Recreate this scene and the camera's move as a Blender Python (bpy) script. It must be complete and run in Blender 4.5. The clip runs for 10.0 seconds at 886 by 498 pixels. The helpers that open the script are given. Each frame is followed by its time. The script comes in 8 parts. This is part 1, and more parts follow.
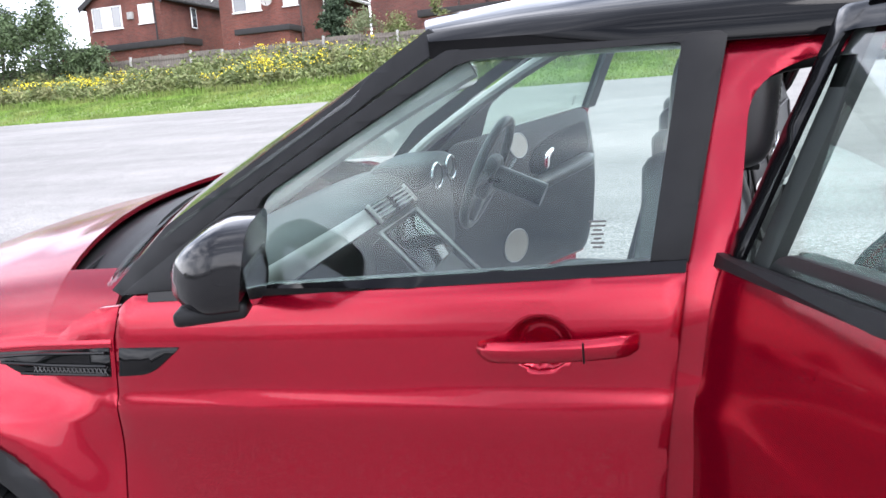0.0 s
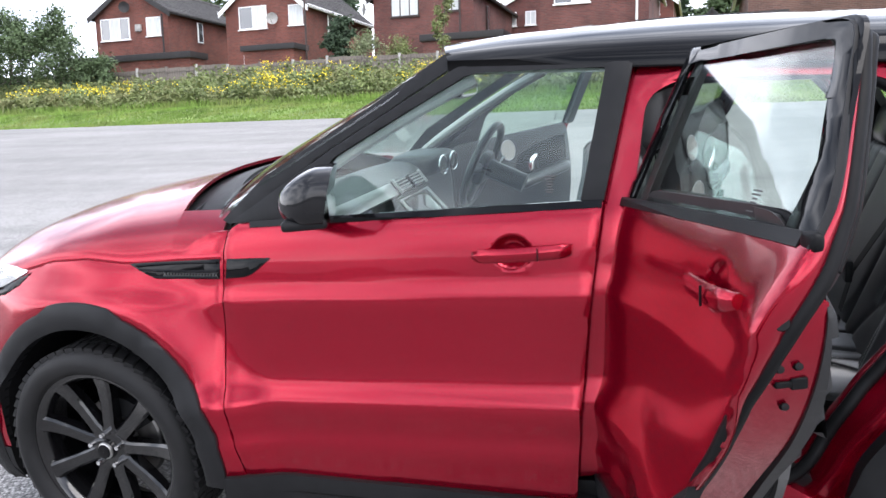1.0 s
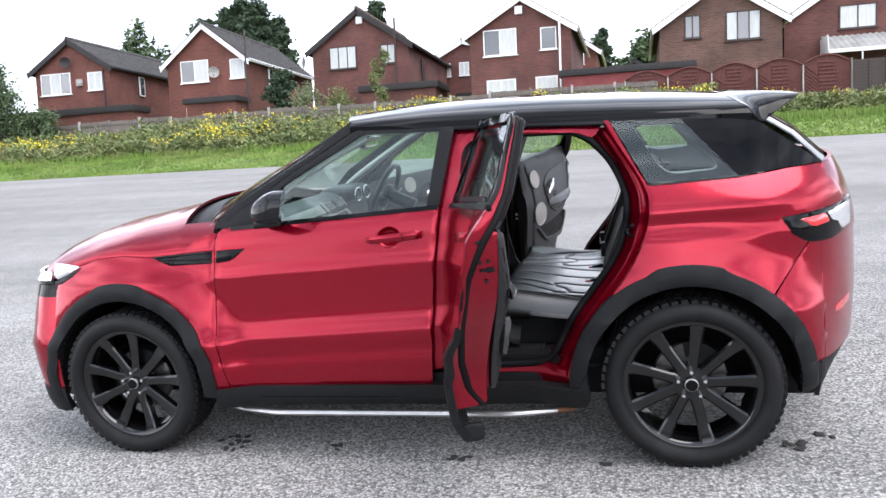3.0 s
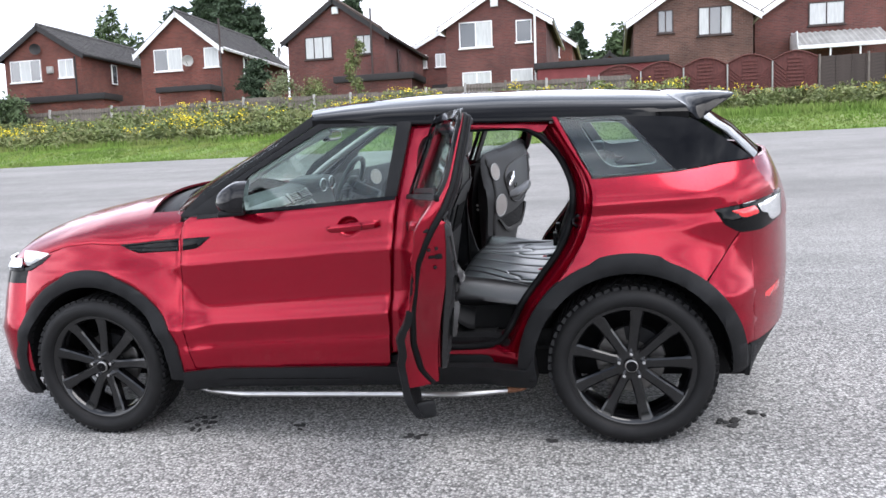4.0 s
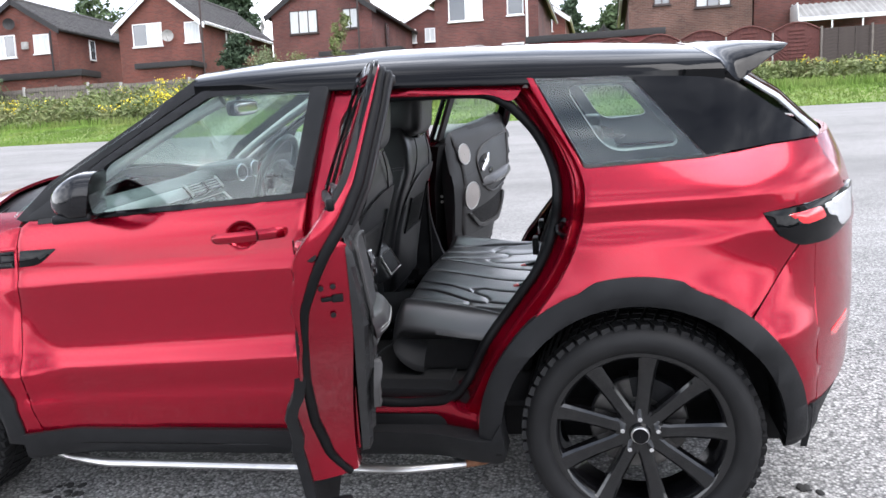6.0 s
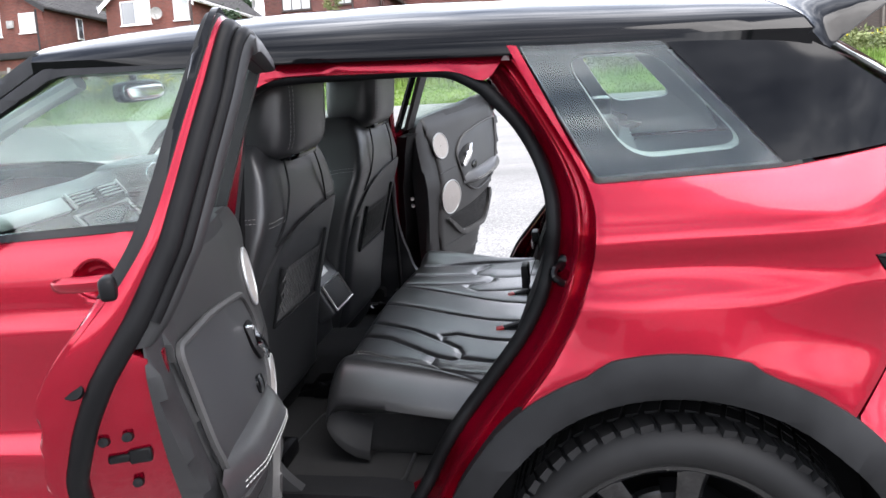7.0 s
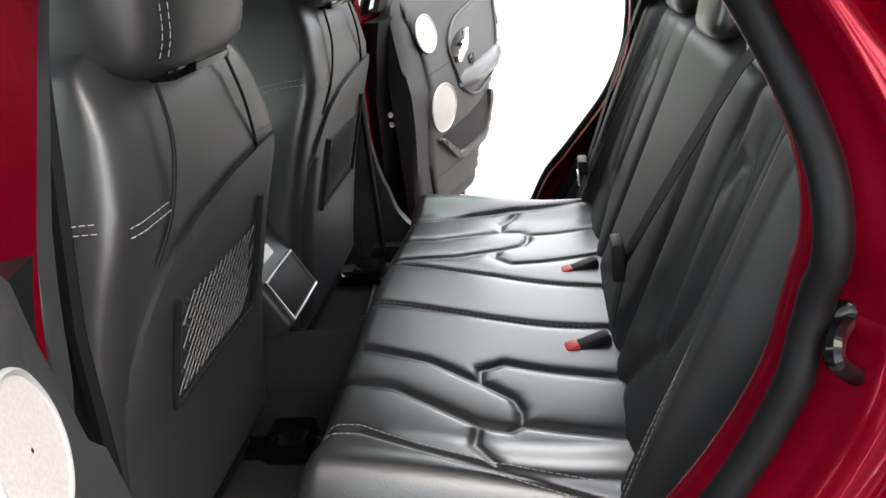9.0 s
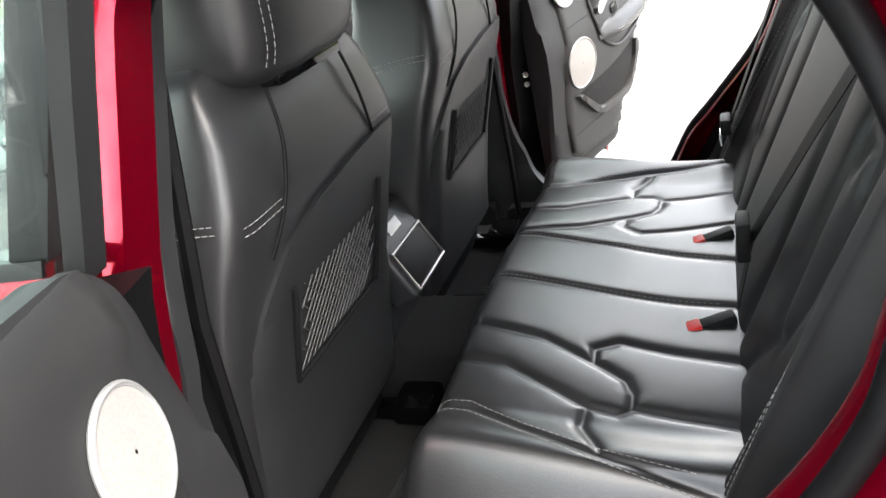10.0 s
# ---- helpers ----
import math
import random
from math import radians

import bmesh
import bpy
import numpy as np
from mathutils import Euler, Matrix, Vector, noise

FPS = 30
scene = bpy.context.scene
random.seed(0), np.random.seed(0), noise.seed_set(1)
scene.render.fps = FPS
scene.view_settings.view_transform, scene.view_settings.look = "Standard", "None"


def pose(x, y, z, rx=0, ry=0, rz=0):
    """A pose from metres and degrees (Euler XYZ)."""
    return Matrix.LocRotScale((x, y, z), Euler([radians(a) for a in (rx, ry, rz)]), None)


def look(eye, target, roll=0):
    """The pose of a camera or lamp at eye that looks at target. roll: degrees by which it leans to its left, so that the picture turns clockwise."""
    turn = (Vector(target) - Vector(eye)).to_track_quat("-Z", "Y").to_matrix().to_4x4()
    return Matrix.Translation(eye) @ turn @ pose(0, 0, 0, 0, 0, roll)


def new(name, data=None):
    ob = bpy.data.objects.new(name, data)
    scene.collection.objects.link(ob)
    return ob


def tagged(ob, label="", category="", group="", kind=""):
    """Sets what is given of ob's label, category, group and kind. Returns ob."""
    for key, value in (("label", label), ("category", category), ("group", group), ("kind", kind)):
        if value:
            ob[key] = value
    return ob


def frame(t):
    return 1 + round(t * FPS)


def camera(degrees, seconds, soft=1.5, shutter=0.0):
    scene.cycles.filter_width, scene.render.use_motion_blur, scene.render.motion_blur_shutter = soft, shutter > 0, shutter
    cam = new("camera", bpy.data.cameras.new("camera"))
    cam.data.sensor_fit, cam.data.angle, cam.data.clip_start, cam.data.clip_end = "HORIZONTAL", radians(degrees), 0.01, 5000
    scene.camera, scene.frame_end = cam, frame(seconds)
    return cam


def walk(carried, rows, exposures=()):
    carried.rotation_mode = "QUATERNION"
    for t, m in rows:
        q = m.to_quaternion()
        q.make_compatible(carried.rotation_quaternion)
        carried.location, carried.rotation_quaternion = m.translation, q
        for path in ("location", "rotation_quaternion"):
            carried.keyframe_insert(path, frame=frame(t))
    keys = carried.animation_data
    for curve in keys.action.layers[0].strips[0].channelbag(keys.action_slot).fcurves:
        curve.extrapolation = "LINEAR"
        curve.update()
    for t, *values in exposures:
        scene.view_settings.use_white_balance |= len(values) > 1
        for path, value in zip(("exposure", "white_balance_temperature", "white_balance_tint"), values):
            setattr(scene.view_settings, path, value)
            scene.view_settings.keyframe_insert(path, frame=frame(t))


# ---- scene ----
cam = camera(61.3, 10.0)
# the car park rises towards the houses: car space, with a level floor, is turned into the world by SLOPE
SLOPE = pose(0, 0, 0, 6.05, -1.1, 0.84)
PATH = [
    (0, (1.638, -1.040, 1.517), (0.993, 0.779, 0.994), -6.7),
    (0.5, (1.752, -1.403, 1.490), (1.106, 0.422, 0.988), -4.4),
    (1, (1.826, -1.762, 1.502), (1.203, 0.080, 1.037), -4.2),
    (1.5, (1.940, -2.121, 1.506), (1.372, -0.251, 1.083), -4.6),
    (2, (2.169, -2.470, 1.513), (1.638, -0.581, 1.128), -4.9),
    (2.5, (2.300, -2.787, 1.535), (1.802, -0.884, 1.174), -5.1),
    (3, (2.430, -3.068, 1.556), (1.948, -1.160, 1.198), -5.0),
    (4.3, (2.567, -3.220, 1.566), (2.152, -1.308, 1.173), -4.4),
    (4.5, (2.562, -3.148, 1.556), (2.134, -1.235, 1.157), -4.2),
    (5, (2.510, -2.880, 1.527), (2.097, -0.969, 1.108), -4.1),
    (5.5, (2.554, -2.519, 1.498), (2.149, -0.609, 1.065), -4.4),
    (5.7, (2.560, -2.396, 1.497), (2.156, -0.487, 1.061), -4.5),
    (6.8, (2.519, -1.513, 1.449), (2.099, 0.381, 0.965), -5.1),
    (7, (2.524, -1.371, 1.456), (2.113, 0.521, 0.957), -5.1),
    (7.5, (2.430, -1.037, 1.437), (2.058, 0.849, 0.884), -5.6),
    (8, (2.334, -0.709, 1.395), (2.004, 1.162, 0.770), -6.1),
    (8.5, (2.266, -0.481, 1.367), (1.974, 1.364, 0.650), -6.5),
    (9, (2.206, -0.429, 1.361), (1.897, 1.384, 0.575), -7.4),
    (9.5, (2.218, -0.447, 1.412), (1.801, 1.330, 0.595), -8.9),
    (10, (2.297, -0.395, 1.416), (1.560, 1.253, 0.555), -13.5),
]
EXPOSURES = [(0, 2.2, 6250, 15), (1.0, 1.97, 6250, 14), (2.5, 1.85, 6250, 13), (4.5, 1.65, 6250, 13), (5.5, 1.85, 6250, 13), (7.0, 2.4, 6400, 13), (7.5, 2.65, 6600, 11), (8.5, 2.95, 6950, 10), (9.0, 3.15, 6950, 10), (10.0, 3.4, 6950, 10)]
walk(cam, [(t, SLOPE @ look(eye, target, roll)) for t, eye, target, roll in PATH], EXPOSURES)

# ---- world, sun ----
world = bpy.data.worlds.new("sky")
scene.world = world
world.use_nodes = True
SUN_ELEVATION, SUN_AZIMUTH = radians(58), radians(120)


def build_sky():
    nt = world.node_tree
    nt.nodes.clear()
    out = nt.nodes.new("ShaderNodeOutputWorld")
    bg = nt.nodes.new("ShaderNodeBackground")
    sky = nt.nodes.new("ShaderNodeTexSky")
    sky.sky_type, sky.sun_disc = "NISHITA", False
    sky.sun_elevation, sky.sun_rotation = SUN_ELEVATION, SUN_AZIMUTH
    tc = nt.nodes.new("ShaderNodeTexCoord")
    mp = nt.nodes.new("ShaderNodeMapping")
    mp.inputs["Scale"].default_value = (1.0, 1.0, 2.6)
    no = nt.nodes.new("ShaderNodeTexNoise")
    no.inputs["Scale"].default_value, no.inputs["Detail"].default_value, no.inputs["Roughness"].default_value = 2.4, 7, 0.58
    ramp = nt.nodes.new("ShaderNodeValToRGB")
    ramp.color_ramp.elements[0].position, ramp.color_ramp.elements[0].color = 0.36, (1.3, 1.5, 1.9, 1)
    ramp.color_ramp.elements[1].position, ramp.color_ramp.elements[1].color = 0.72, (13.0, 13.1, 13.3, 1)
    ramp.color_ramp.elements.new(0.53).color = (4.6, 4.9, 5.4, 1)
    # thin bright cloud low over the horizon
    up = nt.nodes.new("ShaderNodeSeparateXYZ")
    low = nt.nodes.new("ShaderNodeMapRange")
    low.inputs["From Min"].default_value, low.inputs["From Max"].default_value = 0.0, 0.6
    low.inputs["To Min"].default_value, low.inputs["To Max"].default_value = 0.13, 0.0
    lift = nt.nodes.new("ShaderNodeMath")
    nt.links.new(tc.outputs["Generated"], up.inputs[0])
    nt.links.new(up.outputs["Z"], low.inputs["Value"])
    nt.links.new(low.outputs[0], lift.inputs[1])
    mix = nt.nodes.new("ShaderNodeMix")
    mix.data_type = "RGBA"
    mix.inputs["Factor"].default_value = 0.86
    nt.links.new(tc.outputs["Generated"], mp.inputs["Vector"])
    nt.links.new(mp.outputs["Vector"], no.inputs["Vector"])
    nt.links.new(no.outputs["Fac"], lift.inputs[0])
    nt.links.new(lift.outputs[0], ramp.inputs["Fac"])
    nt.links.new(sky.outputs["Color"], mix.inputs["A"])
    nt.links.new(ramp.outputs["Color"], mix.inputs["B"])
    nt.links.new(mix.outputs["Result"], bg.inputs["Color"])
    bg.inputs["Strength"].default_value = 0.115
    nt.links.new(bg.outputs["Background"], out.inputs["Surface"])


build_sky()
sun = new("sun", bpy.data.lights.new("sun", "SUN"))
sun.data.energy, sun.data.angle, sun.data.color = 1.0, radians(45), (1.0, 0.96, 0.9)
sun.matrix_basis = look((0, 0, 30), (30 * math.sin(SUN_AZIMUTH) * -1 / math.tan(SUN_ELEVATION), -30 * math.cos(SUN_AZIMUTH) / math.tan(SUN_ELEVATION), 0))


# ---- materials ----
def material(name, color, rough=0.5, metal=0.0, coat=0.0, spec=0.5, vary=0.0, scale=8.0, bump=0.0, bump_scale=60.0, dirt=None, dirt_amount=0.0, dirt_scale=3.0, sheen=0.0, stretch=(1, 1, 1), rand=0.0, coords="Object", coat_rough=0.02, coat_ior=1.5):
    m = bpy.data.materials.new(name)
    m.use_nodes = True
    nt = m.node_tree
    b = nt.nodes["Principled BSDF"]
    b.inputs["Roughness"].default_value = rough
    b.inputs["Metallic"].default_value = metal
    b.inputs["Coat Weight"].default_value = coat
    b.inputs["Coat Roughness"].default_value = coat_rough
    b.inputs["Coat IOR"].default_value = coat_ior
    b.inputs["Specular IOR Level"].default_value = spec
    b.inputs["Sheen Weight"].default_value = sheen
    tc = nt.nodes.new("ShaderNodeTexCoord")
    mp = nt.nodes.new("ShaderNodeMapping")
    mp.inputs["Scale"].default_value = stretch
    nt.links.new(tc.outputs[coords], mp.inputs["Vector"])
    c = nt.nodes.new("ShaderNodeRGB")
    c.outputs[0].default_value = (*color, 1)
    last = c.outputs[0]
    if vary:
        no = nt.nodes.new("ShaderNodeTexNoise")
        no.inputs["Scale"].default_value, no.inputs["Detail"].default_value = scale, 6
        nt.links.new(mp.outputs[0], no.inputs["Vector"])
        mr = nt.nodes.new("ShaderNodeMapRange")
        mr.inputs["From Min"].default_value, mr.inputs["From Max"].default_value = 0.3, 0.7
        mr.inputs["To Min"].default_value, mr.inputs["To Max"].default_value = 1 - vary, 1 + vary
        nt.links.new(no.outputs["Fac"], mr.inputs["Value"])
        mul = nt.nodes.new("ShaderNodeVectorMath")
        mul.operation = "SCALE"
        nt.links.new(last, mul.inputs[0])
        nt.links.new(mr.outputs[0], mul.inputs["Scale"])
        last = mul.outputs[0]
    if rand:
        oi = nt.nodes.new("ShaderNodeObjectInfo")
        mr = nt.nodes.new("ShaderNodeMapRange")
        mr.inputs["To Min"].default_value, mr.inputs["To Max"].default_value = 1 - rand, 1 + rand
        nt.links.new(oi.outputs["Random"], mr.inputs["Value"])
        mul = nt.nodes.new("ShaderNodeVectorMath")
        mul.operation = "SCALE"
        nt.links.new(last, mul.inputs[0])
        nt.links.new(mr.outputs[0], mul.inputs["Scale"])
        last = mul.outputs[0]
    if dirt:
        no = nt.nodes.new("ShaderNodeTexNoise")
        no.inputs["Scale"].default_value, no.inputs["Detail"].default_value = dirt_scale, 8
        nt.links.new(mp.outputs[0], no.inputs["Vector"])
        mr = nt.nodes.new("ShaderNodeMapRange")
        mr.inputs["From Min"].default_value, mr.inputs["From Max"].default_value = 0.45, 0.7
        mr.inputs["To Max"].default_value = dirt_amount
        nt.links.new(no.outputs["Fac"], mr.inputs["Value"])
        mx = nt.nodes.new("ShaderNodeMix")
        mx.data_type = "RGBA"
        nt.links.new(mr.outputs[0], mx.inputs["Factor"])
        nt.links.new(last, mx.inputs["A"])
        mx.inputs["B"].default_value = (*dirt, 1)
        last = mx.outputs["Result"]
    nt.links.new(last, b.inputs["Base Color"])
    if bump:
        no = nt.nodes.new("ShaderNodeTexNoise")
        no.inputs["Scale"].default_value, no.inputs["Detail"].default_value = bump_scale, 4
        nt.links.new(mp.outputs[0], no.inputs["Vector"])
        bp = nt.nodes.new("ShaderNodeBump")
        bp.inputs["Strength"].default_value, bp.inputs["Distance"].default_value = bump, 0.01
        nt.links.new(no.outputs["Fac"], bp.inputs["Height"])
        nt.links.new(bp.outputs[0], b.inputs["Normal"])
    return m


def glass(name, tint, gloss=1.0, base=0.05):
    """Thin tinted glass: see-through, with a mirror's gloss that grows towards grazing angles."""
    m = bpy.data.materials.new(name)
    m.use_nodes = True
    nt = m.node_tree
    nt.nodes.clear()
    out = nt.nodes.new("ShaderNodeOutputMaterial")
    tr = nt.nodes.new("ShaderNodeBsdfTransparent")
    tr.inputs["Color"].default_value = (*tint, 1)
    gl = nt.nodes.new("ShaderNodeBsdfGlossy")
    gl.inputs["Roughness"].default_value = 0.01
    gl.inputs["Color"].default_value = (gloss, gloss, gloss, 1)
    lw = nt.nodes.new("ShaderNodeLayerWeight")
    lw.inputs["Blend"].default_value = 0.5
    pw = nt.nodes.new("ShaderNodeMath")
    pw.operation, pw.inputs[1].default_value = "POWER", 4.0
    fr = nt.nodes.new("ShaderNodeMath")
    fr.operation, fr.inputs[1].default_value, fr.inputs[2].default_value = "MULTIPLY_ADD", 0.9, base
    nt.links.new(lw.outputs["Facing"], pw.inputs[0])
    nt.links.new(pw.outputs[0], fr.inputs[0])
    mx = nt.nodes.new("ShaderNodeMixShader")
    nt.links.new(fr.outputs[0], mx.inputs["Fac"])
    nt.links.new(tr.outputs[0], mx.inputs[1])
    nt.links.new(gl.outputs[0], mx.inputs[2])
    nt.links.new(mx.outputs[0], out.inputs["Surface"])
    return m


def brick_material(name, a, b, mortar, course=0.075, length=0.225):
    m = bpy.data.materials.new(name)
    m.use_nodes = True
    nt = m.node_tree
    p = nt.nodes["Principled BSDF"]
    p.inputs["Roughness"].default_value = 0.9
    tc = nt.nodes.new("ShaderNodeTexCoord")
    sx = nt.nodes.new("ShaderNodeSeparateXYZ")
    add = nt.nodes.new("ShaderNodeMath")
    cx = nt.nodes.new("ShaderNodeCombineXYZ")
    nt.links.new(tc.outputs["Object"], sx.inputs[0])
    nt.links.new(sx.outputs[0], add.inputs[0])
    nt.links.new(sx.outputs[1], add.inputs[1])
    nt.links.new(add.outputs[0], cx.inputs[0])
    nt.links.new(sx.outputs[2], cx.inputs[1])
    br = nt.nodes.new("ShaderNodeTexBrick")
    br.inputs["Scale"].default_value = 1.0
    br.inputs["Brick Width"].default_value, br.inputs["Row Height"].default_value = length, course
    br.inputs["Mortar Size"].default_value = 0.006
    br.inputs["Color1"].default_value, br.inputs["Color2"].default_value, br.inputs["Mortar"].default_value = (*a, 1), (*b, 1), (*mortar, 1)
    nt.links.new(cx.outputs[0], br.inputs["Vector"])
    no = nt.nodes.new("ShaderNodeTexNoise")
    no.inputs["Scale"].default_value, no.inputs["Detail"].default_value = 0.55, 6
    nt.links.new(tc.outputs["Object"], no.inputs["Vector"])
    mr = nt.nodes.new("ShaderNodeMapRange")
    mr.inputs["From Min"].default_value, mr.inputs["From Max"].default_value = 0.3, 0.7
    mr.inputs["To Min"].default_value, mr.inputs["To Max"].default_value = 0.62, 1.25
    nt.links.new(no.outputs["Fac"], mr.inputs["Value"])
    mul = nt.nodes.new("ShaderNodeVectorMath")
    mul.operation = "SCALE"
    nt.links.new(br.outputs["Color"], mul.inputs[0])
    nt.links.new(mr.outputs[0], mul.inputs["Scale"])
    nt.links.new(mul.outputs[0], p.inputs["Base Color"])
    bp = nt.nodes.new("ShaderNodeBump")
    bp.inputs["Strength"].default_value, bp.inputs["Distance"].default_value = 0.4, 0.01
    nt.links.new(br.outputs["Fac"], bp.inputs["Height"])
    bp.invert = True
    nt.links.new(bp.outputs[0], p.inputs["Normal"])
    return m


def roof_material(name, color):
    """Concrete roof tiles: shadowed courses up the slope and a weathered bloom."""
    m = material(name, color, rough=0.85, vary=0.3, scale=4, dirt=(color[0] * 1.9, color[1] * 2.0, color[2] * 1.8), dirt_amount=0.4, dirt_scale=2)
    nt = m.node_tree
    p = nt.nodes["Principled BSDF"]
    tc = nt.nodes.new("ShaderNodeTexCoord")
    wave = nt.nodes.new("ShaderNodeTexWave")
    wave.wave_type, wave.bands_direction, wave.wave_profile = "BANDS", "Z", "SAW"
    wave.inputs["Scale"].default_value = 1.85
    nt.links.new(tc.outputs["Object"], wave.inputs["Vector"])
    mr = nt.nodes.new("ShaderNodeMapRange")
    mr.inputs["From Min"].default_value, mr.inputs["From Max"].default_value = 0.0, 0.35
    mr.inputs["To Min"].default_value, mr.inputs["To Max"].default_value = 0.5, 1.1
    nt.links.new(wave.outputs["Fac"], mr.inputs["Value"])
    mul = nt.nodes.new("ShaderNodeVectorMath")
    mul.operation = "SCALE"
    nt.links.new(p.inputs["Base Color"].links[0].from_socket, mul.inputs[0])
    nt.links.new(mr.outputs[0], mul.inputs["Scale"])
    nt.links.new(mul.outputs[0], p.inputs["Base Color"])
    bp = nt.nodes.new("ShaderNodeBump")
    bp.inputs["Strength"].default_value, bp.inputs["Distance"].default_value = 0.6, 0.02
    nt.links.new(wave.outputs["Fac"], bp.inputs["Height"])
    nt.links.new(bp.outputs[0], p.inputs["Normal"])
    return m


def ground_material():
    """Worn car-park asphalt with pale chippings close by, long tyre scuffs and patches."""
    m = bpy.data.materials.new("worn_asphalt")
    m.use_nodes = True
    nt = m.node_tree
    p = nt.nodes["Principled BSDF"]
    p.inputs["Roughness"].default_value = 0.85
    tc = nt.nodes.new("ShaderNodeTexCoord")
    vo = nt.nodes.new("ShaderNodeTexVoronoi")
    vo.inputs["Scale"].default_value = 85
    nt.links.new(tc.outputs["Object"], vo.inputs["Vector"])
    sep = nt.nodes.new("ShaderNodeSeparateColor")
    nt.links.new(vo.outputs["Color"], sep.inputs[0])
    ramp = nt.nodes.new("ShaderNodeValToRGB")
    e = ramp.color_ramp.elements
    e[0].position, e[0].color = 0.0, (0.11, 0.108, 0.106, 1)
    e[1].position, e[1].color = 1.0, (0.47, 0.458, 0.44, 1)
    e.new(0.45).color = (0.275, 0.269, 0.26, 1)
    e.new(0.8).color = (0.38, 0.371, 0.356, 1)
    nt.links.new(sep.outputs[0], ramp.inputs["Fac"])
    gap = nt.nodes.new("ShaderNodeMapRange")
    gap.inputs["From Min"].default_value, gap.inputs["From Max"].default_value = 0.25, 0.75
    gap.inputs["To Min"].default_value, gap.inputs["To Max"].default_value = 1.05, 0.45
    nt.links.new(vo.outputs["Distance"], gap.inputs["Value"])
    mul = nt.nodes.new("ShaderNodeVectorMath")
    mul.operation = "SCALE"
    nt.links.new(ramp.outputs[0], mul.inputs[0])
    nt.links.new(gap.outputs[0], mul.inputs["Scale"])
    # the chippings' speckle fades to one even grey further across the lot
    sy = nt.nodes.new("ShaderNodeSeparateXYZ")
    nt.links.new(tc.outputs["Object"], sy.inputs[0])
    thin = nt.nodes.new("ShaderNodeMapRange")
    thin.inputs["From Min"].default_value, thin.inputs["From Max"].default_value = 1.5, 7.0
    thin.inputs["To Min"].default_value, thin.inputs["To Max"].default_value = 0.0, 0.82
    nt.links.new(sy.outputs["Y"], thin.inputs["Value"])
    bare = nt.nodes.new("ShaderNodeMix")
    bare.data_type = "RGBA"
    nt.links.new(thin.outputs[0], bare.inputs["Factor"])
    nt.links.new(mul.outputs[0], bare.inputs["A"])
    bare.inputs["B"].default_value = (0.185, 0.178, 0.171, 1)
    # broad patches and streaks
    mp = nt.nodes.new("ShaderNodeMapping")
    mp.inputs["Scale"].default_value = (0.16, 0.9, 1)
    mp.inputs["Rotation"].default_value = (0, 0, radians(4))
    nt.links.new(tc.outputs["Object"], mp.inputs["Vector"])
    no = nt.nodes.new("ShaderNodeTexNoise")
    no.inputs["Scale"].default_value, no.inputs["Detail"].default_value, no.inputs["Roughness"].default_value = 1.2, 8, 0.65
    nt.links.new(mp.outputs[0], no.inputs["Vector"])
    mr = nt.nodes.new("ShaderNodeMapRange")
    mr.inputs["From Min"].default_value, mr.inputs["From Max"].default_value = 0.33, 0.67
    mr.inputs["To Min"].default_value, mr.inputs["To Max"].default_value = 0.80, 1.2
    nt.links.new(no.outputs["Fac"], mr.inputs["Value"])
    mul2 = nt.nodes.new("ShaderNodeVectorMath")
    mul2.operation = "SCALE"
    nt.links.new(bare.outputs["Result"], mul2.inputs[0])
    nt.links.new(mr.outputs[0], mul2.inputs["Scale"])
    no2 = nt.nodes.new("ShaderNodeTexNoise")
    no2.inputs["Scale"].default_value, no2.inputs["Detail"].default_value = 3.0, 5
    nt.links.new(tc.outputs["Object"], no2.inputs["Vector"])
    mr2 = nt.nodes.new("ShaderNodeMapRange")
    mr2.inputs["To Min"].default_value, mr2.inputs["To Max"].default_value = 0.85, 1.15
    nt.links.new(no2.outputs["Fac"], mr2.inputs["Value"])
    mul3 = nt.nodes.new("ShaderNodeVectorMath")
    mul3.operation = "SCALE"
    nt.links.new(mul2.outputs[0], mul3.inputs[0])
    nt.links.new(mr2.outputs[0], mul3.inputs["Scale"])
    nt.links.new(mul3.outputs[0], p.inputs["Base Color"])
    bp = nt.nodes.new("ShaderNodeBump")
    bp.inputs["Strength"].default_value, bp.inputs["Distance"].default_value = 0.6, 0.006
    bp.invert = True
    nt.links.new(vo.outputs["Distance"], bp.inputs["Height"])
    nt.links.new(bp.outputs[0], p.inputs["Normal"])
    return m


RED = material("red_metallic_paint", (0.26, 0.0006, 0.014), rough=0.20, metal=0.72, coat=0.32, vary=0.06, scale=1100, coat_ior=1.5, coat_rough=0.01)
BLACK_GLOSS = material("black_gloss_paint", (0.003, 0.003, 0.0035), rough=0.06, spec=0.17, vary=0.1, scale=40)
BLACK_PLASTIC = material("black_textured_plastic", (0.009, 0.0092, 0.010), rough=0.5, spec=0.16, vary=0.15, scale=20, bump=0.12, bump_scale=700)
MIRROR_SHELL = material("dark_gloss_shell", (0.008, 0.008, 0.009), rough=0.10, spec=0.3)
RUBBER = material("black_rubber", (0.004, 0.004, 0.0045), rough=0.5, spec=0.12, vary=0.2, scale=30)
LINER = material("black_felt_liner", (0.007, 0.007, 0.0075), rough=1.0, spec=0.04, vary=0.3, scale=40)
RUST = material("rusty_steel", (0.16, 0.07, 0.035), rough=0.8, metal=0.2, vary=0.4, scale=40, bump=0.4, bump_scale=150)
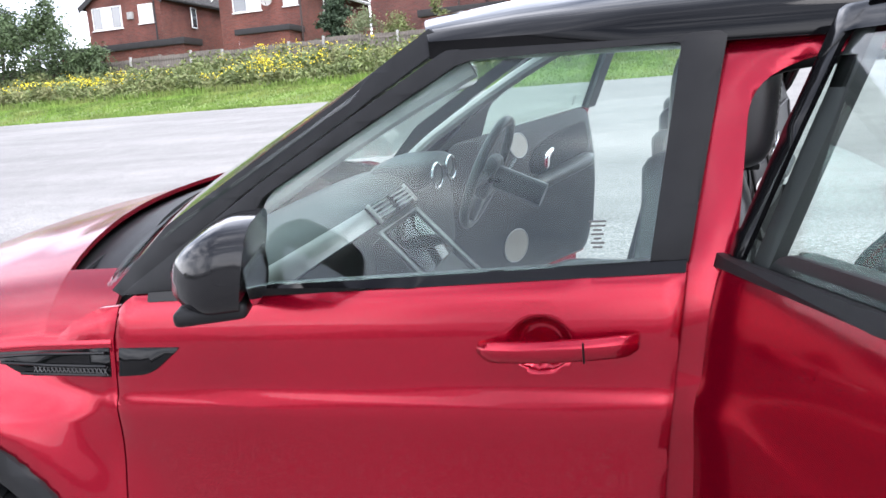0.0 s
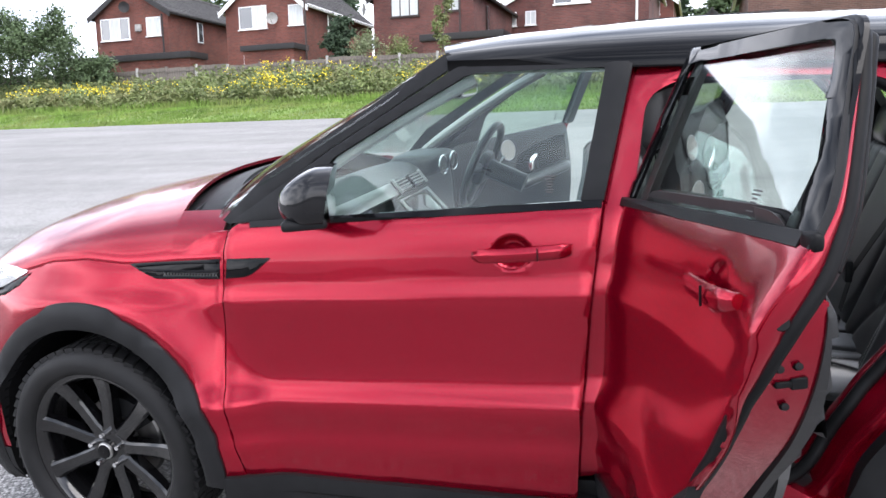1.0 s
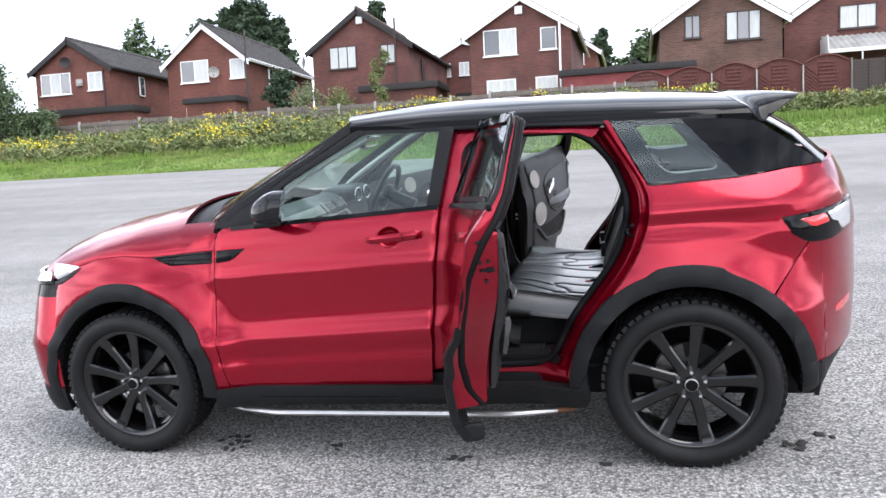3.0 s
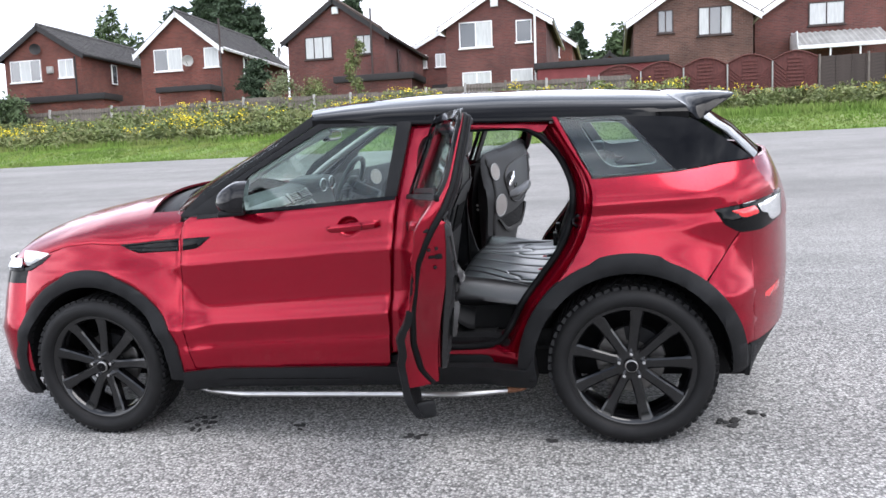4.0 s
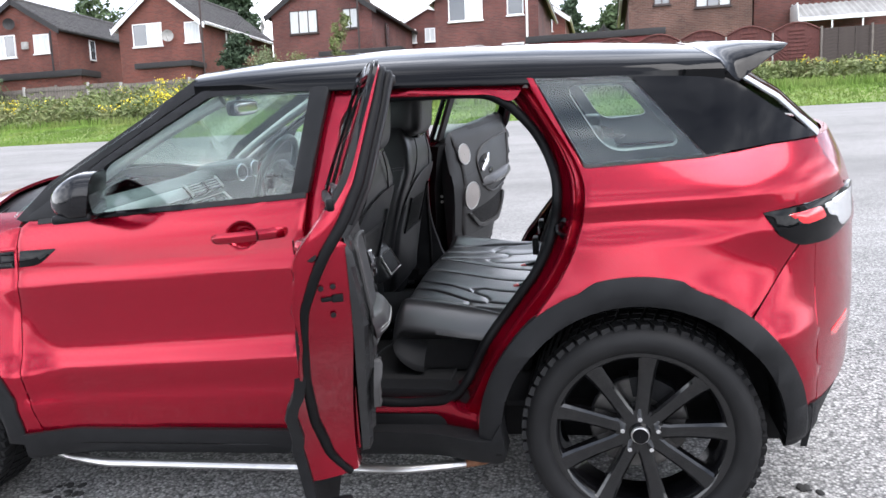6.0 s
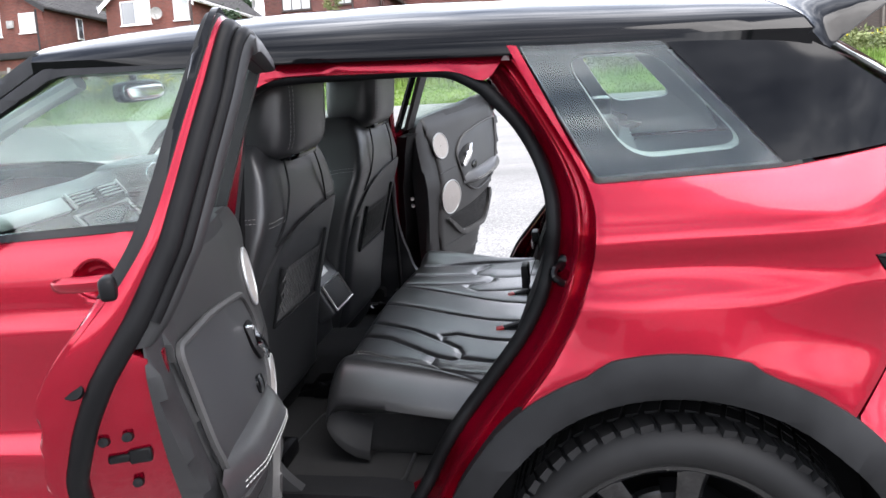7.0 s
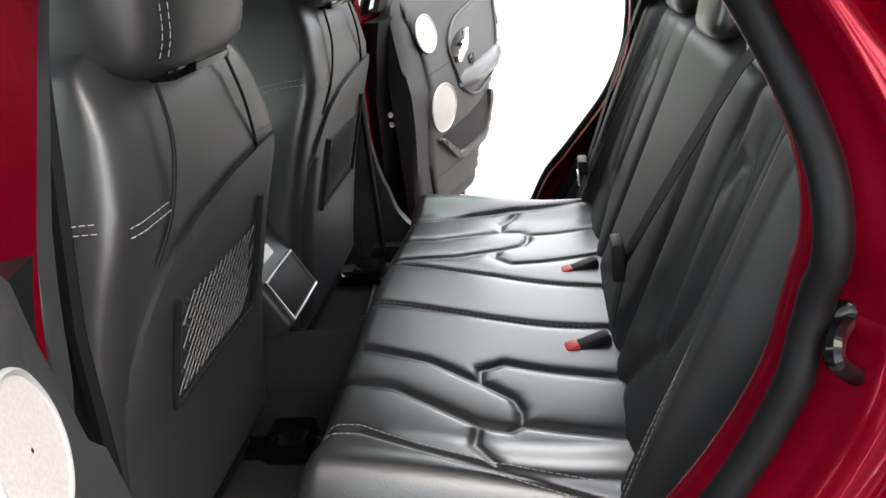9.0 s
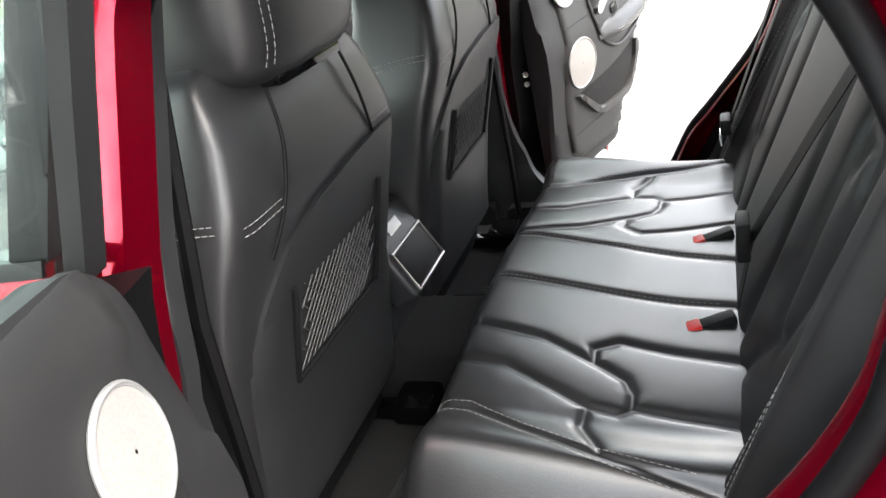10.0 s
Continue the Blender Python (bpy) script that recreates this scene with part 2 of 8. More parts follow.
TYRE = material("tyre_rubber", (0.006, 0.006, 0.0065), rough=0.65, spec=0.25, vary=0.25, scale=14, dirt=(0.03, 0.028, 0.026), dirt_amount=0.12, dirt_scale=6)
RIM = material("black_gloss_alloy", (0.0035, 0.0035, 0.004), rough=0.12, spec=0.4, coat=0.3, vary=0.1, scale=20)
CHROME = material("chrome", (0.75, 0.75, 0.76), rough=0.09, metal=1.0)
STEEL = material("brushed_steel", (0.42, 0.41, 0.40), rough=0.34, metal=1.0, vary=0.15, scale=15)
DISC = material("brake_disc_steel", (0.13, 0.125, 0.12), rough=0.4, metal=0.9, vary=0.25, scale=25)
LEATHER = material("black_leather", (0.014, 0.014, 0.015), rough=0.33, vary=0.2, scale=12, bump=0.07, bump_scale=420, spec=0.8, coat=0.35, coat_rough=0.22, coat_ior=1.5)
LEATHER_MATT = material("black_matt_leather", (0.020, 0.020, 0.0215), rough=0.38, vary=0.15, scale=12, bump=0.05, bump_scale=420, spec=0.7)
TRIM = material("dark_grey_soft_trim", (0.021, 0.0215, 0.023), rough=0.45, vary=0.12, scale=10, bump=0.02, bump_scale=650)
LEATHER_BACK = material("black_backrest_leather", (0.021, 0.021, 0.022), rough=0.42, spec=0.45, vary=0.2, scale=12, bump=0.05, bump_scale=420)
# the bench leather again, with the front's shade put into a darker colour
LEATHER_SHADED = material("shaded_black_leather", (0.008, 0.008, 0.0085), rough=0.6, spec=0.2, vary=0.2, scale=12, bump=0.05, bump_scale=420)
FRIT = material("black_glass_print", (0.004, 0.004, 0.0045), rough=0.7, spec=0.1)
TRIM_BLACK = material("black_soft_trim", (0.016, 0.016, 0.017), rough=0.5, spec=0.35, vary=0.12, scale=10, bump=0.04, bump_scale=500)
TRIM_GREY = material("mid_grey_trim", (0.042, 0.041, 0.041), rough=0.55, vary=0.08, scale=10, bump=0.05, bump_scale=650)
TRIM_LINING = material("dark_grey_door_lining", (0.017, 0.0168, 0.0172), rough=0.5, vary=0.08, scale=10, bump=0.04, bump_scale=650)
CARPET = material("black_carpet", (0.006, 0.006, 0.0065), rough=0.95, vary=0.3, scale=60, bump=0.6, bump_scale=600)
STITCH = material("white_stitching", (0.30, 0.30, 0.29), rough=0.8)
MESHGREY = material("pale_grey_speaker_mesh", (0.30, 0.28, 0.265), rough=0.6, vary=0.1, scale=300)
RING = material("satin_speaker_ring", (0.38, 0.38, 0.38), rough=0.35, metal=0.5)
RED_PLASTIC = material("red_plastic_button", (0.65, 0.03, 0.03), rough=0.4)
WHITE = material("white_upvc", (0.78, 0.78, 0.77), rough=0.4, vary=0.06, scale=3)
LAMP_RED = material("red_lamp_lens", (0.55, 0.01, 0.015), rough=0.1, coat=1.0)
LAMP_CLEAR = material("clear_lamp_reflector", (0.72, 0.73, 0.74), rough=0.18, metal=0.7, coat=1.0)
GLASS_CLEAR = glass("side_glass", (0.86, 0.93, 0.90), gloss=0.85, base=0.04)
GLASS_DARK = glass("privacy_glass", (0.80, 0.86, 0.84), gloss=0.8, base=0.05)
GLASS_REAR = glass("rear_privacy_glass", (0.22, 0.24, 0.25), gloss=0.6, base=0.04)
GLASS_SCREEN = glass("windscreen_glass", (0.82, 0.88, 0.86))
HEADLINER = material("grey_headliner", (0.52, 0.52, 0.51), rough=0.95, vary=0.05, scale=80)
BRICK = brick_material("red_brick", (0.18, 0.053, 0.036), (0.12, 0.039, 0.028), (0.145, 0.094, 0.08))
BRICK_BROWN = brick_material("brown_brick", (0.145, 0.07, 0.05), (0.09, 0.043, 0.032), (0.185, 0.15, 0.125))
BRICK_DARK = brick_material("dark_red_brick", (0.155, 0.05, 0.04), (0.10, 0.038, 0.032), (0.14, 0.10, 0.09))
PANE = material("house_window_glass", (0.05, 0.055, 0.06), rough=0.05, coat=1.0, spec=0.8)
CURTAIN = material("net_curtain", (0.55, 0.56, 0.55), rough=0.9, vary=0.12, scale=2.0, stretch=(12, 12, 1))
BROWN_FRAME = material("brown_window_frame", (0.035, 0.02, 0.016), rough=0.5)
ROOF_TILE = roof_material("dark_roof_tile", (0.062, 0.058, 0.058))
ROOF_BROWN = roof_material("brown_roof_tile", (0.09, 0.065, 0.055))
DARK_WOOD = material("dark_stained_timber", (0.018, 0.016, 0.016), rough=0.7, vary=0.2, scale=5)
FENCE_GREY = material("weathered_grey_timber", (0.145, 0.125, 0.108), rough=0.9, vary=0.35, scale=3, stretch=(6, 6, 1), rand=0.15)
FENCE_RED = material("red_brown_stained_timber", (0.10, 0.03, 0.025), rough=0.8, vary=0.25, scale=4, stretch=(3, 3, 1))
CONCRETE = material("concrete", (0.33, 0.32, 0.30), rough=0.9, vary=0.2, scale=6)
KERB = material("kerb_concrete", (0.30, 0.29, 0.275), rough=0.9, vary=0.25, scale=4, rand=0.12)
LEAF_WEED = material("weed_leaves", (0.125, 0.16, 0.05), rough=0.7, vary=0.55, scale=1.6, dirt=(0.22, 0.20, 0.09), dirt_amount=0.7, dirt_scale=0.9)
LEAF_TREE = material("tree_leaves", (0.065, 0.10, 0.04), rough=0.7, vary=0.45, scale=2)
LEAF_DARK = material("conifer_foliage", (0.036, 0.062, 0.030), rough=0.75, vary=0.4, scale=3)
FAR_TREES = material("far_tree_foliage", (0.036, 0.058, 0.030), rough=0.9, vary=0.25, scale=0.12)
LEAF_BUSH = material("variegated_bush_leaves", (0.17, 0.20, 0.10), rough=0.7, vary=0.4, scale=5)
FLOWER = material("yellow_flowers", (0.85, 0.68, 0.03), rough=0.7, vary=0.2, scale=6)
GRASS = material("mown_grass", (0.10, 0.16, 0.023), rough=0.85, vary=0.3, scale=1.1, dirt=(0.20, 0.22, 0.07), dirt_amount=0.5, dirt_scale=0.7)
BARK = material("bark", (0.10, 0.08, 0.065), rough=0.95, vary=0.3, scale=8, bump=0.6, bump_scale=30)
ASPHALT = ground_material()
CANOPY = material("corrugated_plastic_sheet", (0.26, 0.26, 0.25), rough=0.5, vary=0.25, scale=1.5)
RED_RENDER = material("dark_red_painted_wall", (0.20, 0.045, 0.045), rough=0.8, vary=0.15, scale=2)
DEBRIS = material("dark_leaf_litter", (0.02, 0.019, 0.018), rough=0.9)


# ---- building helpers ----
def part(name, bm, mat, parent=None, label="", sharp=38, flat=False):
    """Links a bmesh as one mesh object under a thing or a part."""
    me = bpy.data.meshes.new(name)
    bm.normal_update()
    bm.to_mesh(me)
    bm.free()
    me.materials.append(mat)
    if not flat:
        me.polygons.foreach_set("use_smooth", [True] * len(me.polygons))
        me.set_sharp_from_angle(angle=radians(sharp))
    ob = new(name, me)
    ob.parent = parent
    return tagged(ob, label) if label else ob


def raw(name, verts, faces, mat, parent=None, label="", smooth=False):
    me = bpy.data.meshes.new(name)
    me.from_pydata(verts, [], faces)
    me.materials.append(mat)
    if smooth:
        me.polygons.foreach_set("use_smooth", [True] * len(me.polygons))
    ob = new(name, me)
    ob.parent = parent
    return tagged(ob, label) if label else ob


def empty(name, m, label, category, group="", kind=""):
    ob = new(name)
    ob.empty_display_size = 0.2
    ob.matrix_basis = m
    return tagged(ob, label, category, group, kind)


def outline(*pts):
    """A closed outline from corners (a, b) or (a, b, radius)."""
    out = []
    n = len(pts)
    for i, p in enumerate(pts):
        if len(p) == 2 or p[2] == 0:
            out.append(tuple(p[:2]))
            continue
        a, b, c = Vector(pts[i - 1][:2]), Vector(p[:2]), Vector(pts[(i + 1) % n][:2])
        u, v = (a - b), (c - b)
        r = min(p[2], u.length * 0.48, v.length * 0.48)
        u.normalize(), v.normalize()
        for k in range(7):
            t = k / 6
            q = (b + u * r) * (1 - t) ** 2 + b * 2 * t * (1 - t) + (b + v * r) * t * t
            out.append((q.x, q.y))
    return out


def arc(cx, cz, r, a0, a1, n=24):
    return [(cx + r * math.cos(radians(a0 + (a1 - a0) * i / n)), cz + r * math.sin(radians(a0 + (a1 - a0) * i / n))) for i in range(n + 1)]


def skin(points, place, inside, step=0.04, lip=0.004):
    """A plate: a flat outline cut into a fine grid, laid on the surface place(a, b), with its back at inside(a, b)."""
    bm = bmesh.new()
    bm.faces.new([bm.verts.new((a, 0, b)) for a, b in points])
    lo = [min(p[i] for p in points) for i in (0, 1)]
    hi = [max(p[i] for p in points) for i in (0, 1)]
    for axis in (0, 1):
        k = math.floor(lo[axis] / step) + 1
        while k * step < hi[axis] - 1e-4:
            co, no = Vector((0, 0, 0)), Vector((0, 0, 0))
            co[2 * axis], no[2 * axis] = k * step, 1
            bmesh.ops.bisect_plane(bm, geom=bm.verts[:] + bm.edges[:] + bm.faces[:], dist=1e-5, plane_co=co, plane_no=no)
            k += 1
    bm.verts.ensure_lookup_table()
    rim = [e for e in bm.edges if e.is_boundary]
    edge_verts = {v for e in rim for v in e.verts}
    faces = bm.faces[:]
    flat = {v: (v.co.x, v.co.z) for v in bm.verts}
    back = {}
    for v, (a, b) in list(flat.items()):
        p, q = Vector(place(a, b)), Vector(inside(a, b))
        back[v] = bm.verts.new(q)
        v.co = p + (q - p).normalized() * (lip if v in edge_verts else 0)
    for f in faces:
        bm.faces.new([back[v] for v in reversed(f.verts)])
    for e in rim:
        f = e.link_faces[0]
        loop = next(l for l in f.loops if l.edge == e)
        a, b = loop.vert, loop.link_loop_next.vert
        bm.faces.new((b, a, back[a], back[b]))
    bmesh.ops.recalc_face_normals(bm, faces=bm.faces)
    return bm


def box(bm, x0, x1, y0, y1, z0, z1, bevel=0.0, segments=2, m=None):
    r = bmesh.ops.create_cube(bm, size=1, matrix=Matrix.Translation(((x0 + x1) / 2, (y0 + y1) / 2, (z0 + z1) / 2)) @ Matrix.Diagonal((x1 - x0, y1 - y0, z1 - z0, 1)))
    vs = r["verts"]
    if bevel:
        es = list({e for v in vs for e in v.link_edges})
        r = bmesh.ops.bevel(bm, geom=es, offset=bevel, segments=segments, affect="EDGES", profile=0.6)
        vs = list({v for f in r["faces"] for v in f.verts} | {v for v in vs if v.is_valid})
    if m:
        bmesh.ops.transform(bm, matrix=m, verts=vs)
    return vs


def boxed(name, dims, mat, parent=None, label="", bevel=0.01, segments=2, m=None):
    bm = bmesh.new()
    box(bm, *dims, bevel, segments, m)
    return part(name, bm, mat, parent, label)


def tube(bm, pts, r, n=8, closed=False, squash=1.0):
    """A round bar along points."""
    pts = [Vector(p) for p in pts]
    rings = []
    m = len(pts)
    u = None
    for i, p in enumerate(pts):
        a = pts[(i - 1) % m] if (closed or i) else p
        b = pts[(i + 1) % m] if (closed or i < m - 1) else p
        d = (b - a).normalized()
        if u is None:
            u = d.cross(Vector((0, 0, 1)) if abs(d.z) < 0.95 else Vector((0, 1, 0)))
        u = u - d * u.dot(d)
        u.normalize()
        w = u.cross(d)
        rr = r[i] if isinstance(r, (list, tuple)) else r
        rings.append([bm.verts.new(p + (u * math.cos(2 * math.pi * k / n) + w * squash * math.sin(2 * math.pi * k / n)) * rr) for k in range(n)])
    for i in range(m if closed else m - 1):
        a, b = rings[i], rings[(i + 1) % m]
        for k in range(n):
            bm.faces.new((a[k], a[(k + 1) % n], b[(k + 1) % n], b[k]))
    if not closed:
        bm.faces.new(list(reversed(rings[0])))
        bm.faces.new(rings[-1])


def grid(rows, closed_u=False):
    """A surface through rows of points, as a bmesh."""
    bm = bmesh.new()
    vs = [[bm.verts.new(p) for p in row] for row in rows]
    for i in range(len(vs) - 1):
        n = len(vs[i])
        for k in range(n if closed_u else n - 1):
            bm.faces.new((vs[i][k], vs[i][(k + 1) % n], vs[i + 1][(k + 1) % n], vs[i + 1][k]))
    return bm


def shell(rows, depth, lip=0.0):
    """A sheet of metal or glass through rows of points, with its back depth metres behind (a vector)."""
    bm = grid(rows)
    faces = bm.faces[:]
    rim = [e for e in bm.edges if e.is_boundary]
    back = {v: bm.verts.new(v.co + Vector(depth)) for v in bm.verts[:]}
    for f in faces:
        bm.faces.new([back[v] for v in reversed(f.verts)])
    for e in rim:
        loop = e.link_faces[0].loops[0]
        for l in e.link_faces[0].loops:
            if l.edge == e:
                loop = l
        a, b = loop.vert, loop.link_loop_next.vert
        bm.faces.new((b, a, back[a], back[b]))
    bmesh.ops.recalc_face_normals(bm, faces=bm.faces)
    return bm


def smooth01(t):
    t = min(1.0, max(0.0, t))
    return t * t * (3 - 2 * t)


def spin(bm, profile, n=48, axis="y", centre=(0, 0, 0), closed=False):
    """Turns a profile of (radius, offset along the axis) round the axis."""
    rings = []
    for k in range(n):
        a = 2 * math.pi * k / n
        ring = []
        for r, o in profile:
            p = (r * math.cos(a), o, r * math.sin(a)) if axis == "y" else (r * math.cos(a), r * math.sin(a), o)
            ring.append(bm.verts.new(Vector(p) + Vector(centre)))
        rings.append(ring)
    m = len(profile)
    for k in range(n):
        a, b = rings[k], rings[(k + 1) % n]
        for i in range(m if closed else m - 1):
            j = (i + 1) % m
            bm.faces.new((a[i], a[j], b[j], b[i]))
    return bm


def soft(bm, dims, p=5.0, cuts=9, m=None, deform=None):
    """A padded block: a cube rounded by a power norm, then bent by deform(x, y, z)."""
    b = bmesh.new()
    bmesh.ops.create_cube(b, size=2)
    bmesh.ops.subdivide_edges(b, edges=b.edges[:], cuts=cuts, use_grid_fill=True)
    for v in b.verts:
        n = sum(abs(c) ** p for c in v.co) ** (1 / p)
        v.co = Vector((v.co.x / n * dims[0], v.co.y / n * dims[1], v.co.z / n * dims[2]))
        if deform:
            v.co = Vector(deform(*v.co))
    if m:
        bmesh.ops.transform(b, matrix=m, verts=b.verts)
    me = bpy.data.meshes.new("tmp")
    b.to_mesh(me)
    b.free()
    bm.from_mesh(me)
    bpy.data.meshes.remove(me)
    return bm


def stitches(pts, r=0.0006, dash=0.007, gap=0.004):
    """Short pale dashes along a line."""
    bm = bmesh.new()
    P = [Vector(p) for p in pts]
    run = 0.0
    seg = [(P[i], P[i + 1], (P[i + 1] - P[i]).length) for i in range(len(P) - 1)]
    total = sum(s3[2] for s3 in seg)

    def at(d):
        for a, b, l in seg:
            if d <= l or (a, b, l) == seg[-1]:
                return a + (b - a) * min(1, d / l)
            d -= l
    while run < total - dash:
        tube(bm, [at(run), at(run + dash)], r, 4)
        run += dash + gap
    return bm


# ---- ground ----
def lot(x, y):
    """Height of the car park, the verge and the land behind."""
    plane = 0.1061 * y + 0.0175 * x
    level = 2.1
    t = smooth01((y - 4) / 15)
    side = smooth01((abs(x - 1) - 12) / 40)
    z = plane * (1 - t) + level * t
    if y < 4:
        z = z * (1 - side) + (0.1061 * y) * side
    return z


def verge(x, y):
    """The bank behind the kerb, up to the fence and the gardens."""
    if y < 24:
        return 2.19 + 0.78 * smooth01((y - 20) / 4.0)
    if y < 30.5:
        return 2.97 + 0.75 * (y - 24) / 6.5
    return 3.72 + 0.5 * smooth01((y - 30.5) / 25)


def build_far_trees():
    """A dark line of distant trees closing the lot on its open side."""
    verts, faces = [], []
    n = 160
    for i in range(n + 1):
        a = math.pi * (1.06 + 0.88 * i / n)
        x, y = 2 + 75 * math.cos(a), 75 * math.sin(a)
        h = 4.2 + 1.8 * noise.noise((i * 0.21, 0, 1)) + 1.1 * noise.noise((i * 0.9, 5, 1))
        z = lot(x, max(y, -60)) - 0.5
        verts += [(x, y, z), (x * 0.995, y * 0.995, z + h * 0.7), (x, y, z + h), (x * 1.03, y * 1.03, z)]
    for i in range(n):
        for k in range(3):
            faces.append((4 * i + k, 4 * i + k + 1, 4 * i + k + 5, 4 * i + k + 4))
    ob = raw("backdrop", verts, faces, FAR_TREES)
    tagged(ob, "dark line of distant trees behind the car park", "trees", kind="structure")


def build_ground():
    xs = sorted(set([-600, -300, -150, -90] + [-60 + 2 * i for i in range(56)] + [90, 150, 300, 600] + [-4 + 0.5 * i for i in range(21)]))
    ys = [-500, -200, -90, -40, -20, -12, -8] + [-6 + 0.5 * i for i in range(30)] + [9 + i for i in range(11)] + [19.92]
    verts, faces = [], []
    for y in ys:
        for x in xs:
            verts.append((x, y, lot(x, max(y, -60))))
    n = len(xs)
    for j in range(len(ys) - 1):
        for i in range(n - 1):
            faces.append((j * n + i, j * n + i + 1, (j + 1) * n + i + 1, (j + 1) * n + i))
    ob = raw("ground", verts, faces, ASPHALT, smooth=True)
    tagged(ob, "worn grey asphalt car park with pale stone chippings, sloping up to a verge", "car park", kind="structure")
    ys = [20.06, 20.5, 21, 22, 23, 24, 25.5, 27, 29, 30.5, 34, 40, 55, 90, 200, 600]
    verts, faces = [], []
    for y in ys:
        for x in xs:
            verts.append((x, y, verge(x, y) + (0.04 * noise.noise((x * 0.6, y * 0.6, 3)) if y > 20.2 else 0)))
    for j in range(len(ys) - 1):
        for i in range(n - 1):
            faces.append((j * n + i, j * n + i + 1, (j + 1) * n + i + 1, (j + 1) * n + i))
    ob = raw("grass_verge", verts, faces, GRASS, smooth=True)
    tagged(ob, "bright green mown grass bank behind a kerb", "grass", kind="structure")
    kerb = new("kerb")
    tagged(kerb, "low grey concrete kerb stones along the grass verge", "kerb", kind="structure")
    bm = bmesh.new()
    box(bm, -0.4525, 0.4525, -0.07, 0.07, -0.25, 0.0, 0.012, 2)
    me = bpy.data.meshes.new("kerb_stone")
    bm.to_mesh(me)
    bm.free()
    me.materials.append(KERB)
    for i in range(90):
        x = -42 + 0.915 * i
        o = new("kerb_stone", me)
        o.matrix_basis = pose(x, 19.99, 2.19 + random.uniform(-0.006, 0.006), 0, random.uniform(-0.3, 0.3), random.uniform(-0.3, 0.3))
        o.parent = kerb


build_ground()
build_far_trees()


# ---- the car ----
MID = 0.93
WIDE = MID / 0.86
HUB_Z = 0.36
AXLES = (0.0, 2.66)
car = empty("car", SLOPE @ pose(1.3, MID, 0), "dark red metallic five-door car with black roof and open rear doors", "car")
CAR = Matrix.Translation((-1.3, 0, 0))
PZ = [0.15, 0.22, 0.30, 0.42, 0.465, 0.478, 0.50, 0.59, 0.605, 0.65, 0.70, 0.80, 0.89, 0.912, 0.925, 0.955, 1.03, 1.09, 1.14, 1.30, 1.48, 1.56]
PW = [0.77, 0.80, 0.835, 0.846, 0.852, 0.852, 0.842, 0.853, 0.851, 0.828, 0.820, 0.814, 0.812, 0.811, 0.800, 0.796, 0.784, 0.770, 0.752, 0.693, 0.622, 0.585]


FINE_Z = np.arange(0.10, 1.62, 0.002)
BLUR = np.exp(-0.5 * (np.arange(-18, 19) * 0.002 / 0.009) ** 2)
FINE_W = np.convolve(np.pad(np.interp(FINE_Z, PZ, PW), 18, mode="edge"), BLUR / BLUR.sum(), "valid")


def half_width(x, z, reach=0.24):
    """Half the body's width at x along the car and height z."""
    zz = z - 0.045 * (min(max(x, 0.3), 2.7) - 1.05)
    w = float(np.interp(zz, FINE_Z, FINE_W))
    if x < 0.5:
        w -= 0.055 * ((0.5 - x) / 1.0) ** 2
    low = 1 - smooth01((z - 0.98) / 0.16)
    for ax in AXLES:
        r = math.hypot(x - ax, z - HUB_Z)
        w += (0.052 if ax else 0.058) * smooth01(1 - (r - 0.46) / reach) * low
    if x > 2.2 and z > 1.1:
        w -= 0.045 * ((x - 2.2) / 1.0) * smooth01((z - 1.1) / 0.2)
        w += 0.02 * (1 - smooth01((z - 1.1) / 0.15)) * smooth01((x - 2.2) / 0.3)
    elif x > 2.2:
        w += 0.02 * smooth01((x - 2.2) / 0.3) * smooth01((z - 0.85) / 0.2)
    if x > 2.2:
        # shoulder crease over the rear wheel
        c = 1.045 + 0.02 * (x - 2.5)
        w += 0.013 * smooth01((x - 2.2) / 0.25) * (1 - smooth01((x - 2.95) / 0.15)) * smooth01((z - c) / 0.022) * (1 - smooth01((z - c - 0.03) / 0.10))
    if x > 2.75:
        w *= max(0.002, 1 - ((x - 2.75) / 0.72) ** 3) ** 0.59
    return w


def pane_width(x, z):
    """Half width of the flat glasshouse behind the rear doors."""
    t = (z - 1.20) / 0.26
    return (1 - t) * half_width(x, 1.215) + t * half_width(x, 1.46) + 0.02 * t * (1 - t)


def pane_part(name, pts, mat, parent, s, label="", off=0.0, thick=0.014):
    bm = skin(pts, lambda a, b: (a, s * (pane_width(a, b) + off), b), lambda a, b: (a, s * (pane_width(a, b) + off - thick), b), 0.03, 0)
    return part(name, bm, mat, parent, label)


def side_part(name, pts, mat, parent, s, label="", off=0.0, thick=0.014, step=0.04, lip=0.004, sharp=38):
    bm = skin(pts, lambda a, b: (a, s * (half_width(a, b) + off), b), lambda a, b: (a, s * (half_width(a, b) + off - thick), b), step, lip)
    return part(name, bm, mat, parent, label, sharp)


def belt(x):
    return 1.117 + 0.047 * (x - 0.86)


def on_car(ob):
    """Parts are written in axle space; the car's Empty stands mid-way."""
    ob.matrix_basis = CAR @ ob.matrix_basis
    return ob


def smooth_path(pts, n=5):
    """A smooth line through points."""
    out = []
    P = [Vector(p) for p in pts]
    for i in range(len(P) - 1):
        a, b, c, d = P[max(0, i - 1)], P[i], P[i + 1], P[min(len(P) - 1, i + 2)]
        for k in range(n):
            t = k / n
            q = 0.5 * ((2 * b) + (c - a) * t + (2 * a - 5 * b + 4 * c - d) * t * t + (3 * b - a - 3 * c + d) * t ** 3)
            out.append(tuple(q))
    out.append(tuple(P[-1]))
    return out


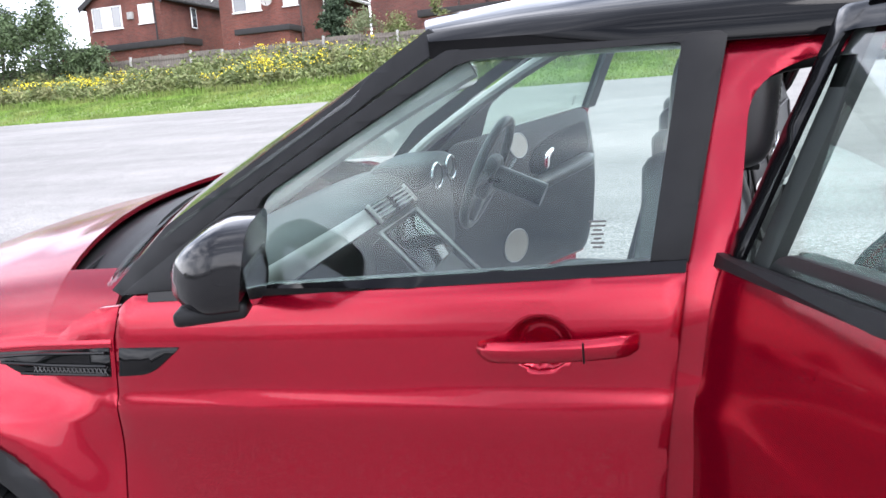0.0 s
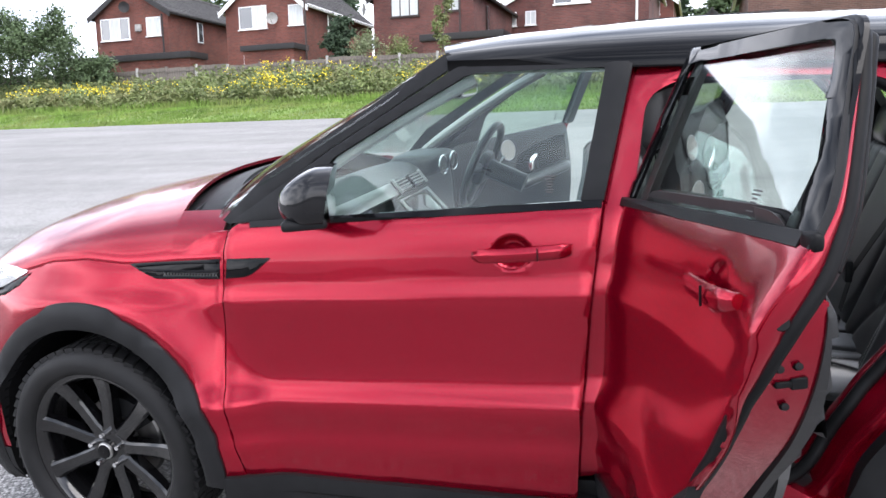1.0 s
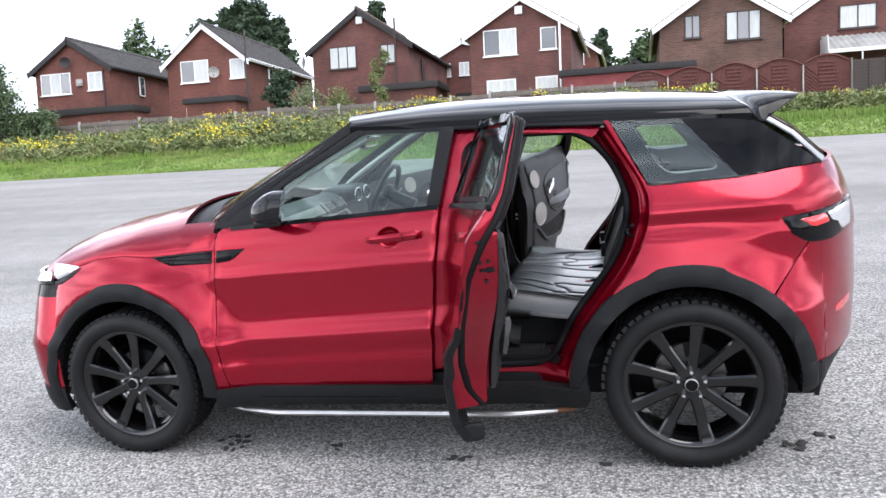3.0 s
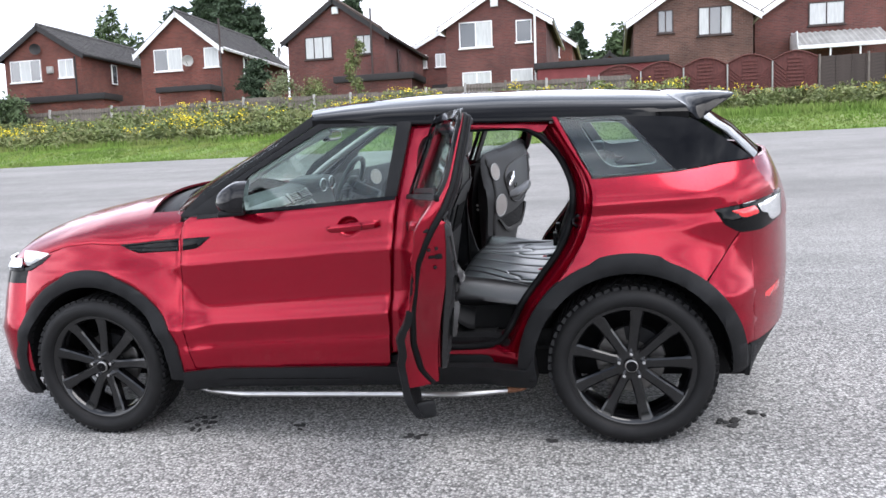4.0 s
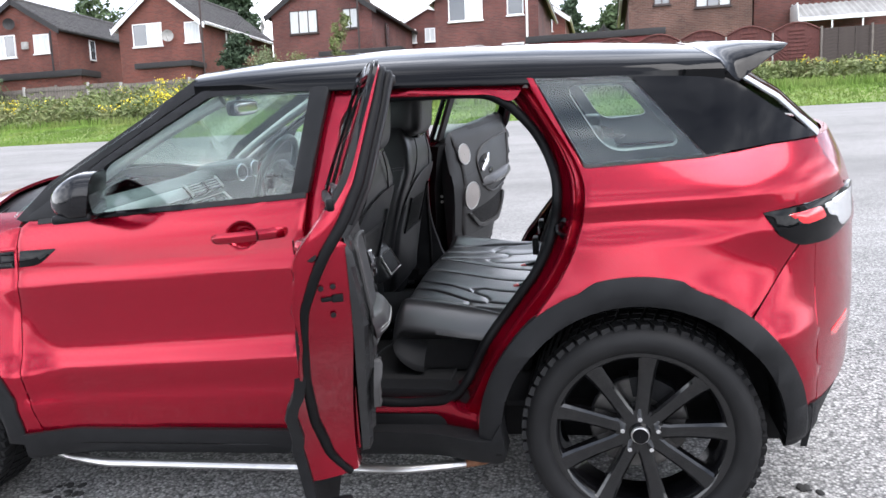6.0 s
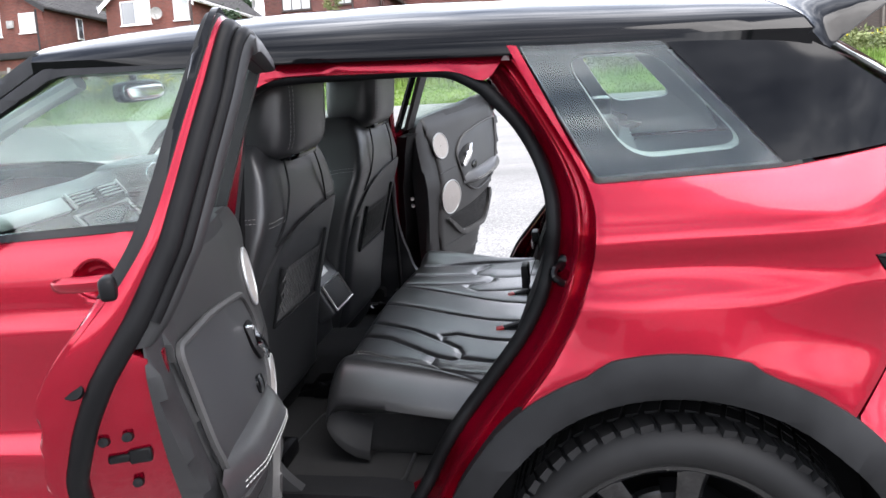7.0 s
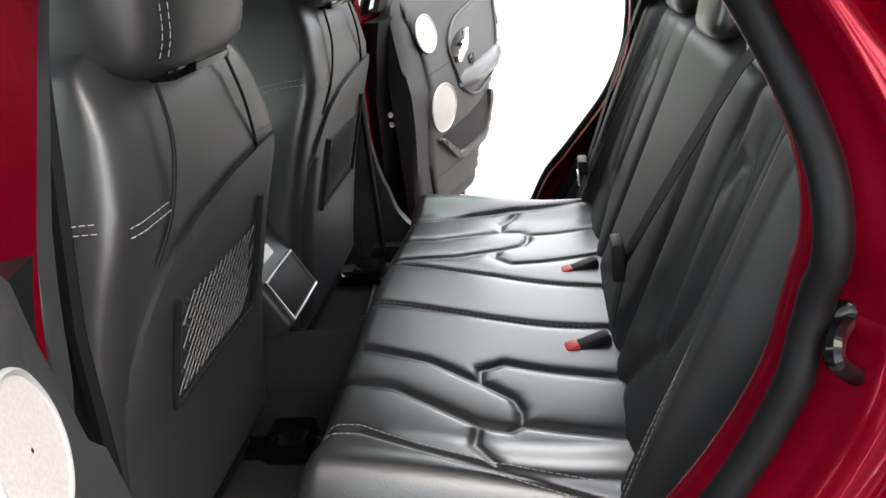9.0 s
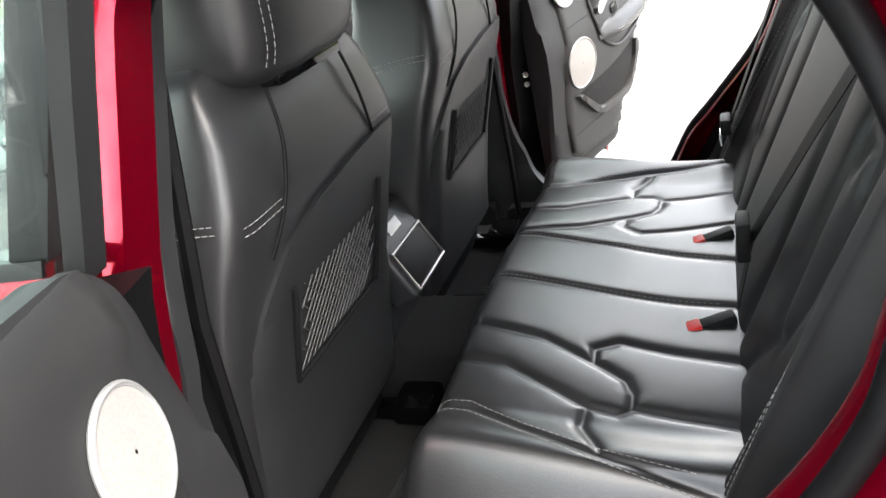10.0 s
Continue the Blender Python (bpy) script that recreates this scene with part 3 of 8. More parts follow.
DOOR_REAR = [(2.335, 1.468), (2.42, 1.335), (2.502, 1.19), (2.518, 1.10), (2.495, 0.98), (2.43, 0.85), (2.33, 0.72), (2.24, 0.60), (2.18, 0.49), (2.155, 0.40)]
DOOR_LINE = smooth_path(DOOR_REAR)
OPENING = [(2.235, 1.445), (2.29, 1.405), (2.36, 1.30), (2.415, 1.19), (2.43, 1.10), (2.41, 0.98), (2.36, 0.87), (2.27, 0.75), (2.185, 0.64), (2.12, 0.52), (2.06, 0.455), (1.96, 0.435)]
OPEN_LINE = smooth_path(OPENING)


def resample(pts, n):
    """n points at even steps along a line."""
    P = [Vector(p) for p in pts]
    run = [0.0]
    for a, b in zip(P, P[1:]):
        run.append(run[-1] + (b - a).length)
    ds = [run[-1] * i / (n - 1) for i in range(n)]
    return [(float(np.interp(d, run, [p.x for p in P])), float(np.interp(d, run, [p.y for p in P]))) for d in ds]


def offset_path(pts, d):
    out = []
    for i, p in enumerate(pts):
        a, b = Vector(pts[max(0, i - 1)]), Vector(pts[min(len(pts) - 1, i + 1)])
        t = (b - a).normalized()
        out.append((p[0] - t.y * d, p[1] + t.x * d))
    return out


def build_wheel(x, s):
    ox = x
    wheel = empty("wheel", pose(x, s * MID, HUB_Z), "", "")
    for k in ("label", "category"):
        if k in wheel:
            del wheel[k]
    wheel.parent = car
    wheel.matrix_basis = CAR @ wheel.matrix_basis
    bm = bmesh.new()
    o = s * 1.0
    prof = [(0.274, -0.02), (0.278, 0.006), (0.292, 0.020), (0.315, 0.026), (0.338, 0.018), (0.352, 0.0), (0.359, -0.022), (0.361, -0.06), (0.362, -0.105), (0.361, -0.15), (0.359, -0.19), (0.350, -0.212), (0.33, -0.235), (0.29, -0.235), (0.274, -0.2)]
    spin(bm, [(r, o * y) for r, y in prof], 96)
    bmesh.ops.recalc_face_normals(bm, faces=bm.faces)
    tyre = part("tyre", bm, TYRE, wheel)
    # tread blocks round the shoulder
    bm = bmesh.new()
    for k in range(58):
        a = 2 * math.pi * k / 58
        m = Matrix.Rotation(-a, 4, "Y")
        for y0, y1 in ((-0.052, 0.0), (-0.104, -0.06), (-0.152, -0.112), (-0.20, -0.16)):
            r0 = 0.350 if y1 >= 0 else 0.358
            tilt = Matrix.Rotation(radians(16 if y1 > -0.05 else -12), 4, "X")
            box(bm, r0, 0.3665, min(o * y0, o * y1), max(o * y0, o * y1), -0.0145, 0.0125, 0, 1, m @ tilt)
    part("tread", bm, TYRE, tyre, flat=True)
    # rim barrel and lip
    bm = bmesh.new()
    spin(bm, [(0.276, o * -0.19), (0.247, o * -0.17), (0.244, o * -0.04), (0.255, o * -0.012), (0.268, o * -0.002), (0.278, o * -0.002), (0.280, o * -0.02)], 72)
    bmesh.ops.recalc_face_normals(bm, faces=bm.faces)
    rim = part("rim", bm, RIM, wheel)
    # spokes: nine straight bars with a bevelled face
    bm = bmesh.new()
    for k in range(9):
        a = 2 * math.pi * (k - 0.075) / 9
        m = Matrix.Rotation(a, 4, "Y")
        rows = []
        for r, y, w, d in ((0.045, -0.035, 0.026, 0.05), (0.09, -0.03, 0.022, 0.045), (0.16, -0.028, 0.023, 0.04), (0.222, -0.02, 0.027, 0.035), (0.260, -0.008, 0.032, 0.03)):
            rows.append([m @ Vector((r, o * (y - d), -w)), m @ Vector((r, o * (y - 0.006), -w)), m @ Vector((r, o * y, -w * 0.68)), m @ Vector((r, o * y, w * 0.68)), m @ Vector((r, o * (y - 0.006), w)), m @ Vector((r, o * (y - d), w))])
        b2 = grid(rows, True)
        me = bpy.data.meshes.new("tmp")
        b2.to_mesh(me)
        b2.free()
        bm.from_mesh(me)
        bpy.data.meshes.remove(me)
    bmesh.ops.recalc_face_normals(bm, faces=bm.faces)
    part("spokes", bm, RIM, rim, sharp=25)
    bm = bmesh.new()
    spin(bm, [(0.0005, o * -0.012), (0.024, o * -0.012), (0.03, o * -0.016), (0.034, o * -0.03), (0.074, o * -0.036), (0.08, o * -0.045), (0.08, o * -0.09)], 40)
    part("hub", bm, RIM, rim)
    bm = bmesh.new()
    spin(bm, [(0.0005, o * -0.006), (0.022, o * -0.0065), (0.0275, o * -0.010), (0.029, o * -0.016)], 32)
    part("centre_cap", bm, STEEL, wheel, "silver centre cap with a dark oval badge")
    bm = bmesh.new()
    spin(bm, [(0.0005, o * -0.0035), (0.0235, o * -0.0038), (0.0245, o * -0.007)], 28)
    part("badge", bm, BLACK_GLOSS, wheel)
    for k in range(5):
        a = 2 * math.pi * (k + 0.25) / 5
        bm = bmesh.new()
        spin(bm, [(0.0005, o * -0.004), (0.007, o * -0.005), (0.0085, o * -0.010), (0.0095, o * -0.018), (0.0095, o * -0.035)], 12, centre=(0.056 * math.cos(a), 0, 0.056 * math.sin(a)))
        part("wheel_nut", bm, CHROME, wheel)
    bm = bmesh.new()
    spin(bm, [(0.0005, o * -0.10), (0.15, o * -0.10), (0.155, o * -0.105), (0.155, o * -0.125), (0.0005, o * -0.13)], 48)
    part("brake_disc", bm, DISC, wheel)
    bm = bmesh.new()
    cal = [m0 for m0 in arc(0, 0, 0.165, 30, 100, 8)] + [m0 for m0 in arc(0, 0, 0.10, 100, 30, 8)]
    for f in ((-0.085,), ):
        vs0 = [bm.verts.new((a, o * -0.08, b)) for a, b in cal]
        vs1 = [bm.verts.new((a, o * -0.14, b)) for a, b in cal]
        bm.faces.new(vs0), bm.faces.new(list(reversed(vs1)))
        for i in range(len(cal)):
            j = (i + 1) % len(cal)
            bm.faces.new((vs0[i], vs1[i], vs1[j], vs0[j]))
    bmesh.ops.recalc_face_normals(bm, faces=bm.faces)
    part("brake_caliper", bm, BLACK_PLASTIC, wheel)
    return wheel


def build_arch(x, s):
    """Plastic wheel-arch edge and the dark liner behind it."""
    a0, a1 = (-6, 200) if x == 0 else (-4, 186)
    pts = []
    for k in range(61):
        a = a0 + (a1 - a0) * k / 60
        r = 0.498 + 0.016 * smooth01((a - 70) / 6) * (1 - smooth01((a - 104) / 6))
        pts.append((x + r * math.cos(radians(a)), HUB_Z + r * math.sin(radians(a))))
    pts += arc(x, HUB_Z, 0.428, a1, a0, 40)
    ob = side_part("wheel_arch_trim", pts, BLACK_PLASTIC, car, s, off=0.014, thick=0.05, step=0.05, lip=0.008)
    on_car(ob)
    bm = bmesh.new()
    rows = []
    for w in (0.0, 0.03, 0.42):
        rows.append([(x + 0.428 * math.cos(radians(a)), s * ((half_width(x + 0.428 * math.cos(radians(a)), HUB_Z + 0.428 * math.sin(radians(a))) - 0.02) if w == 0 else (0.84 - w if x == 0 else (0.84 - w * 0.53 if a < 128 else 0.84 - w * 0.2))), HUB_Z + 0.428 * math.sin(radians(a))) for a in range(-5, 187, 4)])
    bm = shell(rows, (0, 0, 0.006))
    on_car(part("wheel_arch_liner", bm, LINER, car))
    LW = 0.40 if x == 0 else 0.60
    boxed_ob = boxed("liner_wall", (x - (0.43 if x == 0 else 0.28), x + 0.43, min(s * LW, s * (LW + 0.02)), max(s * LW, s * (LW + 0.02)), 0.30, 0.76), LINER, car, bevel=0.004)
    on_car(boxed_ob)


def build_handle(s, x0, x1, z0, z1, parent, width=half_width):
    """A pull handle over its recess, as parts of a door."""
    xm, zm = (x0 + x1) / 2, (z0 + z1) / 2
    L = x1 - x0
    w = width(xm, zm)
    bm = bmesh.new()
    rows = []
    for i in range(21):
        t = i / 20
        x = x0 + L * t
        z = z0 + (z1 - z0) * t
        e = math.sin(math.pi * min(1, max(0, t * 1.0))) ** 0.35
        out = width(x, z) + 0.012 + 0.026 * e
        h = 0.008 + 0.011 * (min(1, t * 8 + 0.15)) * (1 if t < 0.93 else 1 - (t - 0.93) * 8)
        ring = []
        for k in range(10):
            a = 2 * math.pi * k / 10
            ring.append((x, s * (out + 0.010 * math.cos(a) - 0.006), z + h * math.sin(a) * (1.0 if abs(math.sin(a)) > 0.5 else 1.3)))
        rows.append(ring)
    bm = grid(rows, True)
    bm.faces.new([v for v in bm.verts[:10]]), bm.faces.new([v for v in bm.verts[-10:]])
    bmesh.ops.recalc_face_normals(bm, faces=bm.faces)
    h = part("door_handle", bm, RED, parent)
    bm = bmesh.new()
    xs = x0 + L * 0.69
    zs = z0 + (z1 - z0) * 0.69
    box(bm, xs - 0.0012, xs + 0.0012, -0.002, 0.0015, -0.017, 0.017)
    bmesh.ops.translate(bm, vec=(0, s * (width(xs, zs) + 0.043), zs), verts=bm.verts)
    part("handle_joint", bm, RUBBER, h)
    # recess: a shallow dished cup behind the grip
    cx, cz = x0 + L * 0.40, z0 + (z1 - z0) * 0.40
    bm = bmesh.new()
    bm.from_mesh(parent.data)
    reach = lambda v: math.hypot((v.co.x - cx) / 0.052, (v.co.z - cz) / 0.043)
    bmesh.ops.subdivide_edges(bm, edges=[e for e in bm.edges if min(reach(v) for v in e.verts) < 1.25], cuts=4, use_grid_fill=True)
    for v in bm.verts:
        r = reach(v)
        if r < 1:
            v.co.y -= s * 0.030 * (1 - r ** 3.5)
    bm.to_mesh(parent.data)
    bm.free()
    parent.data.polygons.foreach_set("use_smooth", [True] * len(parent.data.polygons))


def open_front_door(door, s):
    """Inside of the driver's door and its turn on the hinge."""
    edge = [(1.515, belt(1.51) - 0.02), (1.515, 0.80), (1.50, 0.45)]
    bm = skin([(0.56, 0.42), (0.53, 0.70), (0.56, belt(0.56) - 0.02)] + edge, lambda a, b: (a, s * (half_width(a, b) - 0.02), b), lambda a, b: (a, s * max(lining_width(b) + 0.012, half_width(a, b) - 0.105), b), 0.05, 0.004)
    part("inner_panel", bm, RED, door, "bare painted inner panel")
    trim = outline((0.62, 0.46, 0.06), (0.60, 0.85, 0.2), (0.62, belt(0.62) + 0.02, 0.08), (1.535, belt(1.53) + 0.012, 0.06), (1.545, 1.0, 0.1), (1.525, 0.80), (1.53, 0.62), (1.48, 0.47, 0.06))
    bm = skin(trim, lambda a, b: (a, s * lining_width(b), b), lambda a, b: (a, s * max(lining_width(b) + 0.01, half_width(a, b) - 0.10), b), 0.04, 0.010)
    part("inner_trim", bm, TRIM, door, "dark grey door lining")
    side_part("inner_frame", outline((0.60, belt(0.6)), (0.83, belt(0.83)), (0.85, 1.26, 0.03), (1.04, 1.366), (1.25, 1.475, 0.03), (1.60, 1.468, 0.012), (1.555, belt(1.55)), (1.61, belt(1.61)), (1.672, 1.49), (1.45, 1.505), (1.24, 1.503, 0.04), (0.85, 1.29)), TRIM, door, s, off=-0.032, thick=0.02)
    for cx, cz, r in ((1.08, 1.06, 0.052), (1.02, 0.62, 0.075)):
        sp = part("speaker", disc_on_lining(s, cx, cz, r, -0.002, 0.004), MESHGREY, door, "round speaker with a pale mesh")
        part("speaker_ring", ring_on_lining(s, cx, cz, r + 0.001, 0.003, 0.0024), RING, sp)
    bay = outline((1.11, 0.93, 0.05), (1.15, 1.02, 0.05), (1.30, 1.075, 0.06), (1.55, 1.10, 0.03), (1.55, 0.96, 0.02), (1.33, 0.88, 0.05))
    part("handle_bay", skin(bay, lambda a, b: lining_face(s, a, b, 0.004), lambda a, b: lining_face(s, a, b, -0.012), 0.04, 0.003), BLACK_PLASTIC, door, "dark handle bay")
    pull = outline((1.20, 0.945, 0.02), (1.21, 0.98, 0.02), (1.26, 1.02, 0.015), (1.29, 1.015, 0.01), (1.25, 0.98, 0.01), (1.24, 0.945, 0.01), (1.22, 0.93, 0.01))
    part("door_pull", skin(pull, lambda a, b: lining_face(s, a, b, 0.022), lambda a, b: lining_face(s, a, b, 0.006), 0.02, 0.004), CHROME, door, "chrome inner door pull")
    rows = []
    for i in range(17):
        t = i / 16
        h, o = 0.035 * min(1, 6 * t + 0.15, 6 * (1 - t) + 0.35), 0.055 * min(1, 5 * t + 0.1, 5 * (1 - t) + 0.3)
        rows.append([lining_face(s, 1.06 + 0.50 * t, 0.86 + 0.07 * t + h * math.sin(a), 0.002 + o * math.cos(a)) for a in [-math.pi / 2 + math.pi * k / 10 for k in range(11)]])
    bm = grid(rows)
    bmesh.ops.recalc_face_normals(bm, faces=bm.faces)
    part("armrest", bm, LEATHER_MATT, door, "padded armrest")
    hinge = Vector((0.53, s * 0.81 * WIDE, 1.0))
    door.matrix_basis = CAR @ Matrix.Translation(hinge) @ Matrix.Rotation(s * radians(59), 4, "Z") @ Matrix.Translation(-hinge)


def build_front_door(s):
    door = side_part("front_door", outline((0.560, 0.347), (0.508, 0.60, 0.3), (0.508, 0.92, 0.1), (0.510, 1.02, 0.05), (0.527, 1.085, 0.02), (0.560, belt(0.56)), (0.86, belt(0.86)), (1.622, belt(1.62)), (1.578, 0.80, 0.3), (1.547, 0.358, 0.02)), RED, car, s, "front door in dark red metallic paint", step=0.022)
    on_car(door)
    fr = outline((0.525, belt(0.53) + 0.002), (0.83, belt(0.83) + 0.002), (0.843, 1.272, 0.03), (0.93, 1.318), (1.04, 1.376), (1.255, 1.487, 0.03), (1.622, 1.480, 0.012), (1.566, belt(1.57) + 0.002), (1.624, belt(1.62) + 0.002), (1.694, 1.503), (1.45, 1.518), (1.235, 1.516, 0.04), (1.05, 1.415), (0.85, 1.304))
    side_part("window_frame", fr, BLACK_PLASTIC, door, s, "black window frame", thick=0.03)
    gp = outline((0.82, belt(0.82) - 0.01), (0.836, 1.278), (0.93, 1.326), (1.04, 1.384), (1.255, 1.493, 0.02), (1.634, 1.486), (1.58, belt(1.58) - 0.01))
    g = side_part("window_glass", gp, GLASS_CLEAR, door, s, "clear side window glass", off=-0.012, thick=0.004, lip=0)
    g.visible_shadow = False
    side_part("belt_seal", [(0.60, belt(0.6) - 0.012), (1.620, belt(1.62) - 0.012), (1.622, belt(1.62) + 0.006), (0.60, belt(0.6) + 0.006)], BLACK_GLOSS, door, s, off=0.006, thick=0.012)
    build_handle(s, 1.285, 1.548, 1.022, 1.040, door)
    side_part("side_vent_blade", outline((0.519, 0.945), (0.525, 1.003), (0.675, 1.008, 0.01), (0.60, 0.952, 0.03)), BLACK_GLOSS, door, s, "glossy black vent blade", off=0.006, thick=0.012)
    # mirror
    rows = []
    for i in range(13):
        t = i / 12
        a = math.pi * t
        x = 0.735 + 0.13 * t
        sc = math.sin(math.pi * (0.06 + 0.5 * min(1, t * 1.25))) if t < 0.8 else 1.0
        sc = max(sc, 0.05) ** 0.65
        ring = []
        for k in range(20):
            b = 2 * math.pi * k / 20
            cy, cz = math.cos(b), math.sin(b)
            p = 0.55
            yy = 0.105 * abs(cy) ** p * (1 if cy > 0 else -1) * sc
            zz = 0.082 * abs(cz) ** p * (1 if cz > 0 else -1) * sc * (0.86 if cz < 0 else 1)
            ring.append((x + 0.02 * (zz / 0.08), s * (0.875 + yy), 1.195 + zz))
        rows.append(ring)
    bm = grid(rows, True)
    bm.faces.new(bm.verts[:20]), bm.faces.new(bm.verts[-20:])
    bmesh.ops.recalc_face_normals(bm, faces=bm.faces)
    MT = Matrix.Translation((0.85, s * 0.855, 1.195)) @ Matrix.Rotation(-s * radians(22), 4, "Z") @ Matrix.Translation((-0.80, -s * 0.875, -1.195))
    bmesh.ops.transform(bm, matrix=MT, verts=bm.verts)
    shellm = part("wing_mirror", bm, MIRROR_SHELL, door, "glossy dark wing mirror")
    bm = bmesh.new()
    rows = [[(0.862, s * (0.875 + 0.088 * abs(math.cos(b)) ** 0.6 * (1 if math.cos(b) > 0 else -1) * r), 1.195 + 0.066 * abs(math.sin(b)) ** 0.6 * (1 if math.sin(b) > 0 else -1) * r) for b in [2 * math.pi * k / 24 for k in range(24)]] for r in (0.01, 1.0)]
    bm = grid(rows, True)
    bmesh.ops.translate(bm, vec=(0.006, 0, 0), verts=bm.verts)
    bmesh.ops.transform(bm, matrix=MT, verts=bm.verts)
    part("mirror_glass", bm, CHROME, shellm)
    bm = bmesh.new()
    tube(bm, [(0.80, s * 0.745, 1.132), (0.82, s * 0.80, 1.138), (0.84, s * 0.86, 1.142)], [0.03, 0.026, 0.03], 10)
    part("mirror_arm", bm, BLACK_PLASTIC, shellm)
    bm = bmesh.new()
    box(bm, 0.742, 0.860, min(s * 0.79, s * 0.962), max(s * 0.79, s * 0.962), 1.122, 1.150, 0.012, 3)
    bmesh.ops.transform(bm, matrix=MT, verts=bm.verts)
    part("mirror_base", bm, BLACK_PLASTIC, shellm)
    if s > 0:
        open_front_door(door, s)
        return door
    # inner trim
    side_part("inner_trim", outline((0.60, 0.42), (0.60, belt(0.6) - 0.02), (1.60, belt(1.6) - 0.02), (1.53, 0.42)), TRIM, door, s, "dark grey inner trim", off=-0.075, thick=0.03)
    side_part("sill_ledge", outline((0.60, belt(0.6) - 0.05), (0.60, belt(0.6) - 0.012), (1.60, belt(1.6) - 0.012), (1.59, belt(1.6) - 0.05)), TRIM, door, s, off=-0.02, thick=0.06)
    return door


DOOR_END = [(1.80, 1.503), (2.20, 1.500), (2.325, 1.496), (2.362, 1.488), (2.383, 1.468), (2.408, 1.41), (2.443, 1.330), (2.492, 1.205)] + DOOR_REAR[3:]


DOOR_EDGE = smooth_path(DOOR_END[3:])


def end_at(z):
    """Where along the car a rear door's rear edge lies at height z."""
    return float(np.interp(z, [p[1] for p in reversed(DOOR_EDGE)], [p[0] for p in reversed(DOOR_EDGE)]))


def rear_skin(x, z):
    """Half width of a rear door, swelling towards its rear edge under the waistline."""
    return half_width(x, z, 0.36) + 0.026 * math.exp(-((z - 1.05) / 0.10) ** 2) * smooth01((x - 2.39) / 0.12)


def end_skin(z):
    return rear_skin(end_at(z), z)


def end_seal(z):
    """Half width at which the seal runs along a rear door's end."""
    return float(np.interp(z, [0.40, 0.43, 0.47, 0.59, 0.74, 0.88, 0.95, 1.03, 1.08, 1.11, 1.155, 1.23, 1.41, 1.50], [0.775, 0.797, 0.822, 0.849, 0.855, 0.847, 0.838, 0.808, 0.784, 0.766, 0.738, 0.700, 0.638, 0.612]))


def door_part(name, pts, mat, parent, s, label="", off=0.0, thick=0.014, step=0.04, lip=0.004):
    bm = skin(pts, lambda a, b: (a, s * (rear_skin(a, b) + off), b), lambda a, b: (a, s * (rear_skin(a, b) + off - thick), b), step, lip)
    return part(name, bm, mat, parent, label)


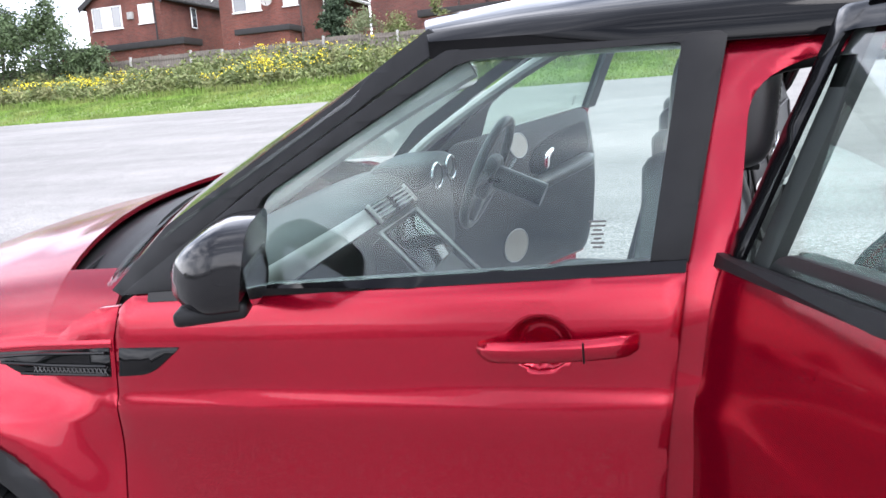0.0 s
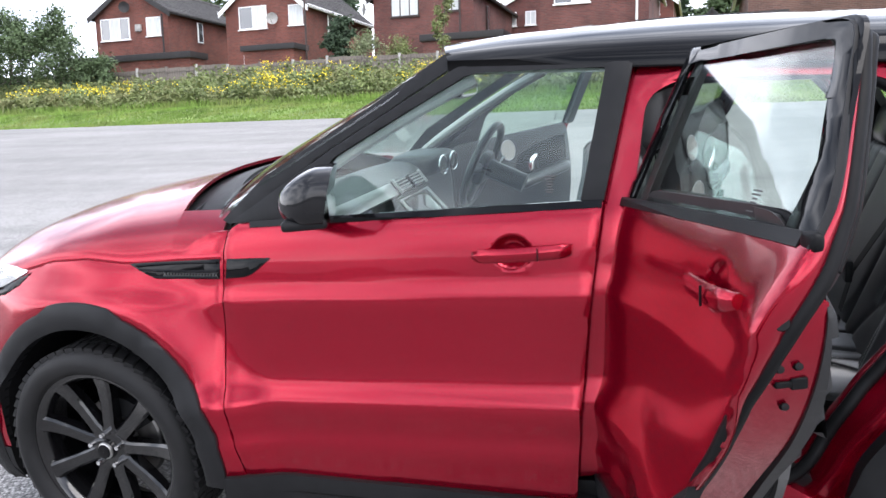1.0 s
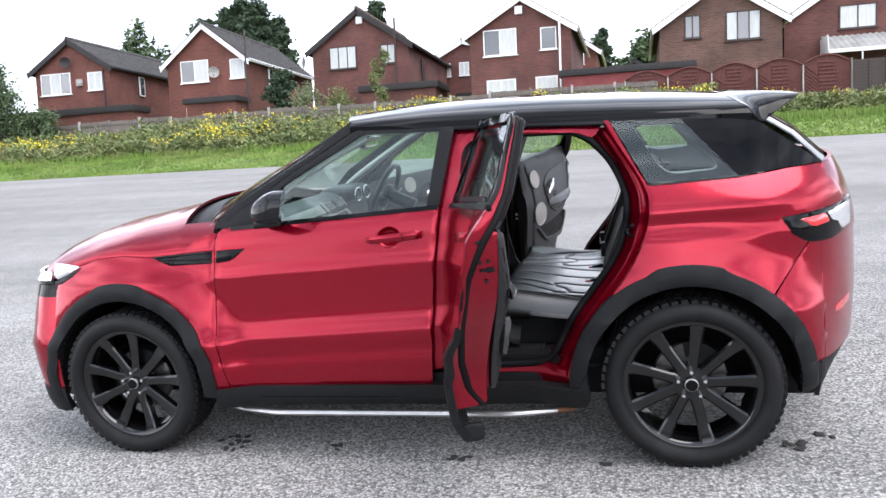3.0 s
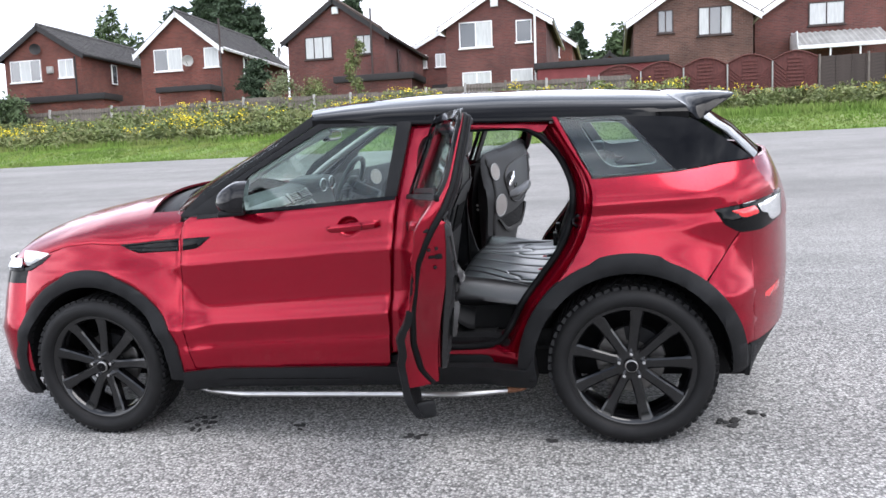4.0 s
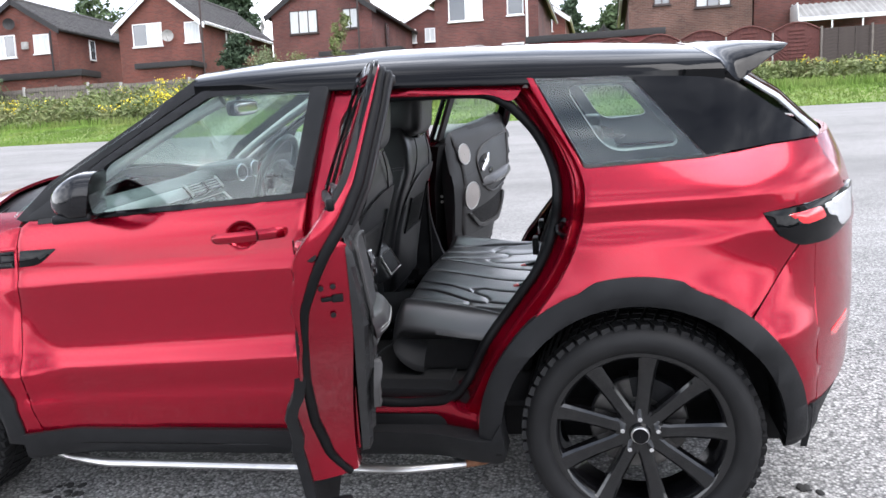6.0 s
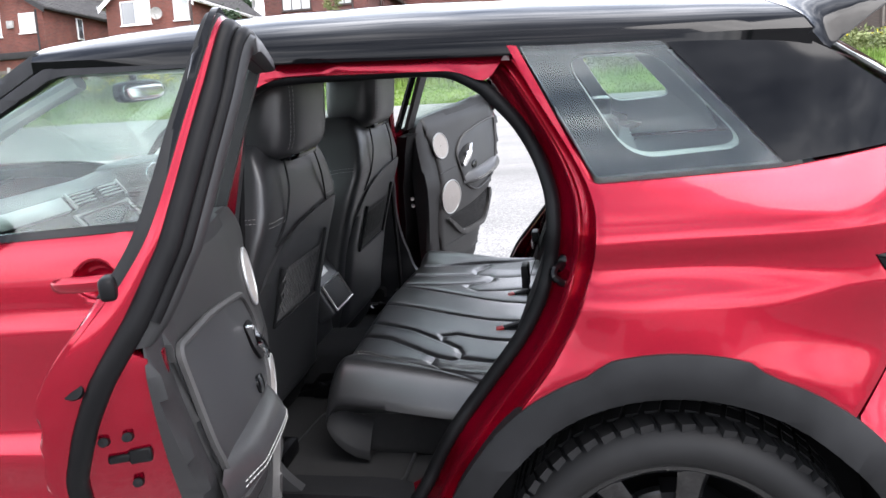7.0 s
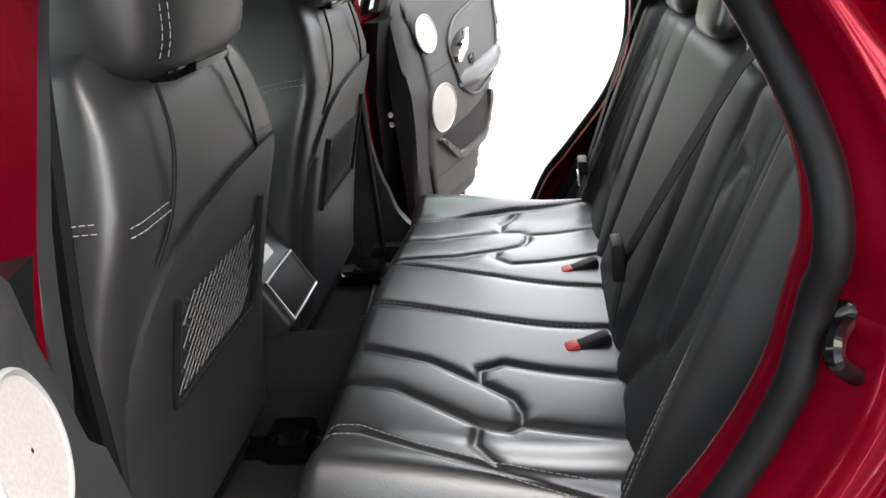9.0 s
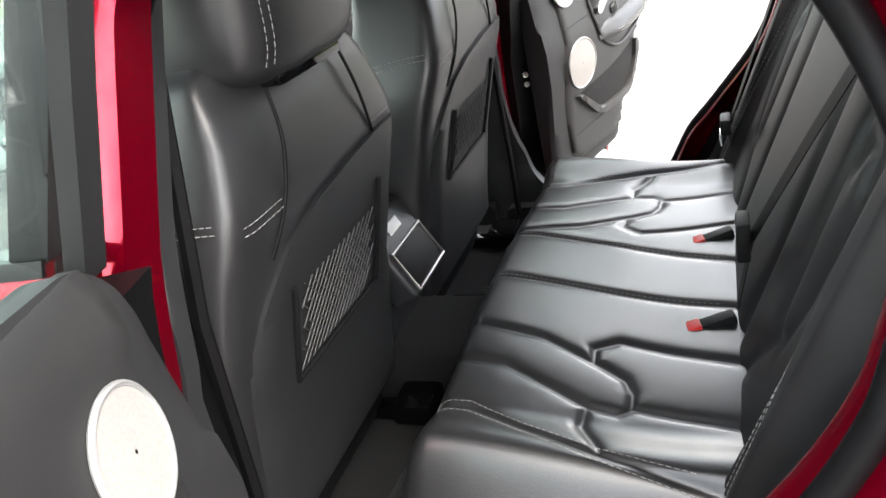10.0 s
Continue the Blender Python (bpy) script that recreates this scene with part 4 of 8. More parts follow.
def build_rear_door(s):
    body = outline((1.668, belt(1.67)), (1.655, 0.80, 0.3), (1.645, 0.40, 0.02), *[(p[0] - 0.004, p[1]) for p in reversed(DOOR_LINE[10:])])
    door = door_part("rear_door", body, RED, car, s, "rear door in dark red metallic paint, standing open", thick=0.010, step=0.02)
    fr = outline((1.672, belt(1.67) + 0.003), (1.712, belt(1.71) + 0.003), (1.766, 1.472, 0.02), (2.335, 1.467, 0.03), (2.405, 1.29), (2.400, belt(2.40) + 0.003), (2.492, 1.192), (2.443, 1.330), (2.382, 1.499, 0.035), (1.732, 1.506, 0.02))
    door_part("window_frame", fr, BLACK_GLOSS, door, s, "black window frame", thick=0.012, step=0.03)
    gp = outline((1.705, belt(1.70) - 0.01), (1.757, 1.480), (2.342, 1.475, 0.03), (2.412, 1.29), (2.415, belt(2.40) - 0.01))
    g = door_part("window_glass", gp, GLASS_CLEAR, door, s, "side window glass", off=-0.014, thick=0.004, lip=0)
    g.visible_shadow = False
    door_part("belt_seal", [(1.636, belt(1.64) - 0.014), (2.47, belt(2.5) - 0.014), (2.465, belt(2.5) + 0.006), (1.638, belt(1.64) + 0.006)], BLACK_PLASTIC, door, s, off=0.006, thick=0.012)
    build_handle(s, 2.17, 2.41, 1.068, 1.090, door, rear_skin)
    # lower plastic cladding of the door
    door_part("lower_cladding", outline((1.65, 0.335, 0.01), (1.65, 0.425), (2.10, 0.43), (2.165, 0.545), (2.27, 0.69), (2.365, 0.775, 0.01), (2.335, 0.70, 0.02), (2.20, 0.50), (2.150, 0.265, 0.01), (2.09, 0.268, 0.02)), BLACK_PLASTIC, door, s, "black plastic lower cladding", off=0.012, thick=0.030)
    bm = bmesh.new()
    soft(bm, (0.014, 0.040, 0.036), 6, 5, Matrix.Translation((2.128, s * 0.815, 0.292)))
    part("cladding_foot", bm, BLACK_PLASTIC, door)
    # inner metal skin
    front = outline((1.685, belt(1.68) - 0.02), (1.672, 0.80, 0.2), (1.66, 0.43, 0.03), (1.80, 0.43), (1.80, belt(1.8) - 0.02))
    bm = skin(front, lambda a, b: (a, s * (half_width(a, b) - 0.012), b), lambda a, b: (a, s * max(lining_width(b) + 0.012, half_width(a, b) - 0.065), b), 0.05, 0.004)
    part("hinge_cover", bm, RUBBER, door, "black cover on the hinge end of the door")
    inner = offset_path(DOOR_LINE, -0.050)
    ip = outline((1.802, belt(1.80) - 0.02), (1.802, 0.80), (1.802, 0.46), *[(p[0], max(p[1], 0.46)) for p in reversed(inner[12:])], (2.40, belt(2.40) - 0.02))
    bm = skin(ip, lambda a, b: (a, s * (half_width(a, b) - 0.012), b), lambda a, b: (a, s * 0.742, b), 0.04, 0.004)
    part("inner_panel", bm, RED, door, "bare painted inner panel")
    # the painted end: hem, step, seal channel and the flat face with the latch
    line = resample(smooth_path(DOOR_END), 110)
    ring = []
    for inset, at in ((0.002, 0), (0.003, 0.35), (0.007, 0.6), (0.012, 0.85), (0.020, 1), (0.024, 1.3), (0.024, 2), (0.027, 3), (0.060, 3.2)):
        row = []
        for (a, b), (_, z) in zip(offset_path(line, -inset), line):
            w0, w1 = end_skin(z) - 0.009, end_seal(z)
            w2 = min(w1 - 0.02, 0.735 + 0.02 * smooth01((1.0 - z) / 0.5)) if z < 1.2 else w1 - 0.035
            w = w0 + (w1 - w0) * at if at <= 1 else w1 + (w2 - w1) * min(at - 1, 2) / 2
            if at > 1 and z > 1.115:
                w = w1 - 0.001 * at
            row.append((a, s * (w if at <= 3 else w - 0.012), b))
        ring.append(row)
    part("end_face", shell(ring, (-0.006, 0, 0)), RED, door, "painted end face of the open door", 50)
    ends = []
    for inset, out in ((-0.001, 0.002), (-0.0015, -0.006), (0.002, -0.013), (0.010, -0.0135)):
        ends.append([(a, s * (end_skin(z) + out), b) for (a, b), (_, z) in zip(offset_path(line[:56], -inset), line)])
    part("frame_edge", shell(ends, (-0.003, 0, 0)), BLACK_PLASTIC, door, "black outer edge of the window frame", 50)
    seal_line = [(a, s * end_seal(z), b) for (a, b), (_, z) in zip(offset_path(line, -0.019), line)]
    bm = bmesh.new()
    tube(bm, seal_line, [0.011 + 0.003 * smooth01((1.47 - p[2]) / 0.1) - 0.004 * smooth01((0.52 - p[2]) / 0.1) for p in seal_line], 12)
    part("door_seal", bm, RUBBER, door, "thick black rubber door seal")
    bm = bmesh.new()
    tube(bm, [(a, s * (end_seal(z) - 0.016), b) for (a, b), (_, z) in zip(offset_path(line, -0.028), line) if z > 1.14], 0.009, 10)
    part("inner_lip", bm, RUBBER, door, "second rubber lip along the window frame")
    # black trim between the seal and the lining, above the latch
    trim = []
    for inset, out in ((0.026, -0.012), (0.028, -0.022), (0.034, -0.030), (0.052, -0.031), (0.055, -0.026), (0.056, 0.004)):
        trim.append([(a, s * (end_seal(z) + out), b) for (a, b), (_, z) in zip(offset_path(line, -inset), line) if z > 1.115])
    part("inner_frame", shell(trim, (0, s * 0.004, 0)), TRIM_BLACK, door, "black inner trim of the window frame", 50)
    door_part("front_upright", outline((1.722, belt(1.72)), (1.768, belt(1.77)), (1.812, 1.485), (1.765, 1.495, 0.02)), TRIM_BLACK, door, s, "black inner trim of the window frame", off=-0.014, thick=0.022)
    # lining
    edge = offset_path(DOOR_LINE, -0.022)
    core = outline((1.72, 0.45, 0.05), (1.735, 0.80, 0.2), (1.745, 1.14, 0.06), (1.80, belt(1.80) + 0.03, 0.05), (2.42, belt(2.44) + 0.03, 0.05), (2.478, 1.15, 0.04), *[p for p in edge[16:] if 0.47 < p[1] < 1.12], (2.13, 0.455, 0.03))
    bm = skin(core, lambda a, b: (a, s * (lining_at(1, a, b, 0)[1] + 0.008), b), lambda a, b: (a, s * 0.738, b), 0.03, 0.010)
    part("lining_backing", bm, TRIM_BLACK, door, "black edge of the door lining")
    lin = outline((1.83, 0.50, 0.05), (1.80, 0.73, 0.10), (1.838, 0.90, 0.15), (1.842, 1.01, 0.15), (1.80, 1.13, 0.08), (1.79, belt(1.79) + 0.03, 0.06), (2.405, belt(2.43) + 0.026, 0.08), (2.452, 1.10, 0.10), (2.405, 0.93, 0.15), (2.325, 0.785, 0.15), (2.205, 0.64, 0.10), (2.14, 0.505, 0.06))
    roll = lambda b: 0.020 * smooth01((b - 1.145) / 0.07)
    bm = skin(lin, lambda a, b: (a, s * (lining_at(1, a, b, 0)[1] + roll(b)), b), lambda a, b: (a, s * (lining_at(1, a, b, 0)[1] + 0.026), b), 0.022, 0.008)
    part("inner_trim", bm, TRIM_LINING, door, "dark grey soft door lining", 60)
    build_door_lining(s, door)
    pivot = (1.683, s * 0.815, 1.155)
    turn = Matrix.Translation(pivot) @ Matrix.Rotation(s * radians(68.3), 4, "Z") @ Matrix.Rotation(radians(-3.3), 4, "Y") @ Matrix.Diagonal((1.04, 1, 1, 1)) @ Matrix.Translation(-Vector(pivot))
    door.matrix_basis = CAR @ turn
    return door


def lining_face(s, x, z, d):
    x -= 0.055
    return (x, s * (lining_width(z) - d), z)


def lining_width(z):
    return float(np.interp(z, [0.4, 0.62, 0.80, 0.90, 1.08, 1.20], [0.705, 0.688, 0.666, 0.662, 0.682, 0.690]))


def lining_at(s, x, z, d):
    return (x, s * (lining_width(z) + 0.034 * smooth01((x - 2.08) / 0.34) - d), z)


def disc_on_lining(s, cx, cz, r, d0, d1, n=36):
    rows = []
    for rr, d in ((0.002, d1), (r * 0.97, d1), (r, d0)):
        rows.append([lining_face(s, cx + rr * math.cos(2 * math.pi * k / n), cz + rr * math.sin(2 * math.pi * k / n), d) for k in range(n)])
    bm = grid(rows, True)
    bmesh.ops.recalc_face_normals(bm, faces=bm.faces)
    return bm


def ring_on_lining(s, cx, cz, r, d, tr, n=40):
    bm = bmesh.new()
    tube(bm, [lining_face(s, cx + r * math.cos(2 * math.pi * k / n), cz + r * math.sin(2 * math.pi * k / n), d) for k in range(n)], tr, 8, True)
    return bm


def build_door_lining(s, door):
    """Speakers, pull, armrest and pocket on the inside of a rear door."""
    for cx, cz, r, lab in ((1.885, 1.055, 0.055, "small round speaker with a pale mesh"), (1.905, 0.815, 0.075, "large round speaker with a pale mesh")):
        sp = part("speaker", disc_on_lining(s, cx + 0.055, cz, r, -0.002, 0.004), MESHGREY, door, lab)
        part("speaker_ring", ring_on_lining(s, cx + 0.055, cz, r + 0.001, 0.003, 0.0032), RING, sp)
    # scooped handle bay with a raised rim
    bay = outline((1.998, 0.93, 0.05), (1.99, 1.00, 0.05), (2.06, 1.065, 0.07), (2.21, 1.085, 0.1), (2.438, 1.092, 0.02), (2.405, 0.95, 0.03), (2.33, 0.815, 0.05), (2.13, 0.785, 0.07), (2.03, 0.84, 0.07))
    bm = skin(bay, lambda a, b: lining_at(s, a, b, 0.003), lambda a, b: lining_at(s, a, b, -0.006), 0.03, 0.002)
    part("handle_bay", bm, TRIM, door, "dark handle bay")
    bm = bmesh.new()
    tube(bm, [lining_at(s, a, b, 0.004) for a, b in bay], 0.0055, 6, True)
    part("bay_rim", bm, TRIM_GREY, door)
    # chrome pull round a flat black patch, coloured as the hollow's shade
    eye = outline((2.0, 0.945, 0.02), (2.005, 0.985, 0.03), (2.06, 1.018, 0.03), (2.122, 1.022, 0.01), (2.105, 0.97, 0.03), (2.05, 0.935, 0.03), (2.01, 0.928, 0.01))
    part("pull_hollow", skin(eye, lambda a, b: lining_at(s, a, b, 0.006), lambda a, b: lining_at(s, a, b, 0.0), 0.02, 0.002), RUBBER, door)
    pull = outline((2.012, 0.932, 0.01), (2.03, 0.928, 0.01), (2.095, 0.965, 0.03), (2.126, 1.022, 0.01), (2.108, 1.020, 0.008), (2.083, 0.99, 0.012), (2.06, 0.992, 0.008), (2.058, 0.972, 0.008), (2.02, 0.952, 0.02))
    part("door_pull", skin(pull, lambda a, b: lining_at(s, a, b, 0.020), lambda a, b: lining_at(s, a, b, 0.007), 0.02, 0.004), CHROME, door, "chrome inner door pull")
    # armrest, swelling out of the lining
    rows = []
    for i in range(21):
        t = i / 20
        x = 2.015 + 0.395 * t
        z = 0.868 + 0.012 * t
        h, o = 0.026 * min(1, 7 * t + 0.2, 6 * (1 - t) + 0.5), 0.034 * min(1, 4 * t + 0.1, 3 * (1 - t) + 0.2)
        rows.append([lining_at(s, x, z + h * math.sin(a) - 0.02 * math.cos(a), 0.002 + o * math.cos(a) ** 0.7) for a in [-math.pi / 2 + math.pi * k / 12 for k in range(13)]])
    bm = grid(rows)
    bmesh.ops.recalc_face_normals(bm, faces=bm.faces)
    arm = part("armrest", bm, LEATHER_MATT, door, "padded armrest with white stitching")
    for dz in (0.0, 0.008):
        part("stitching", stitches([lining_at(s, 2.03 + 0.37 * i / 20, 0.848 + 0.012 * i / 20 + dz, 0.0045 + 0.034 * min(1, 4 * i / 20 + 0.1, 3 * (1 - i / 20) + 0.2)) for i in range(2, 19)], 0.0009), STITCH, arm)
    bin_ = outline((2.10, 0.90, 0.015), (2.10, 0.93, 0.015), (2.145, 0.938, 0.015), (2.145, 0.905, 0.015))
    part("window_switch", skin(bin_, lambda a, b: lining_at(s, a, b, 0.009), lambda a, b: lining_at(s, a, b, 0.0), 0.02, 0.002), BLACK_GLOSS, door)
    # seam across the lining and the piping under the pocket
    for pts in ([(1.842, 0.937), (1.985, 0.942)], [(1.855, 0.592), (2.20, 0.598)]):
        bm = bmesh.new()
        tube(bm, [lining_at(s, a, b, 0.0008) for a, b in resample(pts, 10)], 0.0016, 6)
        part("lining_seam", bm, TRIM_BLACK, door)
    # map pocket: a flat black sheet stands for its inner shade, behind a moulded lip
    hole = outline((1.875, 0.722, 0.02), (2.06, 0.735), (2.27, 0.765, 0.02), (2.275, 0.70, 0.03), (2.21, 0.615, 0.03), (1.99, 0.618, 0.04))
    part("pocket_opening", skin(hole, lambda a, b: lining_at(s, a, b, 0.003), lambda a, b: lining_at(s, a, b, -0.008), 0.04, 0.002), CARPET, door, "black sheet for the shade in the map pocket")
    lip = outline((1.855, 0.722, 0.01), (1.875, 0.725, 0.01), (1.995, 0.628, 0.04), (2.205, 0.625, 0.03), (2.262, 0.70, 0.02), (2.265, 0.765), (2.283, 0.765, 0.01), (2.285, 0.69, 0.03), (2.218, 0.602, 0.04), (1.985, 0.603, 0.05))
    part("pocket_lip", skin(lip, lambda a, b: lining_at(s, a, b, 0.020), lambda a, b: lining_at(s, a, b, 0.0), 0.03, 0.005), TRIM_GREY, door, "moulded grey pocket lip")
    # holes, grommet and latch slot in the end face
    for hz, hw_, rr, inset in ((1.007, 0.796, 0.0055, 0.022), (1.009, 0.771, 0.0055, 0.022), (0.938, 0.776, 0.0055, 0.022), (1.084, 0.808, 0.011, 0.010)):
        bm = bmesh.new()
        spin(bm, [(0.0005, 0.004), (rr, 0.0035), (rr * 1.15, -0.004)], 12, axis="z", centre=(0, 0, 0))
        bmesh.ops.transform(bm, matrix=Matrix.Translation((end_at(hz) - inset, s * hw_, hz)) @ Matrix.Rotation(radians(74), 4, "Y"), verts=bm.verts)
        part("grommet", bm, RUBBER, door)
    bm = bmesh.new()
    soft(bm, (0.018, 0.009, 0.014), 4, 4, Matrix.Translation((2.490, s * (end_skin(1.19) - 0.004), 1.190)))
    part("frame_corner_cap", bm, RUBBER, door)
    for w0, w1, h in ((0.752, 0.776, 0.009), (0.774, 0.798, 0.005)):
        bm = bmesh.new()
        box(bm, -0.006, 0.004, min(s * w0, s * w1), max(s * w0, s * w1), -h, h, 0.002, 1)
        bmesh.ops.translate(bm, vec=(end_at(0.979) - 0.024, 0, 0.979), verts=bm.verts)
        part("door_latch", bm, RUBBER, door)


for s in (-1, 1):
    on_car(side_part("front_wing", outline((0.557, 0.345), (0.5045, 0.60, 0.3), (0.5045, 0.92, 0.1), (0.507, 1.02), (0.523, 1.083), (0.47, 1.078), (0.41, 1.055), (0.36, 1.02), (0.34, 0.995), (0.17, 0.985), (0.0, 0.997), (-0.15, 0.985), (-0.30, 0.945), (-0.42, 0.86), (-0.455, 0.72), *arc(0, HUB_Z, 0.49, 153, -2, 40)), RED, car, s, "front wing in dark red metallic paint", step=0.025))
    on_car(side_part("side_vent", outline((0.17, 0.985), (0.50, 1.003), (0.498, 0.943), (0.27, 0.940, 0.04)), BLACK_GLOSS, car, s, "glossy black side vent", off=0.006, thick=0.012))
    bm = bmesh.new()
    for p in ([(0.20, 0.980), (0.34, 0.989), (0.495, 0.995)], [(0.215, 0.969), (0.34, 0.965), (0.495, 0.968)], [(0.27, 0.948), (0.36, 0.947), (0.494, 0.950)]):
        tube(bm, [(a, s * (half_width(a, b) + 0.008), b) for a, b in resample(p, 12)], 0.0035, 6)
    on_car(part("vent_blade", bm, BLACK_GLOSS, car))
    bm = bmesh.new()
    for i in range(18):
        x = 0.30 + 0.0108 * i
        tube(bm, [(x, s * (half_width(x, 0.95) + 0.007), 0.948), (x + 0.012, s * (half_width(x, 0.965) + 0.007), 0.966)], 0.0013, 4)
        tube(bm, [(x + 0.012, s * (half_width(x, 0.95) + 0.007), 0.948), (x, s * (half_width(x, 0.965) + 0.007), 0.966)], 0.0013, 4)
    on_car(part("vent_mesh", bm, TRIM_GREY, car, "fine mesh in the side vent"))
    build_front_door(s)
    rear_quarter = outline((2.345, 1.470), (2.365, 1.468), (2.43, 1.345), (2.512, 1.185, 0.02), (2.87, 1.197), (3.06, 1.218), (3.20, 1.222), (3.31, 1.06), (3.02, 1.035), (3.07, 0.965), (3.13, 0.93), (3.06, 0.84), (2.98, 0.745), *arc(2.66, HUB_Z, 0.49, 50, 178, 34), *[p for p in reversed(DOOR_LINE[4:-10])])
    on_car(side_part("rear_wing", rear_quarter, RED, car, s, "rear wing in dark red metallic paint", step=0.018, lip=0.0008))
    # door jamb
    dl, ol = resample(DOOR_LINE, 60), resample(OPEN_LINE[:-4], 60)
    rows = []
    for t, d in ((-0.12, 0.019), (0.0, 0.019), (0.05, 0.030), (0.10, 0.056), (0.17, 0.066), (0.30, 0.070), (0.36, 0.061), (0.43, 0.064), (0.50, 0.088), (0.58, 0.108), (0.80, 0.122), (1.0, 0.132), (1.12, 0.16)):
        rows.append([(a[0] + (b[0] - a[0]) * t, s * (half_width(a[0] + (b[0] - a[0]) * t, a[1] + (b[1] - a[1]) * t) - d), a[1] + (b[1] - a[1]) * t) for a, b in zip(dl, ol)])
    on_car(part("door_jamb", shell(rows, (0.004, -s * 0.01, 0)), RED, car, "painted door jamb", 60))
    on_car(side_part("door_sill", [(1.60, 0.355), (2.2, 0.355), (2.16, 0.41), (2.05, 0.45), (1.96, 0.44), (1.60, 0.43)], RED, car, s, "painted door sill", off=-0.05, thick=0.06, step=0.03))
    on_car(side_part("pillar", outline((1.50, 0.40), (1.53, 0.80), (1.585, 1.15), (1.66, 1.50), (2.36, 1.478), (2.30, 1.39, 0.03), (2.23, 1.423, 0.03), (1.81, 1.440, 0.05), (1.722, 1.40, 0.06), (1.695, 1.15), (1.655, 0.80, 0.2), (1.68, 0.44)), RED, car, s, "painted door pillar", off=-0.035, thick=0.06))
    bm = bmesh.new()
    ring = smooth_path([(2.29, 1.38)] + OPENING[2:] + [(1.82, 0.435), (1.70, 0.47), (1.655, 0.60), (1.638, 0.80), (1.662, 1.12), (1.695, 1.37), (1.76, 1.425), (1.86, 1.436), (2.0, 1.434), (2.15, 1.43), (2.225, 1.418), (2.29, 1.38)], 6)[:-1]
    depth = lambda a, b: 0.058 + 0.046 * smooth01((1.80 - a) / 0.10) + 0.055 * smooth01((a - 2.0) / 0.2) * smooth01((1.42 - b) / 0.2)
    tube(bm, [(a, s * (half_width(a, b) - depth(a, b)), b) for a, b in ring], 0.016, 12, True)
    on_car(part("opening_seal", bm, RUBBER, car, "thick black rubber door seal"))
    build_rear_door(s)
    build_arch(0.0, s), build_arch(2.66, s)
    on_car(side_part("sill_cladding", outline((0.49, 0.25, 0.02), (0.50, 0.352), (2.20, 0.362), (2.235, 0.42), (2.245, 0.30), (2.23, 0.26, 0.02)), BLACK_PLASTIC, car, s, "black plastic sill", off=0.02, thick=0.09))
    on_car(side_part("sill_groove", outline((0.52, 0.296), (0.52, 0.302), (2.23, 0.306), (2.23, 0.300)), BLACK_GLOSS, car, s, off=0.023, thick=0.01))
    bm = bmesh.new()
    ys = lambda t: s * (0.775 + 0.085 * min(1, 6 * t, 6 * (1 - t)) ** 0.6)
    tube(bm, [(0.50 + 1.67 * i / 40, ys(i / 40), 0.222 + 0.008 * i / 40) for i in range(41)], 0.016, 10, squash=0.9)
    on_car(part("side_step_bar", bm, STEEL, car, "polished steel side step bar with a rusty end"))
    bm = bmesh.new()
    tube(bm, [(0.50 + 1.67 * (0.955 + 0.046 * i / 5), ys(min(1, 0.955 + 0.045 * i / 5)), 0.2298) for i in range(6)], 0.0168, 10, squash=0.9)
    on_car(part("bar_end", bm, RUST, car, "rusty end of the step bar"))
    on_car(side_part("lamp_corner", outline((-0.43, 0.966), (-0.26, 0.950, 0.02), (-0.33, 0.918, 0.02), (-0.41, 0.886, 0.01), (-0.45, 0.90)), LAMP_CLEAR, car, s, "clear corner of the headlamp", off=0.007, thick=0.012, step=0.02))
    on_car(side_part("lamp_edge", outline((-0.25, 0.946), (-0.33, 0.914, 0.02), (-0.41, 0.882, 0.01), (-0.47, 0.872), (-0.45, 0.858), (-0.38, 0.868), (-0.31, 0.90)), BLACK_GLOSS, car, s, off=0.006, thick=0.012, step=0.02))
    on_car(pane_part("quarter_glass", outline((2.372, 1.462, 0.01), (2.52, 1.193, 0.02), (2.868, 1.204), (2.655, 1.452)), GLASS_DARK, car, s, "dark tinted rear quarter window", off=-0.001, thick=0.005))
    outer = outline((2.376, 1.458, 0.01), (2.522, 1.196, 0.01), (2.866, 1.207, 0.01), (2.652, 1.448, 0.01))
    inner = outline((2.462, 1.432, 0.05), (2.588, 1.225, 0.06), (2.815, 1.235, 0.05), (2.645, 1.428, 0.05))
    wide = outline((2.40, 1.47, 0.02), (2.50, 1.10, 0.02), (2.98, 1.10, 0.02), (2.78, 1.46, 0.02))
    near = [(a, s * (pane_width(a, b) - 0.011), b) for a, b in inner]
    bm = grid([[(a, s * (pane_width(a, b) - 0.011), b) for a, b in outer], near, [(a, b - s * 0.006, c) for a, b, c in near]], True)
    bmesh.ops.recalc_face_normals(bm, faces=bm.faces)
    on_car(part("glass_border", bm, FRIT, car, "black printed glass border"))
    bm = grid([near, [(a, s * (pane_width(a, b) - 0.075), b) for a, b in inner], [(a, s * (pane_width(a, b) - 0.095), b) for a, b in wide]], True)
    bmesh.ops.recalc_face_normals(bm, faces=bm.faces)
    on_car(part("quarter_lining", bm, HEADLINER, car, "pale grey lining round the quarter window"))
    on_car(pane_part("rear_pillar", outline((2.660, 1.452), (2.873, 1.204), (3.06, 1.222), (3.21, 1.228), (2.98, 1.40), (2.88, 1.455)), BLACK_GLOSS, car, s, "glossy black rear pillar", off=-0.003, thick=0.02))
